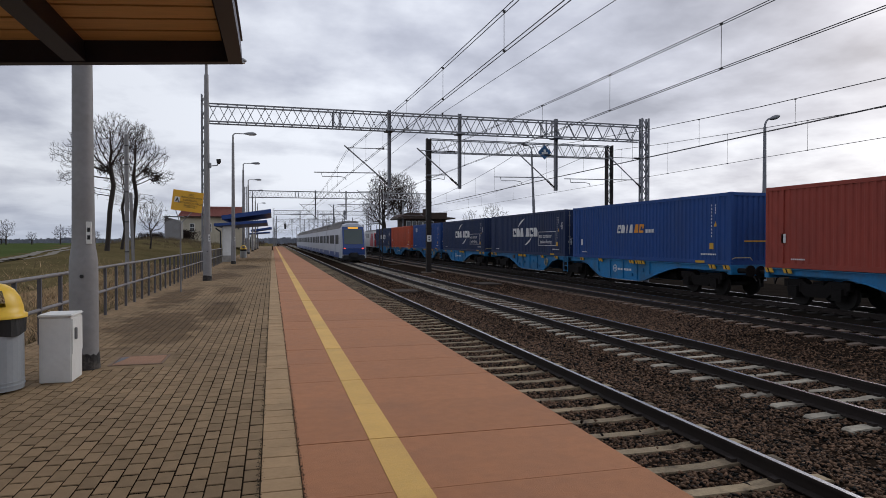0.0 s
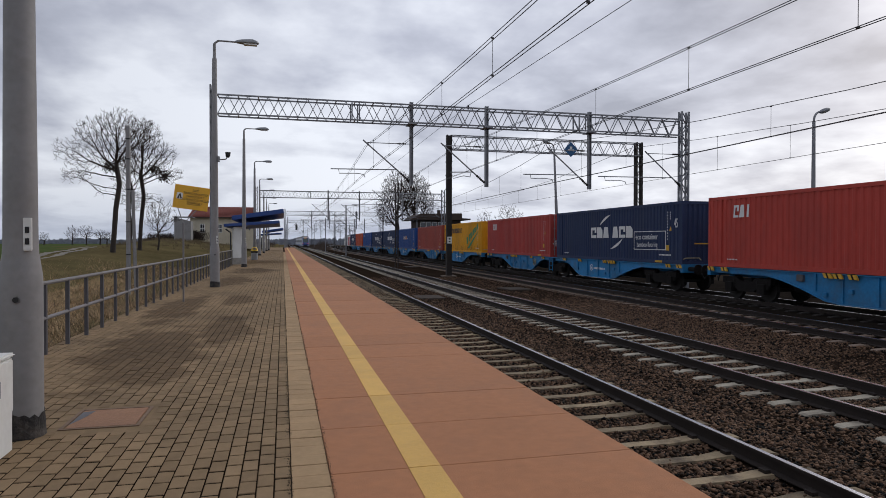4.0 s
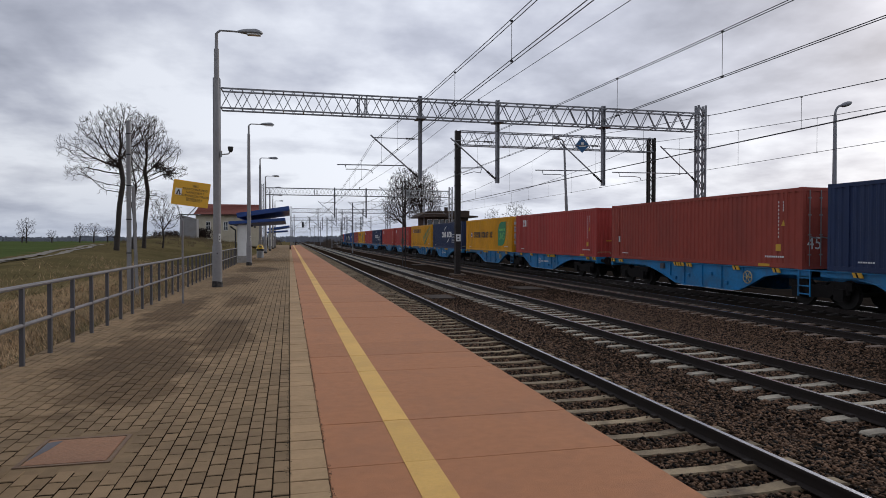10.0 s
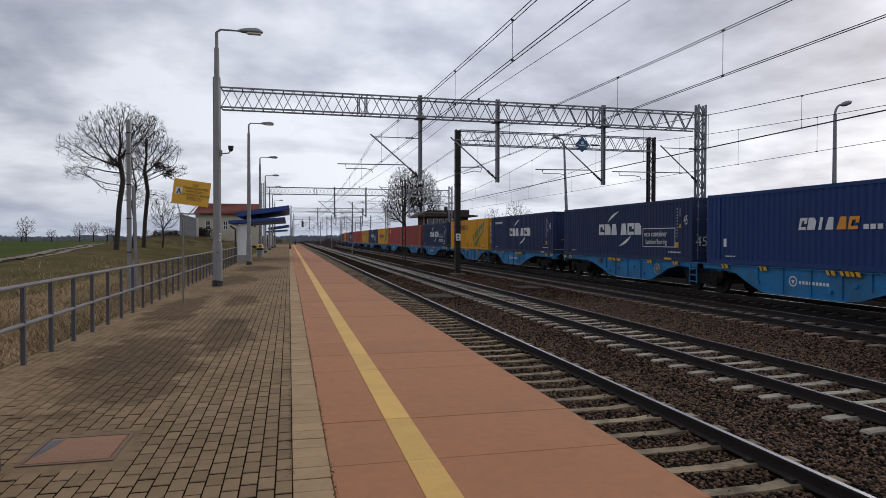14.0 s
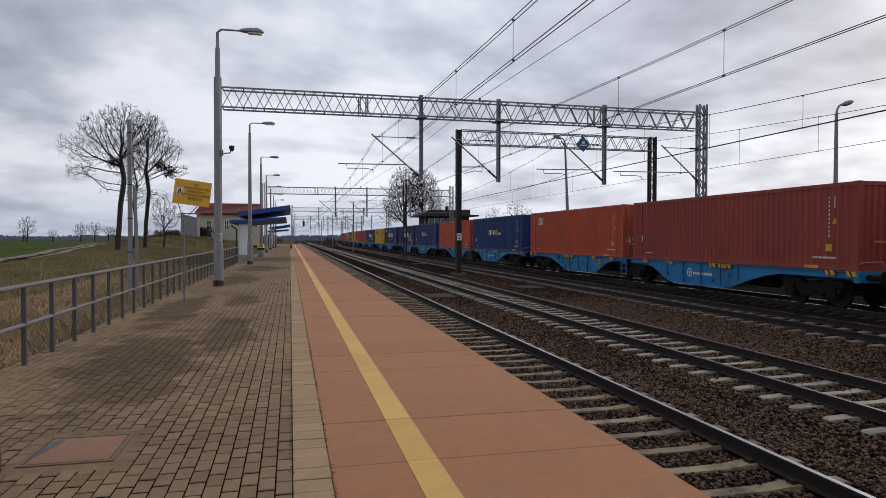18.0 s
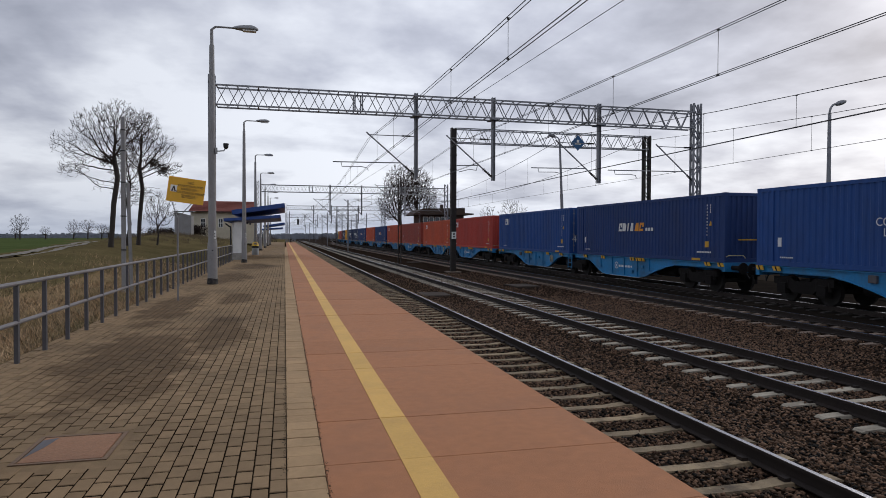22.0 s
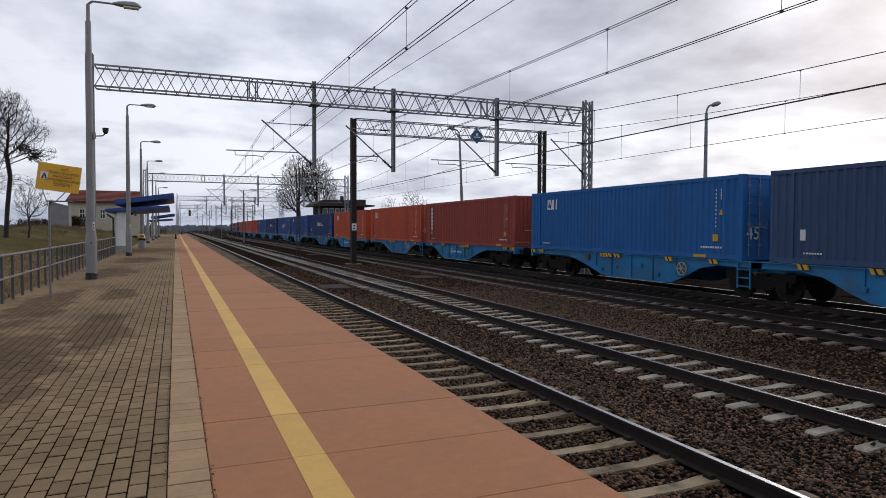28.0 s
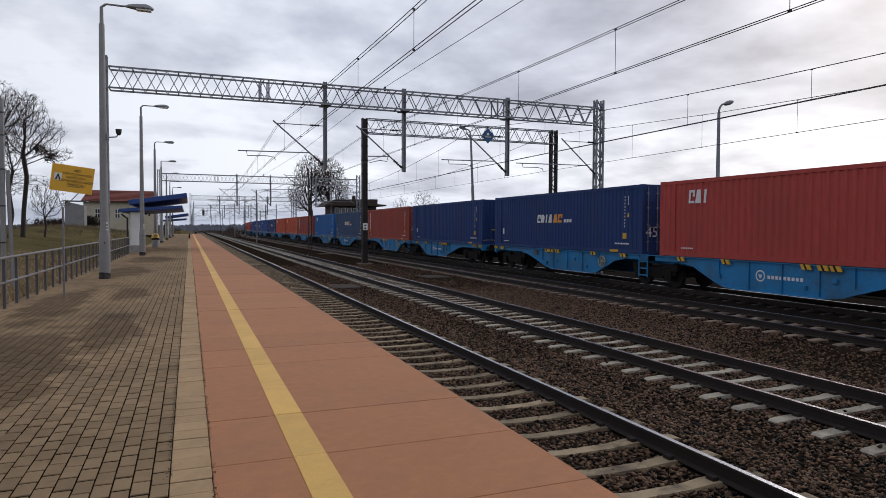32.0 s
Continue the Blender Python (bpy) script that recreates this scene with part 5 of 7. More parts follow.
def feeder():
    w = thing("feeder_wire", "single dark feeder wire running along the gantry tops", "overhead wire", "overhead lines", "structure")
    bm = bmesh.new()
    pts = [(9.75, -25.5, 8.4), (9.45, 5.0, 8.0), (9.3, 35.2, 8.62), (9.3, 64.0, 8.2), (9.3, 92.0, 8.5), (9.3, 150.0, 8.45), (9.3, 212.0, 8.45)]
    for p, q in zip(pts, pts[1:]):
        bar(bm, p, q, 0.016)
    part("wire", bm, M["wire"], w)
    bm = bmesh.new()
    for y in (35.2, 92.0, 150.0):
        tube(bm, (9.3, y, 8.42), (9.3, y, 8.64), 0.05, seg=8)
    part("insulator", bm, M["mast_brown"], w)


feeder()


def yard_lamp(x, y, h, side, lean=0.0):
    l = thing("street_lamp", "tall slim yard lamp with a single curved lantern", "street lamp", "yard lamps", at=pose(x, y, -1.0, 0, lean, 0))
    bm = bmesh.new()
    tube(bm, (0, 0, 0), (0, 0, h * 0.55), 0.16, 0.14, seg=10)
    tube(bm, (0, 0, h * 0.55), (0, 0, h - 0.6), 0.12, 0.09, seg=10)
    prev = Vector((0, 0, h - 0.6))
    for i in range(1, 7):
        a = radians(90 * i / 6)
        q = Vector((side * 0.42 * (1 - math.cos(a)), 0, h - 0.6 + 0.55 * math.sin(a)))
        tube(bm, prev, q, 0.06, seg=8)
        prev = q
    part("pole", bm, M["lattice"], l)
    bm = bmesh.new()
    bmesh.ops.create_uvsphere(bm, u_segments=14, v_segments=8, radius=1.0)
    bmesh.ops.transform(bm, matrix=pose(side * 0.74, 0, h + 0.04, 0, -side * 18, 0) @ Matrix.Diagonal((0.40, 0.18, 0.14, 1)), verts=bm.verts)
    part("lantern", bm, M["lattice"], l, smooth=True)


yard_lamp(29.7, 34.0, 10.15, 1)
yard_lamp(25.5, 60.0, 12.0, -1, -2.5)

# ---- platform things ----
M["bin_grey"] = mat("bin_grey_paint", (0.33, 0.36, 0.39), 0.5, 0.2, var=0.06)
M["bin_yellow"] = mat("bin_yellow_plastic", (0.72, 0.45, 0.02), 0.4, var=0.06)
M["sign_yellow"] = mat("sign_yellow", (0.78, 0.42, 0.03), 0.5, var=0.06, dirt=(0.5, 0.32, 0.05), dirt_amount=0.3)
M["plank"] = mat("canopy_plank", (0.50, 0.30, 0.125), 0.6, var=0.2, scale=1.5, stretch=(0.2, 3, 3), each=0.2)
M["navy_steel"] = mat("canopy_navy_steel", (0.022, 0.024, 0.050), 0.5, 0.2, var=0.15)
M["blue_roof"] = mat("shelter_blue_sheet", (0.020, 0.062, 0.24), 0.5, 0.1, var=0.15)
M["plaster"] = mat("cream_plaster", (0.52, 0.47, 0.36), 0.9, var=0.1, scale=0.8, bump=0.2, dirt=(0.36, 0.32, 0.25), dirt_amount=0.4)
M["roof_tile"] = mat("red_roof", (0.17, 0.048, 0.036), 0.8, var=0.2, scale=1.2, each=0.15)
M["dark_wood"] = mat("dark_brown_boards", (0.045, 0.028, 0.02), 0.8, var=0.25, scale=1.5)
M["glass"] = mat("dark_window_glass", (0.03, 0.035, 0.04), 0.08, 0.0, var=0.1, spec=0.8)
M["bark"] = mat("bare_bark", (0.035, 0.027, 0.022), 0.9, var=0.3, scale=4, bump=0.4, bscale=30)
M["twig"] = mat("bare_twigs", (0.042, 0.031, 0.027), 0.9, spec=0.1, var=0.25, scale=3)
M["cover"] = mat("rusty_cover", (0.29, 0.148, 0.080), 0.8, 0.1, var=0.2, scale=3, bump=0.4, bscale=60, dirt=(0.16, 0.085, 0.05), dirt_amount=0.5)


def litter_bin(x, y, r=0.27):
    b = thing("litter_bin", "round grey litter bin with a yellow domed lid and black bag", "litter bin", "platform bins", at=pose(x, y, 0))
    bm = bmesh.new()
    tube(bm, (0, 0, 0.02), (0, 0, 0.66), r, seg=28)
    tube(bm, (0, 0, 0.06), (0, 0, 0.075), r + 0.008, seg=28)
    tube(bm, (0, 0, 0.10), (0, 0, 0.11), r + 0.006, seg=28)
    part("body", bm, M["bin_grey"], b)
    bm = bmesh.new()
    for i in range(28):
        a0, a1 = 2 * math.pi * i / 28, 2 * math.pi * (i + 1) / 28
        def rr(a, z):
            return r + 0.012 + 0.012 * math.sin(7 * a + 9 * z)
        vs = [bm.verts.new((rr(a, z) * math.cos(a), rr(a, z) * math.sin(a), z + 0.02 * math.sin(3 * a) * (z < 0.7))) for a, z in ((a0, 0.58), (a1, 0.58), (a1, 0.75), (a0, 0.75))]
        bm.faces.new(vs)
    part("bag", bm, M["black"], b, "black bag hanging over the rim")
    prof = [(r + 0.035, 0.74), (r + 0.035, 0.775), (r + 0.005, 0.785), (r - 0.005, 0.86), (r - 0.03, 0.94), (r - 0.08, 1.02), (r - 0.15, 1.07), (0.0, 1.10)]
    bm = bmesh.new()
    seg = 32
    rings = [[bm.verts.new((q * math.cos(2 * math.pi * i / seg), q * math.sin(2 * math.pi * i / seg), z)) for i in range(seg)] for q, z in prof[:-1]]
    top = bm.verts.new((0, 0, prof[-1][1]))
    for k, (a, c) in enumerate(zip(rings, rings[1:])):
        for i in range(seg):
            ang = (i + 0.5) / seg
            if k in (3, 4) and (min(abs(ang - 0.78), abs(ang - 0.28)) < 0.085):
                continue
            bm.faces.new((a[i], a[(i + 1) % seg], c[(i + 1) % seg], c[i]))
    for i in range(seg):
        bm.faces.new((rings[-1][i], rings[-1][(i + 1) % seg], top))
    part("lid", bm, M["bin_yellow"], b, "yellow domed lid with openings", smooth=True)


def cabinet(x, y):
    c = thing("junction_cabinet", "small white metal electric cabinet standing by the lamp post", "cabinet", at=pose(x, y, 0))
    part("body", bevel_box(-0.12, 0.19, -0.20, 0.20, 0, 0.70, 0.01), M["white"], c)
    part("lid", bevel_box(-0.135, 0.205, -0.215, 0.215, 0.70, 0.73, 0.012), M["white"], c)
    d = part("door", bevel_box(0.19, 0.20, -0.185, 0.185, 0.30, 0.68, 0.004), M["white"], c)
    part("handle", bevel_box(0.20, 0.225, -0.12, -0.09, 0.45, 0.58, 0.006), M["galv"], d, "small metal handle")


def flat_text(parent, words, size, m, material, label, name="lettering"):
    cu = bpy.data.curves.new(name, "FONT")
    cu.body, cu.size, cu.extrude, cu.align_x = words, size, 0.002, "CENTER"
    tmp = bpy.data.objects.new("lettering_source", cu)
    scene.collection.objects.link(tmp)
    bpy.context.view_layer.update()
    me = bpy.data.meshes.new_from_object(tmp.evaluated_get(bpy.context.evaluated_depsgraph_get()))
    bpy.data.objects.remove(tmp)
    me.materials.clear(); me.materials.append(material)
    me.transform(m)
    return part(name, me, None, parent, label)


def warning_sign():
    s = thing("warning_sign", "yellow warning board hung askew on a thin grey post", "warning sign", at=pose(-2.52, 20.7, 0))
    bm = bmesh.new()
    tube(bm, (0, 0, 0), (0, 0, 2.02), 0.022, seg=10)
    part("post", bm, M["fence_rail"], s)
    bm = bmesh.new()
    tube(bm, (0, 0, 2.0), (-0.14, -0.02, 2.45), 0.012, seg=6)
    tube(bm, (0, 0, 2.0), (0.36, -0.02, 2.40), 0.012, seg=6)
    part("stay", bm, M["galv"], s)
    tilt = pose(0.20, -0.03, 2.67, 0, 7.5, 0)
    b = part("board", bevel_box(-0.425, 0.425, -0.012, 0.012, -0.30, 0.30, 0.006), M["sign_yellow"], s)
    b.matrix_basis = tilt
    for i, (w, z) in enumerate((("SIEĆ", 0.165), ("TRAKCYJNA POD", 0.085), ("NAPIĘCIEM !", 0.005), ("DOTKNIĘCIE GROZI", -0.075), ("ŚMIERCIĄ !", -0.155))):
        flat_text(b, w, 0.075, pose(0.09, -0.016, z, 90, 0, 0), M["mark_dark"], "line of dark warning words")
    part("underline", box_bm(-0.08, 0.24, -0.016, -0.012, -0.178, -0.170), M["mark_dark"], b)
    part("pictogram", box_bm(-0.36, -0.21, -0.016, -0.012, -0.06, 0.10), M["white"], b, "pale square pictogram")
    bm = bmesh.new()
    prism(bm, [(-0.34, -0.05), (-0.30, -0.05), (-0.285, 0.03), (-0.26, -0.05), (-0.23, -0.05), (-0.275, 0.085), (-0.30, 0.06)], "y", -0.02, -0.017)
    part("pictogram_mark", bm, M["mark_dark"], b, "dark pictogram mark")


def manhole():
    M["frame_steel"] = mat("frame_steel", (0.17, 0.108, 0.066), 0.8, 0.1, var=0.3, scale=6)
    h = thing("manhole_cover", "rusty square chamber cover set into the pavers", "manhole cover", at=pose(-1.53, 9.26, 0))
    part("plate", bevel_box(-0.27, 0.27, -0.29, 0.29, -0.02, 0.004, 0.003), M["cover"], h)
    part("mortar", box_bm(-0.40, 0.41, -0.49, 0.49, -0.05, -0.0035), M["paver_stuff"], h, "grey-brown mortar joint")
    bm = bmesh.new()
    prism(bm, [(-0.268, -0.20), (-0.268, 0.22), (-0.17, 0.26), (-0.20, 0.05)], "z", 0.0045, 0.006)
    part("worn_patch", bm, M["fence"], h, "bare grey metal patch")
    bm = bmesh.new()
    for a, b, c, d in ((-0.31, 0.31, -0.33, -0.30), (-0.31, 0.31, 0.30, 0.33), (-0.31, -0.28, -0.30, 0.30), (0.28, 0.31, -0.30, 0.30)):
        quad_box(bm, a, b, c, d, -0.02, 0.005)
    part("frame", bm, M["frame_steel"], h, "earthy steel frame")


def cctv():
    c = thing("cctv_camera", "dome camera on a short bracket fixed to the lamp post", "camera", at=pose(-2.13, 26.05, 4.38) @ Matrix.Scale(0.78, 4))
    bm = bmesh.new()
    tube(bm, (0, 0, -0.08), (0.28, 0, -0.05), 0.025, seg=8)
    tube(bm, (0.28, 0, -0.05), (0.36, 0, 0.10), 0.025, seg=8)
    quad_box(bm, -0.06, 0.02, -0.07, 0.07, -0.18, 0.06)
    part("bracket", bm, M["galv"], c)
    bm = bmesh.new()
    tube(bm, (0.36, 0, 0.10), (0.36, 0, 0.25), 0.10, 0.115, seg=14)
    tube(bm, (0.36, 0, 0.02), (0.36, 0, 0.10), 0.05, 0.10, seg=14)
    part("housing", bm, M["black"], c)


litter_bin(-2.64, 7.82)
litter_bin(-2.35, 59.2)
cabinet(-2.18, 8.25)
warning_sign()
manhole()
cctv()


def near_canopy():
    s = thing("platform_shelter", "shelter roof with a navy steel frame and plank ceiling", "shelter", "platform shelters", at=pose(0, 0, 0))
    tilt = pose(-0.10, 5.0, 2.72, 0, -4.3, 0)
    def put(ob):
        ob.matrix_basis = tilt
        return ob
    # frame beams: far edge, track edge, cross beams and rafters
    put(part("edge_beam", box_bm(-3.6, 0.0, -0.07, 0.0, 0.0, 0.16), M["navy_steel"], s))
    put(part("edge_beam", box_bm(-0.09, 0.0, -11.0, -0.0705, 0.0, 0.16), M["navy_steel"], s))
    put(part("edge_beam", box_bm(-3.6, 0.0, -11.1, -11.0005, 0.0, 0.16), M["navy_steel"], s))
    put(part("roof_sheet", box_bm(-3.62, 0.012, -11.12, 0.012, 0.1605, 0.19), M["navy_steel"], s))
    for k in range(4):
        y = -1.22 - 2.6 * k
        put(part("cross_beam", box_bm(-3.55, -0.0905, y - 0.11, y, 0.03, 0.1345), M["navy_steel"], s))
    for x in (-0.95, -2.3):
        put(part("rafter", box_bm(x - 0.12, x, -10.98, -0.0705, 0.005, 0.135), M["navy_steel"], s))
    pl = box_bm(0, 3.46, -0.190, 0, 0, 0.02)
    me = mesh_of(pl, "plank", M["plank"])
    for k in range(49):
        ob = part("plank", me, None, s)
        ob.matrix_basis = tilt @ pose(-3.58, -0.072 - 0.22 * k, 0.138)
    for y in (3.6, -1.6):
        part("column", box_bm(-3.15, -2.85, y - 0.15, y + 0.15, 0, 2.62), M["white"], s)


near_canopy()


def far_shelter(y, name="platform_shelter"):
    s = thing(name, "white walled platform shelter with slanting blue roofs", "shelter", "platform shelters", at=pose(0, y, 0))
    part("wall", box_bm(-3.25, -2.70, -0.3, 0.0, 0, 2.50), M["white"], s)
    part("wall", box_bm(-3.35, -3.15, 0.0, 10.0, 0, 2.45), M["white"], s)
    part("plinth", box_bm(-3.30, -2.65, -0.34, -0.301, 0, 0.45), M["concrete"], s)
    t = pose(-0.25, 0, 2.77, 0, -4.2, 0)
    part("lower_roof", bevel_box(-3.6, 0.0, -0.6, 10.2, 0, 0.20, 0.02), M["blue_roof"], s).matrix_basis = t
    t = pose(0.04, 0, 3.47, 0, -8.6, 0)
    part("upper_roof", bevel_box(-3.4, 0.0, -0.45, 10.0, 0, 0.30, 0.02), M["blue_roof"], s).matrix_basis = t
    for yy in (0.4, 5.0, 9.4):
        part("strut", box_bm(-2.75, -2.63, yy - 0.06, yy + 0.06, 2.45, 3.10), M["navy_steel"], s)
    bm = bmesh.new()
    pts = [(-3.75, -0.4, 2.38), (-3.55, -0.4, 2.22), (-3.42, -0.4, 2.15), (-3.42, -0.4, 0.3)]
    for a, b in zip(pts, pts[1:]):
        tube(bm, a, b, 0.05, seg=8)
    part("downpipe", bm, M["black"], s, "black downpipe")
    part("bench", box_bm(-3.1, -2.7, 2.0, 6.0, 0.42, 0.47), M["dark_wood"], s)
    part("bench_leg", box_bm(-3.0, -2.8, 2.4, 2.5, 0, 0.42), M["galv"], s)
    part("bench_leg", box_bm(-3.0, -2.8, 5.5, 5.6, 0, 0.42), M["galv"], s)


far_shelter(48.5)
far_shelter(112.0)


def twin_pole():
    p = thing("utility_pole", "grey concrete utility pole with a second stem at its foot", "utility pole", at=pose(-6.02, 31.0, 0))
    z0 = land(-6, 31) - 0.1
    bm = bmesh.new()
    prism(bm, [(-0.075, -0.075), (0.075, -0.075), (0.075, 0.075), (-0.075, 0.075)], "z", z0, 6.13)
    bmesh.ops.bevel(bm, geom=list(bm.edges), offset=0.02, segments=1, affect="EDGES")
    part("stem", bm, M["pole"], p)
    bm = bmesh.new()
    bar(bm, (0.26, 0.1, z0), (0.15, 0.05, 3.6), 0.11)
    part("stem", bm, M["pole"], p)
    for z in (1.0, 2.3, 3.6, 4.8, 5.6):
        part("band", box_bm(-0.09, 0.09, -0.09, 0.09, z, z + 0.04), M["black"], p, "dark steel band")


twin_pole()


def house():
    h = thing("station_house", "cream plastered one-storey house with a red hipped roof", "house", at=pose(-8.5, 100, 0))
    z0, z1 = land(-8, 100) - 0.6, 4.98
    bm = bmesh.new()
    quad_box(bm, -4.3, 4.3, 0, 8, z0, z1)
    part("wall", bm, M["plaster"], h)
    bm = bmesh.new()
    e = [bm.verts.new(v) for v in ((-4.55, -0.45, z1), (4.55, -0.45, z1), (4.55, 8.45, z1), (-4.55, 8.45, z1))]
    r = [bm.verts.new(v) for v in ((-4.15, 4, z1 + 1.68), (4.35, 4, z1 + 1.68))]
    for f in ((e[0], e[1], r[1], r[0]), (e[1], e[2], r[1]), (e[2], e[3], r[0], r[1]), (e[3], e[0], r[0]), (e[3], e[2], e[1], e[0])):
        bm.faces.new(f)
    roof = part("roof", bm, M["roof_tile"], h)
    me = mesh_of(box_bm(-4.52, 4.52, 0, 0.05, 0, 0.05), "batten_row", M["roof_tile"])
    for k in range(9):
        f = (k + 0.2) / 9
        ob = part("tile_course", me, None, roof)
        ob.matrix_basis = pose(0, -0.45 + 4.35 * f, z1 + 0.01 + 1.64 * f, 20, 0, 0) @ Matrix.Diagonal((1 - 0.08 * f, 1, 1, 1))
    part("eaves_board", box_bm(-4.55, 4.55, -0.49, -0.451, z1 - 0.14, z1 + 0.02), M["dark_wood"], h)
    for wx in (-2.64, -0.28, 2.08):
        w = part("window", box_bm(wx - 0.32, wx + 0.32, -0.06, -0.004, 2.74, 4.0), M["white"], h, "white framed window")
        for px in (-0.14, 0.14):
            for pz in (3.07, 3.67):
                part("pane", box_bm(wx + px - 0.11, wx + px + 0.11, -0.07, -0.061, pz - 0.26, pz + 0.26), M["glass"], w, "dark glass pane")
    s = thing("garden_shed", "small grey weathered shed beside the house", "shed", at=pose(-12.5, 92, 0))
    zs = land(-12.5, 92) - 0.3
    bm = bmesh.new()
    prism(bm, [(-1.0, zs), (1.0, zs), (1.0, 4.1), (-1.0, 4.6)], "y", -1.0, 1.2)
    part("wall", bm, M["pole"], s)
    part("roof", box_bm(-1.2, 1.2, -1.2, 1.4, 4.62, 4.7), M["lattice"], s)


house()


def signal_box():
    b = thing("signal_box", "dark brown railway building with a wide flat roof", "building", at=pose(26.0, 108, 0))
    part("wall", box_bm(-4.2, 3.15, 0, 6, -1.1, 5.149), M["dark_wood"], b)
    part("chimney", box_bm(-0.25, 0.25, 2.5, 3.0, 6.2, 7.0), M["dark_wood"], b)
    bm = bmesh.new()
    prism(bm, [(-5.4, 5.15), (4.6, 5.2), (4.6, 5.42), (3.1, 5.5), (3.1, 6.3), (-4.0, 6.15), (-5.4, 5.35)], "y", -1.0, 7.0)
    part("roof", bm, M["dark_wood"], b)
    for wx in (-3.4, -2.4, -1.4, -0.4, 0.6):
        w = part("window", box_bm(wx - 0.42, wx + 0.42, -0.05, -0.004, 3.6, 4.85), M["white"], b, "white window frame")
        part("pane", box_bm(wx - 0.34, wx + 0.34, -0.06, -0.051, 3.7, 4.75), M["glass"], w, "dark glass pane")


signal_box()


# ---- bare trees ----


def skeleton(path, blobs, count, step, kill, seed):
    """Grows a branching skeleton from a trunk path into the crown's volume. Gives nodes, parents and each node's child count."""
    rng = np.random.default_rng(seed)
    nodes, parents = [], []
    prev = np.array(path[0], float)
    nodes.append(prev); parents.append(-1)
    for q in path[1:]:
        q = np.array(q, float)
        n = max(1, int(np.linalg.norm(q - prev) / step))
        for k in range(1, n + 1):
            nodes.append(prev + (q - prev) * k / n)
            parents.append(len(nodes) - 2)
        prev = q
    first = int(len(nodes) * 0.45)
    core = np.array(path[-1], float) - np.array((0, 0, 0.8))
    vol = np.array([b[3] * b[4] * b[5] for b in blobs])
    which = rng.choice(len(blobs), count, p=vol / vol.sum())
    d = rng.normal(size=(count, 3))
    d /= np.linalg.norm(d, axis=1)[:, None]
    d *= (rng.random(count) ** 0.5)[:, None]
    b = np.array(blobs)[which]
    pts = b[:, :3] + d * b[:, 3:]
    have = np.array(nodes[first:])
    dist = np.linalg.norm(pts[:, None] - have[None], axis=2)
    near, best = dist.argmin(1) + first, dist.min(1)
    kids = {}
    for turn in range(170):
        if not len(pts):
            break
        pos = np.array(nodes)
        pull = (pts - pos[near]) / np.maximum(best, 1e-6)[:, None]
        grown = []
        for k in np.unique(near):
            m = pull[near == k].sum(0)
            m = m / max(np.linalg.norm(m), 1e-6) + rng.normal(0, 0.16, 3)
            if parents[k] >= 0:
                run = pos[k] - pos[parents[k]]
                m = m + 0.5 * run / max(np.linalg.norm(run), 1e-6)
            m[2] += 0.22
            m = m + 0.15 * (pos[k] - core) / max(np.linalg.norm(pos[k] - core), 0.3)
            if kids.get(k, 0) > 3:
                continue
            kids[k] = kids.get(k, 0) + 1
            nodes.append(pos[k] + m / np.linalg.norm(m) * step)
            parents.append(int(k))
            grown.append(len(nodes) - 1)
        if not grown:
            break
        add = np.array([nodes[g] for g in grown])
        dn = np.linalg.norm(pts[:, None] - add[None], axis=2)
        w = dn.argmin(1)
        closer = dn.min(1) < best
        near = np.where(closer, np.array(grown)[w], near)
        best = np.minimum(best, dn.min(1))
        keep = best > kill
        pts, near, best = pts[keep], near[keep], best[keep]
    return np.array(nodes), parents


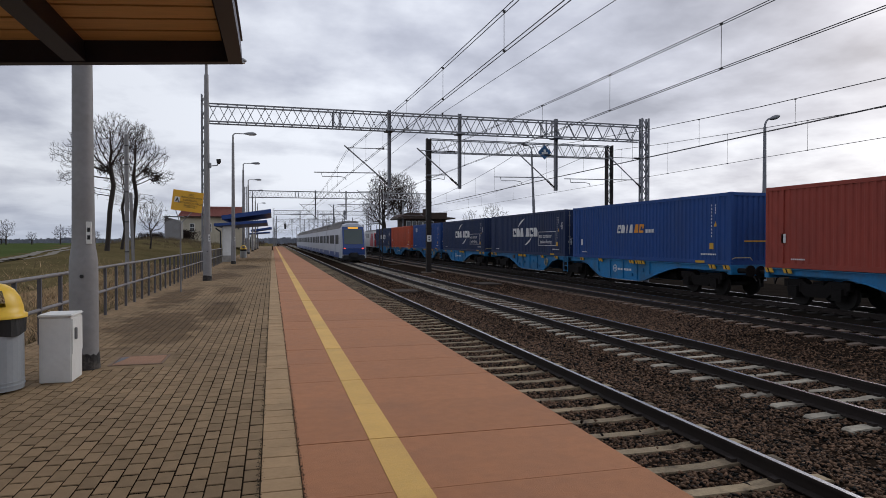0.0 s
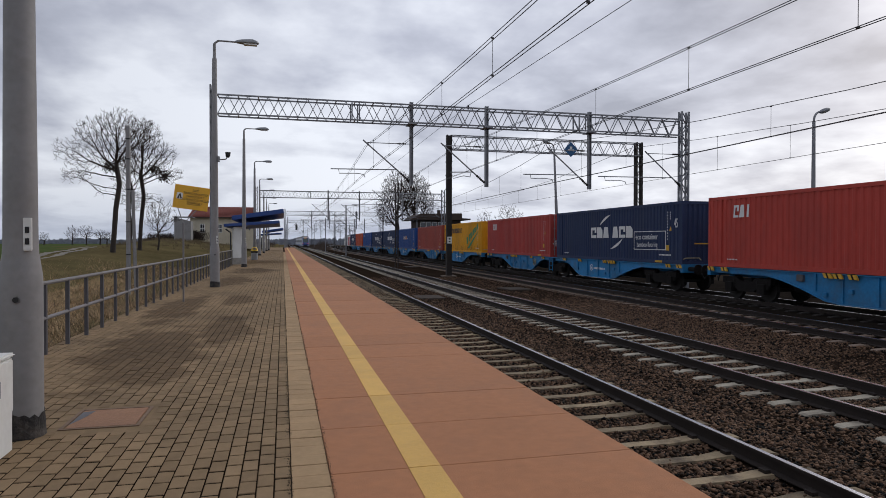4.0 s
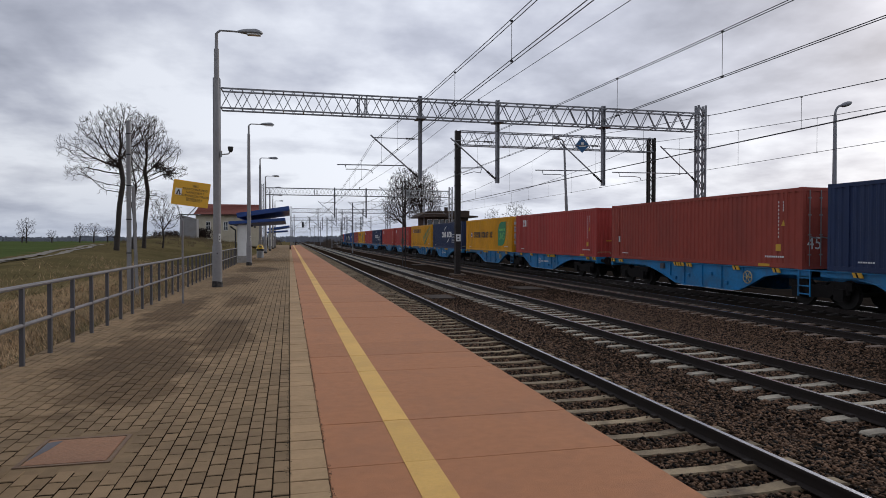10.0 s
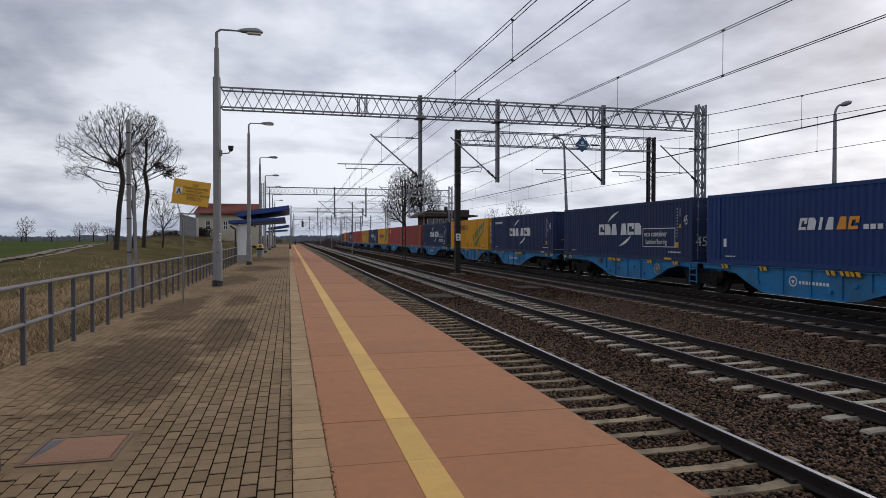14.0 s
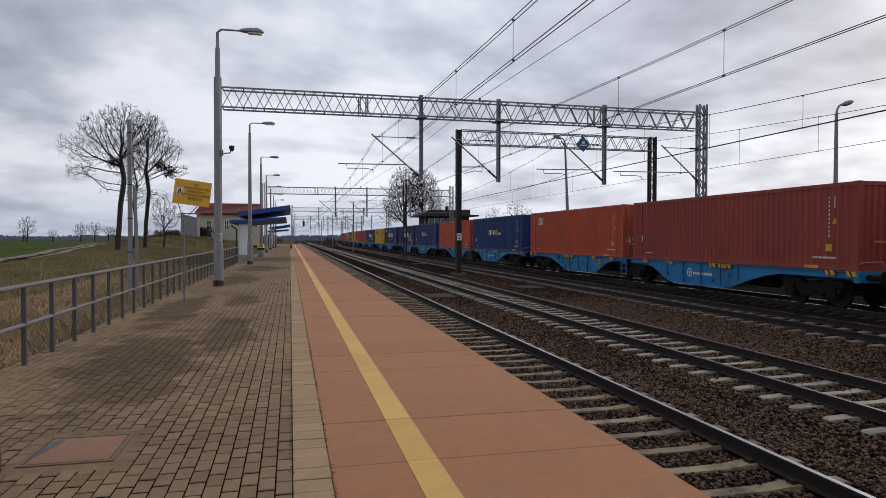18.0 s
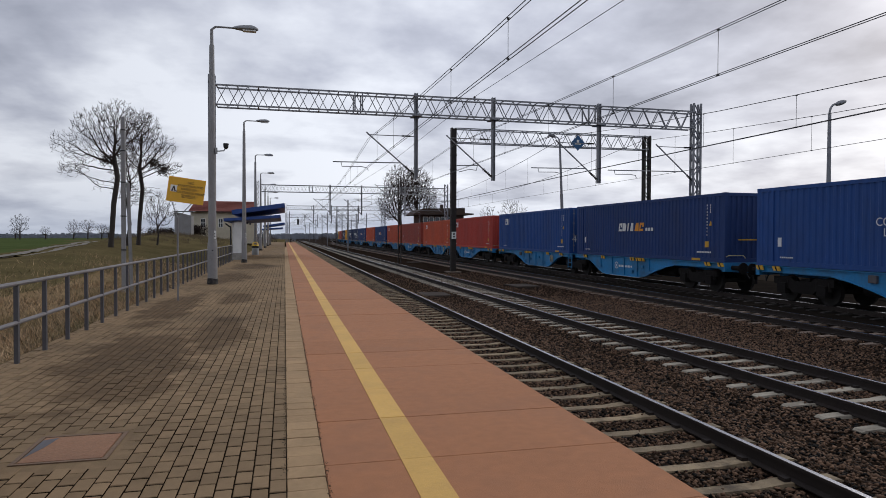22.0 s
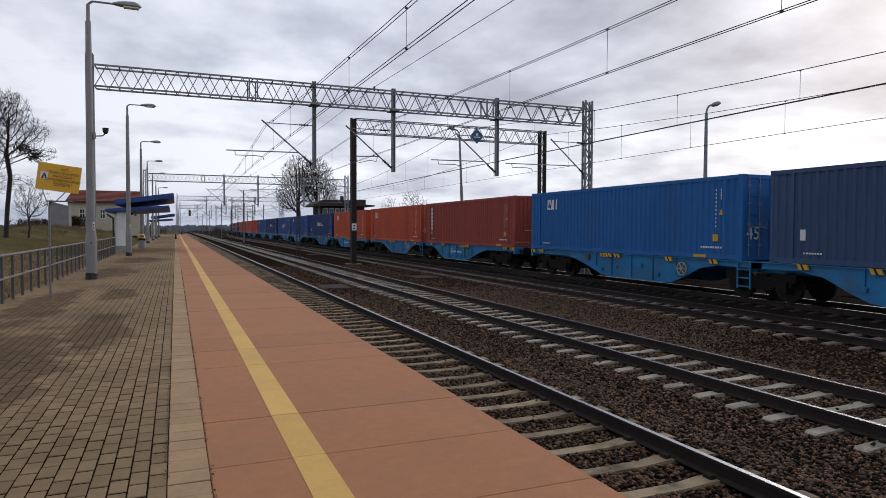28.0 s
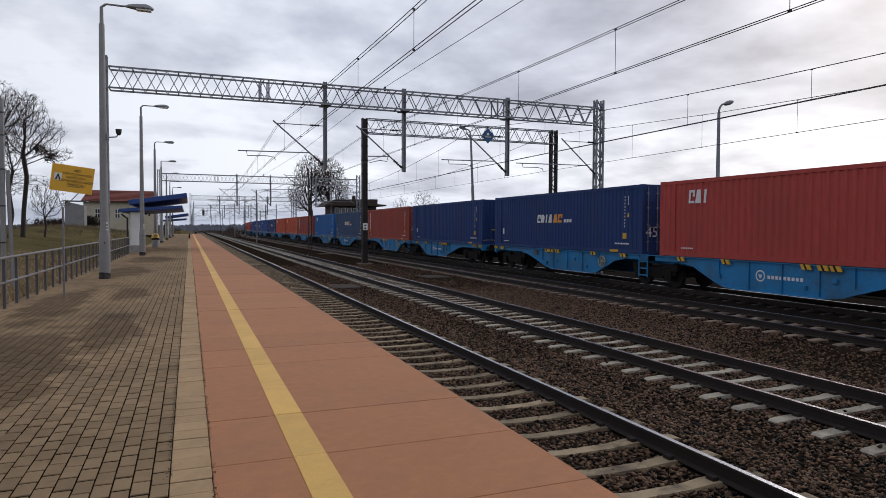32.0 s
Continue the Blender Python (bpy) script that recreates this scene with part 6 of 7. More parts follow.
def bare_tree(x, y, base, path, blobs, seed, label, trunk=0.3, tip=0.0095, count=2200, step=0.15, kill=0.21, twig=0.36, nests=()):
    """A leafless tree: a trunk that forks into limbs, limbs into twigs, each as thick as what it carries."""
    rng = random.Random(seed)
    t = thing("tree", label, "tree", "bare trees", at=pose(x, y, base - 0.08))
    nodes, parents = skeleton(path, blobs, count, step, kill, seed)
    n = len(nodes)
    tips = [0] * n
    child = [0] * n
    for k in range(n - 1, -1, -1):
        if child[k] == 0:
            tips[k] = 1
        if parents[k] >= 0:
            tips[parents[k]] += tips[k]
            child[parents[k]] += 1
    power = math.log(max(tips[0], 2)) / math.log(trunk / tip)
    rad = [tip * max(1, c) ** (1 / power) for c in tips]
    tb, cb = bmesh.new(), bmesh.new()
    for k in range(1, n):
        q = parents[k]
        thick = tips[k] > 0.45 * tips[0]
        flare = 1.0 + 0.35 * max(0.0, 1 - nodes[q][2] / 0.7)
        tube(tb if thick else cb, nodes[q], nodes[k], rad[k] * 1.02 if not thick else rad[q] * flare, rad[k], seg=9 if thick else 5 if rad[k] > 3 * tip else 3, caps=False)
        if child[k] == 0:
            out = Vector(nodes[k]) - Vector(nodes[q])
            out.normalize()
            for e in range(3):
                d = (out + Vector((rng.uniform(-1, 1), rng.uniform(-1, 1), rng.uniform(-0.2, 1.0))) * 0.75).normalized()
                a = Vector(nodes[k])
                m = a + d * twig * 0.5
                tube(cb, a, m, tip, tip * 0.85, seg=3, caps=False)
                tube(cb, m, m + (d + Vector((0, 0, 0.5))).normalized() * twig * 0.5, tip * 0.85, tip * 0.6, seg=3, caps=False)
    part("trunk", tb, M["bark"], t, smooth=True)
    part("crown", cb, M["twig"], t, "spreading bare branches and fine twigs")
    for cx, cz, size in nests:
        nb = bmesh.new()
        for i in range(260):
            a = Vector((rng.gauss(0, 1), rng.gauss(0, 1), rng.gauss(0, 0.8))) * size
            b = a + Vector((rng.uniform(-1, 1), rng.uniform(-1, 1), rng.uniform(-1, 1))) * size * 0.9
            bar(nb, Vector((cx, -0.3, cz)) + a, Vector((cx, -0.3, cz)) + b, 0.022)
        part("mistletoe", nb, M["twig"], t, "dark tangled clump in the branches")
    return t


bare_tree(-12.0, 54.0, land(-12, 54), [(0, 0, 0), (0.12, 0, 1.6), (0.22, 0, 3.2), (0.48, 0, 5.0), (0.30, 0, 6.2)],
          [(-2.8, 0, 7.3, 1.1, 1.3, 0.8), (-2.3, 0, 5.6, 1.1, 1.3, 0.6), (-1.9, 0, 6.4, 0.9, 1.2, 0.6), (-0.9, 0, 6.7, 0.8, 1.1, 0.6), (-1.3, 0, 8.3, 1.2, 1.5, 1.5), (0.3, 0, 9.0, 1.5, 1.8, 1.4), (1.7, 0, 8.6, 1.2, 1.6, 1.3), (0.2, 0, 7.4, 1.2, 1.5, 1.0), (-0.8, 0, 4.5, 0.6, 0.8, 0.4)], 11,
          "tall bare tree with a wide crown and a leaning trunk", trunk=0.175, nests=((-0.1, 6.3, 0.26),))
bare_tree(-11.0, 58.0, land(-11, 58), [(0, 0, 0), (0.10, 0, 2.0), (0.32, 0, 4.4), (0.10, 0, 6.0)],
          [(0.3, 0, 8.9, 1.5, 1.7, 1.4), (1.6, 0, 7.5, 1.2, 1.5, 1.0), (2.3, 0, 6.0, 0.9, 1.2, 0.5), (-0.8, 0, 6.9, 1.1, 1.3, 1.2), (0.6, 0, 7.0, 1.0, 1.3, 0.9), (1.0, 0, 4.1, 0.8, 0.9, 0.5)], 23,
          "tall bare tree with dark clumps in its crown", trunk=0.15, nests=((1.15, 6.4, 0.27), (1.9, 5.9, 0.24)))
bare_tree(-11.4, 56.0, land(-11.4, 56), [(0, 0, 0), (0.25, 0, 1.7), (0.05, 0, 3.4), (0.3, 0, 4.6)],
          [(0.1, 0, 6.0, 1.3, 1.4, 1.9), (0.4, 0, 3.9, 1.1, 1.2, 1.0)], 31, "slender bare tree beside the taller ones", trunk=0.11, count=1000)
bare_tree(-10.0, 60.0, land(-10, 60), [(0, 0, 0), (0.1, 0, 0.9), (0.0, 0, 1.7)], [(0.2, 0, 2.7, 1.3, 1.3, 1.3)], 37, "low bare sapling beside the tall trees", trunk=0.07, count=600)
bare_tree(19.9, 118.0, -1.0, [(0, 0, 0), (-0.2, 0, 2.5), (0.2, 0, 5.0)], [(0.3, 0, 11.6, 3.2, 3.6, 3.6), (-2.0, 0, 8.8, 2.0, 2.6, 2.6), (2.2, 0, 9.2, 1.6, 2.4, 2.6), (-1.6, 0, 6.4, 1.8, 2.0, 1.2)], 47,
          "big round bare tree behind the tracks", trunk=0.36, tip=0.016, count=3300, step=0.26, kill=0.28, twig=0.6)
bare_tree(24.0, 121.0, -1.0, [(0, 0, 0), (0.3, 0, 2.5), (-0.1, 0, 5.0)], [(-0.2, 0, 11.8, 3.0, 3.6, 3.4), (2.0, 0, 9.6, 1.8, 2.6, 2.8), (-1.8, 0, 9.0, 1.6, 2.4, 2.4), (1.6, 0, 6.6, 1.6, 2.0, 1.2)], 53,
          "big round bare tree behind the tracks", trunk=0.34, tip=0.016, count=3300, step=0.26, kill=0.28, twig=0.6)
bare_tree(36.5, 118.0, -1.0, [(0, 0, 0), (0.1, 0, 2.5), (0, 0, 4.2)], [(0, 0, 6.6, 1.5, 1.5, 1.9)], 61, "small bare tree behind the freight train", trunk=0.14, tip=0.017, count=160, step=0.3, kill=0.4, twig=0.5)
bare_tree(42.2, 120.0, -1.0, [(0, 0, 0), (-0.1, 0, 2.5), (0, 0, 4.5)], [(0, 0, 7.3, 2.9, 2.5, 2.4)], 67, "small bare tree behind the freight train", trunk=0.16, tip=0.017, count=260, step=0.3, kill=0.4, twig=0.6)
for far_x, far_y, far_h, far_seed in ((-119, 340, 12, 80), (-110, 345, 6, 81), (-96.5, 340, 9, 82), (-91, 342, 10, 83), (-87, 350, 8, 84), (-190, 420, 12, 85), (-84, 350, 7, 86), (-128, 360, 6, 87)):
    bare_tree(far_x, far_y, -0.8, [(0, 0, 0), (0, 0, far_h * 0.2), (0.1, 0, far_h * 0.35)], [(0, 0, far_h * 0.65, far_h * 0.36, far_h * 0.36, far_h * 0.34)], far_seed,
              "distant bare tree on the field's edge", trunk=0.30, tip=0.035, count=260, step=0.5, kill=0.6, twig=0.9)


def scrub(name, label, material, clumps, seed, blunt=0.1):
    """Clumps of thin bare stems, too fine to tell apart."""
    rng = random.Random(seed)
    v, f = [], []
    for cx, cy, base, w, h, count, thick in clumps:
        for i in range(count):
            a = Vector((cx + rng.gauss(0, w * 0.5), cy + rng.gauss(0, w * 0.3), base))
            top = h * rng.uniform(0.35, 1.0)
            b = a + Vector((rng.uniform(-0.5, 0.5) * top, rng.uniform(-0.3, 0.3) * top, top))
            k = len(v)
            w2 = thick * blunt
            v += [(a.x - thick, a.y, a.z), (a.x + thick, a.y, a.z), (a.x, a.y + thick, a.z), (b.x - w2, b.y, b.z), (b.x + w2, b.y, b.z), (b.x, b.y + w2, b.z)]
            f += [(k, k + 1, k + 4, k + 3), (k + 1, k + 2, k + 5, k + 4), (k + 2, k, k + 3, k + 5), (k + 3, k + 4, k + 5)]
    tagged(new(name, from_lists(name, v, f, material)), label, "scrub", kind="stuff")


def far_woods():
    rng = random.Random(5)
    clumps = []
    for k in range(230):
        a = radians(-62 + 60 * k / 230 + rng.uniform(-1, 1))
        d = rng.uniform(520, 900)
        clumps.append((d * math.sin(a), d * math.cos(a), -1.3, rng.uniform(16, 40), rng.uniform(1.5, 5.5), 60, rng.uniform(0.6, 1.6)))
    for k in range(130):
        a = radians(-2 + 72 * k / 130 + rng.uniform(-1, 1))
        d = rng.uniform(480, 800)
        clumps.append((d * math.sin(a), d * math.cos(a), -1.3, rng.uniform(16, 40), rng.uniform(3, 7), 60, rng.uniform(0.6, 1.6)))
    # the haze of distance is put into the hedges' blue-grey colour
    scrub("far_hedges", "line of distant bare hedges and woods in a hazed blue-grey", mat("far_hedge_hazed", (0.19, 0.205, 0.24), 0.95, var=0.3, scale=0.1), clumps, 6, 0.75)
    # brown weeds and bushes along the tracks beyond the station
    clumps = []
    for k in range(260):
        y = rng.uniform(190, 470)
        x = rng.choice((rng.uniform(11.5, 12.5), rng.uniform(13.0, max(13.5, 15.5 + bend(14, y) - 4)), rng.uniform(25, 50) + bend(14, y), rng.uniform(-26, -4.5)))
        clumps.append((x, y, -1.05, rng.uniform(1.0, 3.0), rng.uniform(0.5, 1.2) if 0 < x < 20 else rng.uniform(1.2, 4.0), 26, rng.uniform(0.04, 0.10)))
    scrub("trackside_scrub", "brown leafless weeds and bushes beside the line", mat("dry_scrub", (0.085, 0.062, 0.048), 0.95, var=0.35, scale=0.3), clumps, 9)
    clumps = [(rng.uniform(-18, -6), rng.uniform(62, 95), 0.0, 0.5, 0.45, 20, 0.015) for k in range(170)]
    clumps = [(x, y, land(x, y) - 0.05, w, h, c, e) for x, y, z, w, h, c, e in clumps]
    scrub("bank_weeds", "dry weeds on the grassy bank", mat("dry_weeds", (0.17, 0.13, 0.075), 0.95, var=0.35, scale=0.3), clumps, 10)


far_woods()


def hedge(x, y, w, h, seed):
    rng = random.Random(seed)
    t = thing("bush", "dark leafless bush on the bank", "bush", "bushes", at=pose(x, y, land(x, y)))
    bm = bmesh.new()
    for i in range(420):
        p = Vector((rng.gauss(0, w * 0.4), rng.gauss(0, w * 0.3), 0))
        q = p + Vector((rng.uniform(-0.5, 0.5), rng.uniform(-0.5, 0.5), h * rng.uniform(0.4, 1.0)))
        bar(bm, p, q, 0.03)
        for j in range(2):
            bar(bm, q, q + Vector((rng.uniform(-0.5, 0.5), rng.uniform(-0.5, 0.5), rng.uniform(-0.1, 0.4))), 0.02)
    tagged(part("crown", bm, M["twig"], t), kind="stuff")


hedge(-15.6, 96, 3.2, 1.5, 3)
hedge(-12.2, 97, 2.0, 1.2, 4)


def dry_tufts():
    # blades of dry grass on the verge behind the railing
    rng = np.random.default_rng(3)
    n = 34000
    x = -3.5 - np.abs(rng.normal(0, 1, n)) * 3.2
    y = rng.uniform(6, 48, n)
    h = rng.uniform(0.08, 0.30, n) * (1 + 0.5 * np.sin(x * 1.7) * np.sin(y * 0.9))
    z = np.array([land(float(a), float(b)) for a, b in zip(x, y)])
    ang = rng.uniform(0, 2 * np.pi, n)
    lean = rng.normal(0, 0.75, (n, 2))
    w = 0.012
    base = np.stack([x, y, z - 0.02], 1)
    side = np.stack([np.cos(ang) * w, np.sin(ang) * w, 0 * ang], 1)
    tip = base + np.stack([lean[:, 0] * h, lean[:, 1] * h, h], 1)
    v = np.stack([base - side, base + side, tip], 1).reshape(-1, 3)
    me = bpy.data.meshes.new("dry_grass")
    me.from_pydata(v.tolist(), [], np.arange(3 * n).reshape(-1, 3).tolist())
    me.materials.append(mat("grass_blade", (0.32, 0.22, 0.125), 0.9, var=0.25, scale=0.6, island=0.7, dirt=(0.10, 0.105, 0.035), dirt_amount=0.8, dirt_scale=0.3))
    tagged(new("dry_grass", me), "dry yellow and green grass on the verge", "grass", kind="stuff")
    n = 9000
    x = -3.42 - np.abs(rng.normal(0, 0.35, n))
    y = rng.uniform(5, 40, n)
    h = rng.uniform(0.04, 0.12, n)
    z = np.array([land(float(a), float(b)) for a, b in zip(x, y)])
    ang = rng.uniform(0, 2 * np.pi, n)
    lean = rng.normal(0, 0.5, (n, 2))
    base = np.stack([x, y, z - 0.01], 1)
    side = np.stack([np.cos(ang) * 0.010, np.sin(ang) * 0.010, 0 * ang], 1)
    tip = base + np.stack([lean[:, 0] * h, lean[:, 1] * h, h], 1)
    v = np.stack([base - side, base + side, tip], 1).reshape(-1, 3)
    me = bpy.data.meshes.new("green_grass")
    me.from_pydata(v.tolist(), [], np.arange(3 * n).reshape(-1, 3).tolist())
    me.materials.append(mat("green_blade", (0.085, 0.095, 0.032), 0.9, var=0.3, scale=0.8, island=0.6))
    tagged(new("green_grass", me), "short green grass along the platform's back edge", "grass", kind="stuff")


dry_tufts()


def dirt_road():
    # two pale wheel ruts that run along the field's edge
    sand = mat("rut_sand", (0.165, 0.143, 0.113), 0.9, var=0.25, scale=0.8, dirt=(0.10, 0.09, 0.06), dirt_amount=0.7, dirt_scale=0.4)
    for off, wide in ((-0.95, 0.55), (0.95, 0.5)):
        v = []
        for i in range(100):
            y = 12 + 1.9 * i
            x = road_x(y) + off + 0.35 * math.sin(0.11 * y)
            w = wide * (1 + 0.35 * noise.noise((y * 0.3, off, 0)))
            for e in (-w, w):
                v.append((x + e, y, land(x + e, y) + 0.07))
        f = [(2 * i, 2 * i + 1, 2 * i + 3, 2 * i + 2) for i in range(99)]
        tagged(new("road", from_lists("road", v, f, sand)), "pale sandy wheel rut of a field track", "track", kind="structure")


dirt_road()

# ---- passenger train and locomotive ----
M["emu_grey"] = mat("train_silver_paint", (0.47, 0.49, 0.54), 0.55, 0.1, var=0.06)
M["emu_blue"] = mat("train_blue_paint", (0.02, 0.06, 0.22), 0.4, var=0.06)
M["emu_glass"] = mat("train_window", (0.02, 0.025, 0.03), 0.55, var=0.05, spec=0.2)
M["loco_white"] = mat("loco_white_paint", (0.55, 0.55, 0.55), 0.45, var=0.08, dirt=(0.3, 0.28, 0.26), dirt_amount=0.4)
M["loco_red"] = mat("loco_red_paint", (0.45, 0.05, 0.06), 0.45, var=0.08)
M["emu_front"] = mat("train_windscreen", (0.055, 0.08, 0.08), 0.15, var=0.05, spec=0.5)
M["tail_red"] = glow("tail_light_red", (1.0, 0.05, 0.03), 2.0)
M["amber"] = glow("destination_amber", (0.9, 0.42, 0.05), 0.7)


def passenger_train():
    e = thing("passenger_train", "silver and blue electric passenger train with red tail lights", "train")
    R = RAIL_TOP
    # body outline across, shared by the cars
    def shell(bm, y0, y1):
        prof = [(-1.42, R + 0.35), (-1.43, R + 1.2), (-1.43, R + 2.6), (-1.30, R + 3.5), (-1.05, R + 3.95), (-0.6, R + 4.12), (0.6, R + 4.12), (1.05, R + 3.95), (1.30, R + 3.5), (1.43, R + 2.6), (1.43, R + 1.2), (1.42, R + 0.35)]
        prism(bm, prof, "y", y0, y1)
    for c in range(7):
        y0 = 1.6 + c * 17.6
        bm = bmesh.new()
        shell(bm, y0, y0 + 17.0)
        car = part("car_body", bm, M["emu_grey"], e)
        for sx in (-1, 1):
            part("roof_edge", box_bm(*sorted((sx * 1.06, sx * 1.30)), y0 + 0.3, y0 + 16.7, R + 3.55, R + 3.98), M["pole"], car, "grey roof edge")
            part("window_band", box_bm(*sorted((sx * 1.432, sx * 1.44)), y0 + 0.5, y0 + 16.5, R + 1.85, R + 2.85), M["emu_glass"], car, "dark window band")
            part("skirt_stripe", box_bm(*sorted((sx * 1.425, sx * 1.438)), y0, y0 + 17.0, R + 0.35, R + 0.95), M["emu_blue"], car, "blue lower stripe")
            for d in (4.0, 11.4):
                part("car_door", box_bm(*sorted((sx * 1.436, sx * 1.455)), y0 + d, y0 + d + 1.3, R + 0.6, R + 2.85), M["emu_grey"], car, "sliding door")
        part("roof_unit", bevel_box(-0.95, 0.95, y0 + 2.0, y0 + 15.0, R + 4.10, R + 4.38, 0.08), M["pole"], car, "grey roof equipment")
        for by in (y0 + 1.5, y0 + 15.5):
            bm = bmesh.new()
            quad_box(bm, -1.2, 1.2, by - 1.5, by + 1.5, R + 0.15, R + 0.5)
            for q in (-1.0, 1.0):
                for sx in (-1, 1):
                    tube(bm, (sx * 0.69, by + q, R + 0.42), (sx * 0.82, by + q, R + 0.42), 0.42, seg=16)
            part("bogie", bm, M["bogie"], e)
        if c < 6:
            part("gangway", box_bm(-1.2, 1.2, y0 + 17.0, y0 + 17.6, R + 0.6, R + 3.7), M["black"], e)
    # sloping nose with windscreen
    bm = bmesh.new()
    lo = [(-1.42, R + 0.35), (-1.43, R + 1.2), (-1.43, R + 2.6), (-1.30, R + 3.5), (-1.05, R + 3.95), (-0.6, R + 4.12), (0.6, R + 4.12), (1.05, R + 3.95), (1.30, R + 3.5), (1.43, R + 2.6), (1.43, R + 1.2), (1.42, R + 0.35)]
    a = [bm.verts.new((x, 1.6, z)) for x, z in lo]
    b = [bm.verts.new((x * 0.93, 0.25 + max(0, (z - R - 1.4)) * 0.38, R + 0.35 + (z - R - 0.35) * 0.97)) for x, z in lo]
    k = len(lo)
    mid = [bm.verts.new((x * 0.985, 0.75 + max(0, (z - R - 1.4)) * 0.27, R + 0.35 + (z - R - 0.35) * 0.995)) for x, z in lo]
    for p, q in ((a, mid), (mid, b)):
        for i in range(k):
            bm.faces.new((p[i], p[(i + 1) % k], q[(i + 1) % k], q[i]))
    bm.faces.new(b)
    part("nose", bm, M["emu_grey"], e)
    def face(name, x0, x1, z0, z1, m, label, out=0.02):
        bm = bmesh.new()
        v = []
        for x, z in ((x0, z0), (x1, z0), (x1, z1), (x0, z1)):
            v.append(bm.verts.new((x, 0.25 + max(0, (z - R - 1.4)) * 0.38 - out, z)))
        bm.faces.new(v)
        r = bmesh.ops.extrude_face_region(bm, geom=list(bm.faces))
        bmesh.ops.translate(bm, verts=[g for g in r["geom"] if isinstance(g, bmesh.types.BMVert)], vec=(0, 0.015, 0))
        return part(name, bm, m, e, label)
    face("front_panel", -1.15, 1.15, R + 1.41, R + 3.72, M["emu_blue"], "blue end panel", 0.04)
    face("bumper_panel", -1.18, 1.18, R + 0.72, R + 1.39, M["emu_blue"], "blue lower end panel", 0.04)
    face("windscreen", -0.98, 0.98, R + 1.85, R + 3.42, M["emu_front"], "dark windscreen", 0.07)
    face("destination_display", -0.55, 0.55, R + 3.50, R + 3.66, M["amber"], "glowing amber display", 0.08)
    for sx in (-1, 1):
        face("tail_light", sx * 0.95 - 0.10, sx * 0.95 + 0.10, R + 1.33, R + 1.43, M["tail_red"], "glowing red tail light", 0.09)
    part("coupler_cover", bevel_box(-0.5, 0.5, -0.15, 1.2, R + 0.35, R + 0.95, 0.12), M["black"], e)
    part("obstacle_deflector", bevel_box(-1.2, 1.2, 0.1, 1.4, R + 0.12, R + 0.66, 0.10), M["black"], e)
    part("roof_unit", bevel_box(-0.7, 0.7, 3.0, 9.0, R + 4.12, R + 4.4, 0.08), M["pole"], e)
    return e


EMU = passenger_train()


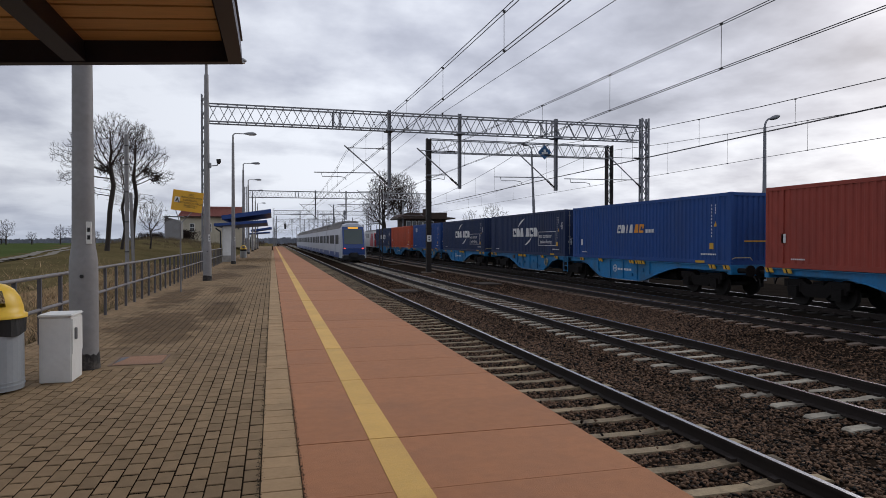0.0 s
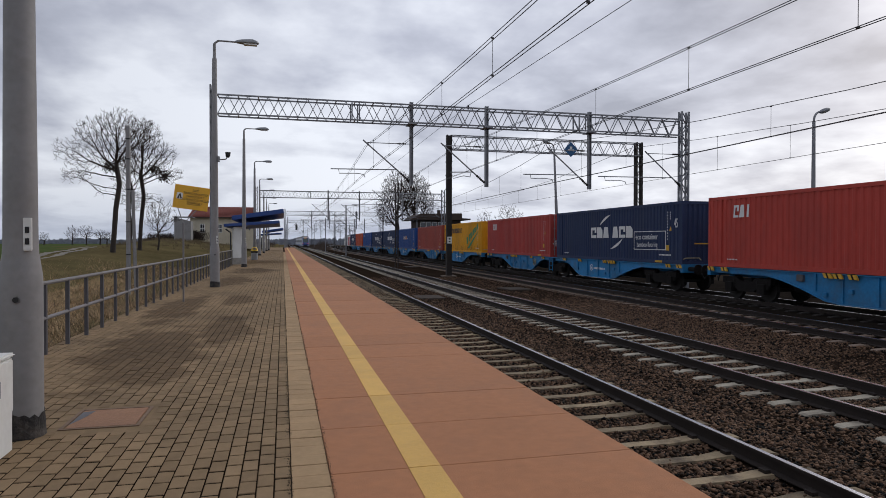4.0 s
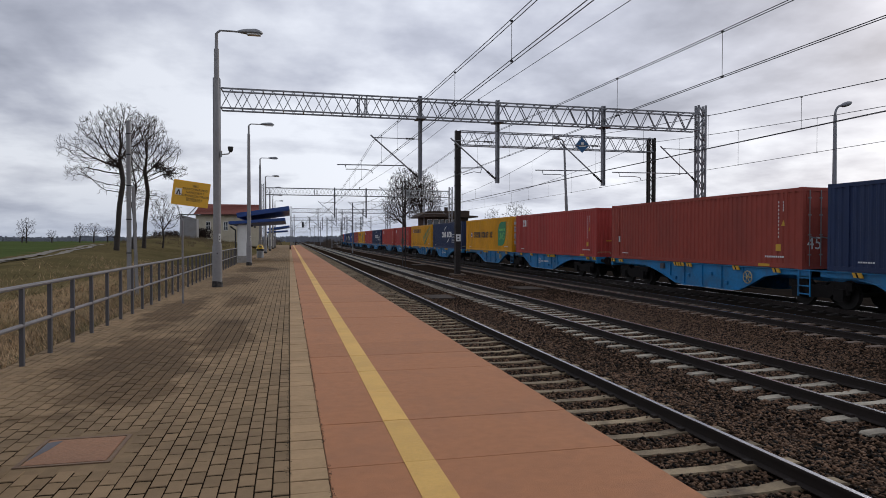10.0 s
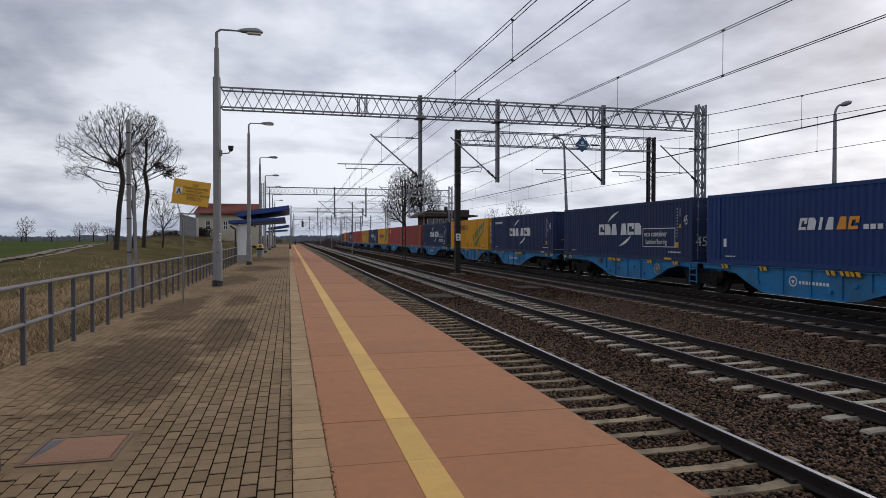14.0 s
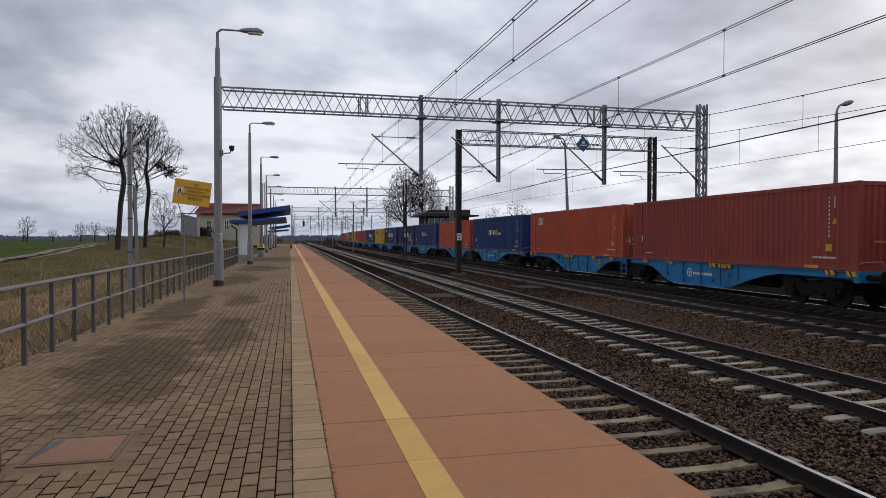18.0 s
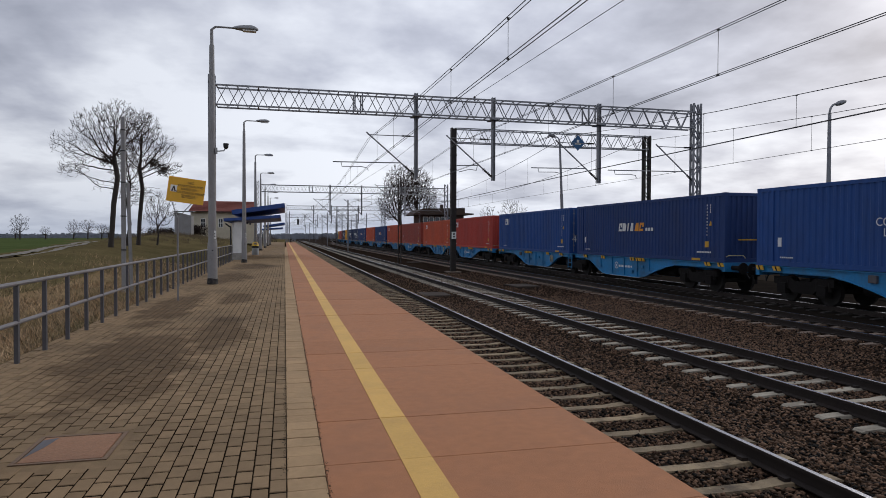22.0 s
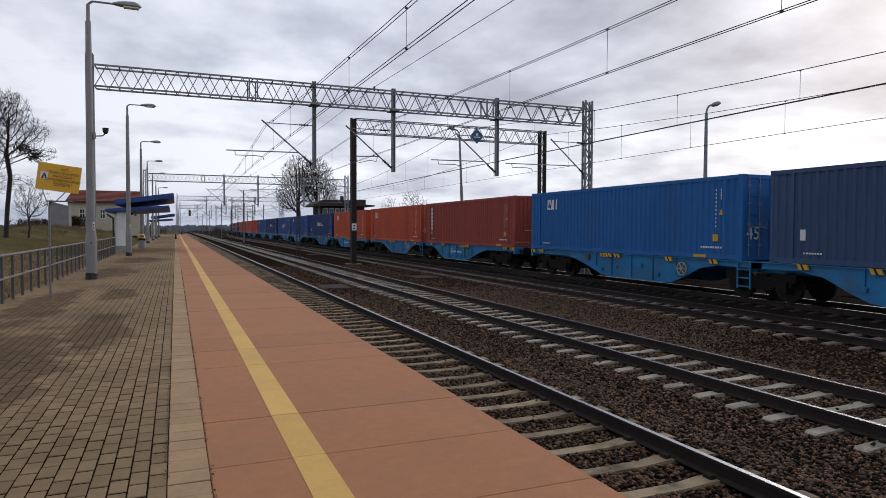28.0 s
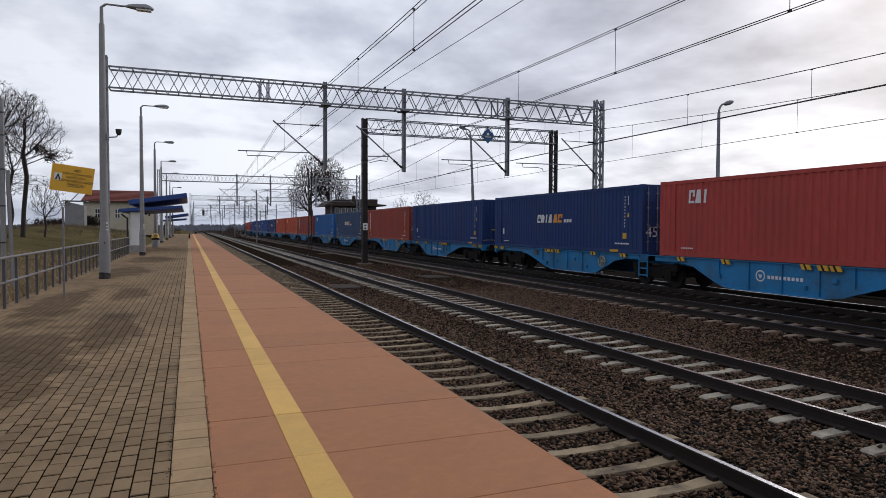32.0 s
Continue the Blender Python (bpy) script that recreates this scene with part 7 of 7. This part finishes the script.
def locomotive():
    l = thing("locomotive", "white and red electric freight locomotive", "locomotive")
    R = RAIL_TOP - DECK
    bm = bmesh.new()
    prism(bm, [(0, R + 1.05), (0.0, R + 2.3), (0.75, R + 3.6), (1.3, R + 3.85), (17.7, R + 3.85), (18.25, R + 3.6), (19.0, R + 2.3), (19.0, R + 1.05)], "x", -1.45, 1.45)
    bmesh.ops.bevel(bm, geom=list(bm.edges), offset=0.12, segments=2, affect="EDGES", clamp_overlap=True)
    body = part("body", bm, M["loco_white"], l)
    for sx in (-1, 1):
        bm = bmesh.new()
        prism(bm, [(0.35, R + 1.2), (0.35, R + 2.2), (0.95, R + 3.45), (3.2, R + 3.45), (4.4, R + 1.2)], "x", *sorted((sx * 1.452, sx * 1.46)))
        part("side_band", bm, M["loco_red"], body, "red side panel")
        part("side_window", box_bm(*sorted((sx * 1.462, sx * 1.47)), 1.2, 2.0, R + 2.4, R + 3.1), M["emu_glass"], body, "cab window")
        part("side_window", box_bm(*sorted((sx * 1.452, sx * 1.46)), 16.6, 17.5, R + 2.4, R + 3.1), M["emu_glass"], body, "cab window")
        for k in range(5):
            part("side_grille", box_bm(*sorted((sx * 1.452, sx * 1.462)), 5.4 + 1.9 * k, 6.8 + 1.9 * k, R + 2.7, R + 3.4), M["pole"], body, "grey ventilation grille")
        part("side_skirt", box_bm(*sorted((sx * 1.30, sx * 1.42)), 6.2, 12.8, R + 0.35, R + 1.04), M["bogie"], body, "dark underfloor box")
    bm = bmesh.new()
    prism(bm, [(-0.02, R + 1.2), (-0.02, R + 2.25), (0.66, R + 3.5), (0.72, R + 3.5), (0.10, R + 2.2), (0.10, R + 1.2)], "x", -1.3, 1.3)
    part("end_panel", bm, M["loco_red"], body, "red cab end")
    bm = bmesh.new()
    prism(bm, [(0.05, R + 2.35), (0.58, R + 3.35), (0.64, R + 3.35), (0.11, R + 2.35)], "x", -1.15, 1.15)
    part("rear_windscreen", bm, M["emu_glass"], body, "dark windscreen").location = (0, -0.05, 0)
    part("roof_gear", bevel_box(-0.8, 0.8, 4, 15, R + 3.85, R + 4.15, 0.06), M["pole"], l)
    for y, s in ((5.0, 1), (14.0, -1)):
        part("pantograph", one(bent_tube, [(0, y, R + 4.15), (0, y + s * 1.1, R + 4.75), (0, y, R + 5.3)], 0.05), M["mast_brown"], l)
        part("collector", one(bar, (-0.9, y, R + 5.32), (0.9, y, R + 5.32), 0.08), M["mast_brown"], l)
    for y in (3.6, 15.4):
        bm = bmesh.new()
        quad_box(bm, -1.3, 1.3, y - 2.0, y + 2.0, R + 0.3, R + 0.95)
        bg = part("bogie", bm, M["bogie"], l)
        for q in (-1.3, 1.3):
            for sx in (-1, 1):
                part("wheel", one(tube, (sx * 0.69, y + q, R + 0.6), (sx * 0.82, y + q, R + 0.6), 0.6, None, 18), M["wheel"], bg)
    TRAIN.append((l, -3 * WAGON - 1.6, DECK, 19.0))


locomotive()

# ---- pieces of the platform ----


def chamfered(sx, sy, h, c):
    """Vertices and faces of a small block with a chamfered top, its top at zero."""
    v = [(-sx, -sy, -h), (sx, -sy, -h), (sx, sy, -h), (-sx, sy, -h), (-sx, -sy, -c), (sx, -sy, -c), (sx, sy, -c), (-sx, sy, -c),
         (-sx + c, -sy + c, 0), (sx - c, -sy + c, 0), (sx - c, sy - c, 0), (-sx + c, sy - c, 0)]
    f = [(0, 1, 5, 4), (1, 2, 6, 5), (2, 3, 7, 6), (3, 0, 4, 7), (4, 5, 9, 8), (5, 6, 10, 9), (6, 7, 11, 10), (7, 4, 8, 11), (8, 9, 10, 11)]
    return v, f


def lay(name, parent, size, cells, near, material, stuff_material, label, stuff_label, seed):
    """Lays blocks at the cells; those in the near stretch as parts, the others joined."""
    rng = random.Random(seed)
    v, f = chamfered(*size)
    me = from_lists(name, v, f, material)
    base = np.array(v)
    vs, fs, n = [], [], 0
    for x, y in cells:
        dz = rng.uniform(-0.003, 0.002)
        tilt = (rng.uniform(-0.6, 0.6), rng.uniform(-0.6, 0.6), rng.uniform(-0.5, 0.5))
        if near(x, y):
            ob = part(name, me, None, parent)
            ob.matrix_basis = pose(x, y, dz, *tilt)
        else:
            a, b = radians(tilt[0]), radians(tilt[1])
            w = base + np.array((x, y, dz))
            w[:, 2] += base[:, 1] * a + base[:, 0] * b
            vs.append(w)
            fs += [tuple(i + n for i in q) for q in f]
            n += len(v)
    ob = part("far_" + name + "s", from_lists("far_" + name + "s", np.concatenate(vs).tolist(), fs, stuff_material), None, parent, stuff_label)
    tagged(ob, kind="stuff")


def pave():
    pv = thing("pavement", "grey-brown concrete paver platform surface with damp patches", "pavement", kind="structure")
    cells = []
    hole = lambda x, y: -1.88 < x < -1.18 and 8.88 < y < 9.66
    for i in range(31):
        x = -0.0415 - 0.109 * i
        off = 0.1075 * (i % 2) + 0.02 * math.sin(5.0 * i)
        y = -6.0
        while y < 100.0:
            if not hole(x, y + off):
                cells.append((x, y + off))
            y += 0.2145
    lay("paver", pv, (0.0500, 0.0970, 0.06, 0.004), cells, lambda x, y: -2.1 < x < 0 and 7.7 < y < 10.9 and not (x < -1.2 and y < 8.6), M["paver"], M["paver_stuff"], "", "concrete pavers", 1)
    bd = thing("pavement_border", "beige paver border strip along the red slabs", "pavement", kind="structure")
    cells = [(0.139, -6.0 + 0.2145 * i) for i in range(500)]
    M["beige_stuff"] = mat("beige_border", (0.395, 0.268, 0.152), 0.9, spec=0.15, var=0.12, scale=2, world=True, bump=0.3, bscale=160, island=0.06, dirt=(0.2, 0.15, 0.09), dirt_amount=0.4)
    lay("border_paver", bd, (0.1235, 0.1035, 0.06, 0.003), cells, lambda x, y: 6.5 < y < 26, M["beige"], M["beige_stuff"], "", "beige border pavers", 2)
    bed = box_bm(0.0, 0.275, PLAT_Y0, PLAT_Y1, -0.084, -0.006)
    tagged(new("border_bed", mesh_of(bed, "border_bed", M["joint"])), "sand bed under the border strip", "pavement", kind="structure")
    far = box_bm(-3.38, 0.0, 100.2, PLAT_Y1, -0.011, -0.002)
    tagged(new("far_pavement", mesh_of(far, "far_pavement", M["paver_stuff"])), "far end of the paved platform", "pavement", kind="structure")


pave()


def slabs():
    s = thing("platform_edge", "red concrete edge slabs with a yellow line", "platform edge", kind="structure")
    step = 1.06
    me_v, me_f = chamfered((EDGE - 0.266) / 2, step / 2 - 0.0035, 0.10, 0.006)
    slab = from_lists("edge_slab", me_v, me_f, M["red_slab"])
    tight = from_lists("edge_slab", *chamfered((EDGE - 0.266) / 2, step / 2 - 0.0008, 0.10, 0.0015), M["red_slab"])
    line_v, line_f = chamfered(0.112, step / 2 - 0.0035, 0.005, 0.001)
    line = from_lists("yellow_line", line_v, line_f, M["yellow_line"])
    rng = random.Random(8)
    for k in range(-28, 150):
        y = 8.45 + step * (k + 0.5)
        dz = rng.uniform(-0.002, 0.002)
        ob = part("edge_slab", slab if k % 4 in (0, 3) else tight, None, s)
        ob.location = ((EDGE + 0.266) / 2, y, dz)
        ln = part("yellow_line", line, None, s, "yellow painted warning line")
        ln.location = (0.912, y, dz + 0.004)
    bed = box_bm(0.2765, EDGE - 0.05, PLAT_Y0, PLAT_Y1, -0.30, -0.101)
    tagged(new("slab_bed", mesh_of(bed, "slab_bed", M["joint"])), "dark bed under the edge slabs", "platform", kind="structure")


slabs()


def stones():
    """Loose crushed stones between and beside the rails, thicker near the platform."""
    rng = np.random.default_rng(12)
    parts = []
    for (x0, x1, y0, y1, n) in ((2.55, 10.6, -5, 3.5, 12000), (2.55, 10.6, 3.5, 15, 66000), (2.55, 13.5, 15, 28, 60000), (2.6, 13.5, 28, 48, 26000), (9.5, 13.4, 8, 30, 20000)):
        p = np.stack([rng.uniform(x0, x1, n), rng.uniform(y0, y1, n)], 1)
        parts.append(p)
    p = np.concatenate(parts)
    d = np.min(np.abs(p[:, :1] - np.array(list(TRACKS.values()))[None]), 1)
    onrail = np.abs(d - 0.7535) < 0.09
    # sleepers lie every 0.62 m
    near = np.abs(p[:, 0] - 4.3) < np.abs(p[:, 0] - 8.5)
    ph = np.where(near, p[:, 1] - 3.25, p[:, 1] - 5.155) % 0.622
    onsleeper = (d < 1.34) & ((ph < 0.105) | (ph > 0.517))
    keep = ~onrail & (~onsleeper | (rng.random(len(p)) < 0.015))
    p, d, ons = p[keep], d[keep], onsleeper[keep]
    n = len(p)
    z = FORMATION - 0.09 * np.clip((d - 1.35) / 0.9, 0, 1) + np.where(ons, 0.05, 0.0) + rng.uniform(0.0, 0.022, n)
    r = rng.uniform(0.020, 0.048, n)
    dirs = np.array(((1, 0, 0), (0, 1, 0), (-1, 0, 0), (0, -1, 0), (0.2, 0.1, 0.8), (0, 0, -0.8)))
    ang = rng.uniform(0, 2 * np.pi, n)
    c, s = np.cos(ang)[:, None], np.sin(ang)[:, None]
    k = rng.uniform(0.55, 1.35, (n, 6))
    lx, ly, lz = dirs[:, 0] * k, dirs[:, 1] * k * 0.65, dirs[:, 2] * k * 0.6 + rng.uniform(-0.3, 0.3, (n, 6))
    v = np.stack([(lx * c - ly * s) * r[:, None] + p[:, :1], (lx * s + ly * c) * r[:, None] + p[:, 1:], lz * r[:, None] + z[:, None]], 2).reshape(-1, 3)
    f0 = np.array(((0, 1, 4), (1, 2, 4), (2, 3, 4), (3, 0, 4), (1, 0, 5), (2, 1, 5), (3, 2, 5), (0, 3, 5)))
    f = (f0[None] + 6 * np.arange(n)[:, None, None]).reshape(-1, 3)
    me = bpy.data.meshes.new("ballast_stones")
    me.vertices.add(len(v)); me.vertices.foreach_set("co", v.ravel())
    me.loops.add(3 * len(f)); me.loops.foreach_set("vertex_index", f.ravel())
    me.polygons.add(len(f)); me.polygons.foreach_set("loop_start", np.arange(0, 3 * len(f), 3))
    me.polygons.foreach_set("loop_total", np.full(len(f), 3))
    me.update(); me.validate()
    me.materials.append(M["stone"])
    tagged(new("ballast_stones", me), "dark brown crushed stones of the track bed", "ballast", kind="stuff")


stones()


def grit():
    """Dark grit, moss and leaf bits caught in the seams beside the border strip and along the railing."""
    rng = np.random.default_rng(21)
    n = 9000
    x = np.concatenate([rng.normal(0.004, 0.010, 3600), rng.normal(0.270, 0.008, 3600), -3.33 + np.abs(rng.normal(0, 0.06, 1800))])
    y = 3.5 + 26 * rng.random(n) ** 1.6
    clump = np.array([noise.noise((float(a) * 3, float(b) * 1.3, 7)) for a, b in zip(x, y)])
    keep = clump > -0.25
    x, y = x[keep], y[keep]
    n = len(x)
    r = rng.uniform(0.002, 0.006, n)
    ang = rng.uniform(0, 2 * np.pi, n)
    c = np.stack([x, y, 0.0015 + 0 * x], 1)
    v = np.stack([c + np.stack([np.cos(ang + q) * r, np.sin(ang + q) * r, 0 * r], 1) for q in (0, 2.1, 4.2)] + [c + np.stack([0 * r, 0 * r, r * 0.8], 1)], 1).reshape(-1, 3)
    f = (np.array(((0, 1, 3), (1, 2, 3), (2, 0, 3)))[None] + 4 * np.arange(n)[:, None, None]).reshape(-1, 3)
    ob = new("seam_grit", from_lists("seam_grit", v.tolist(), f.tolist(), mat("seam_grit", (0.055, 0.042, 0.026), 0.95, var=0.4, scale=5, island=0.6)))
    tagged(ob, "dark grit and moss caught in the paving seams", "grit", kind="stuff")


grit()


def cable_ducts():
    M["worn_slab"] = mat("worn_cover_slab", (0.062, 0.050, 0.042), 0.9, var=0.3, scale=3, spec=0.1, bump=0.3, bscale=50)
    for x, y, a in ((12.0, 35.5, 4), (6.35, 31.5, -3), (12.4, 66.0, 2)):
        t = thing("cable_duct_cover", "flat concrete cover slab lying in the ballast", "cover slab", "cover slabs", at=pose(x, y, FORMATION - 0.07, 0, 0, a))
        part("slab", bevel_box(-0.65, 0.65, -0.9, 0.9, 0, 0.07, 0.015), M["worn_slab"], t)


cable_ducts()

# ---- moving things ----


def on_line(y, length):
    """The pose of a vehicle of this length whose origin has run to y along the far track."""
    ahead, behind = y + max(length, 0), y + min(length, 0) if length < 0 else y
    if length == 0:
        ahead, behind = y + 12, y - 12
    rise = bend(TRAIN_X, ahead) - bend(TRAIN_X, behind)
    x = TRAIN_X + (bend(TRAIN_X, y) if length else 0.5 * (bend(TRAIN_X, ahead) + bend(TRAIN_X, behind)))
    return x, -math.degrees(math.atan2(rise, ahead - behind))


def motions():
    for ob, back, z, length in TRAIN:
        rows = []
        for t in range(33):
            y = train_y(t) - back
            if t % 4 == 0 or 125 < y < 480:
                x, turn = on_line(y, length)
                rows.append((t, pose(x, y, z, 0, 0, turn)))
        walk(ob, rows)
    walk(EMU, [(t, pose(TRACKS["track_second"], 69.0 + 47.3 * t, 0)) for t in (0, 8, 16, 24, 32)])


motions()
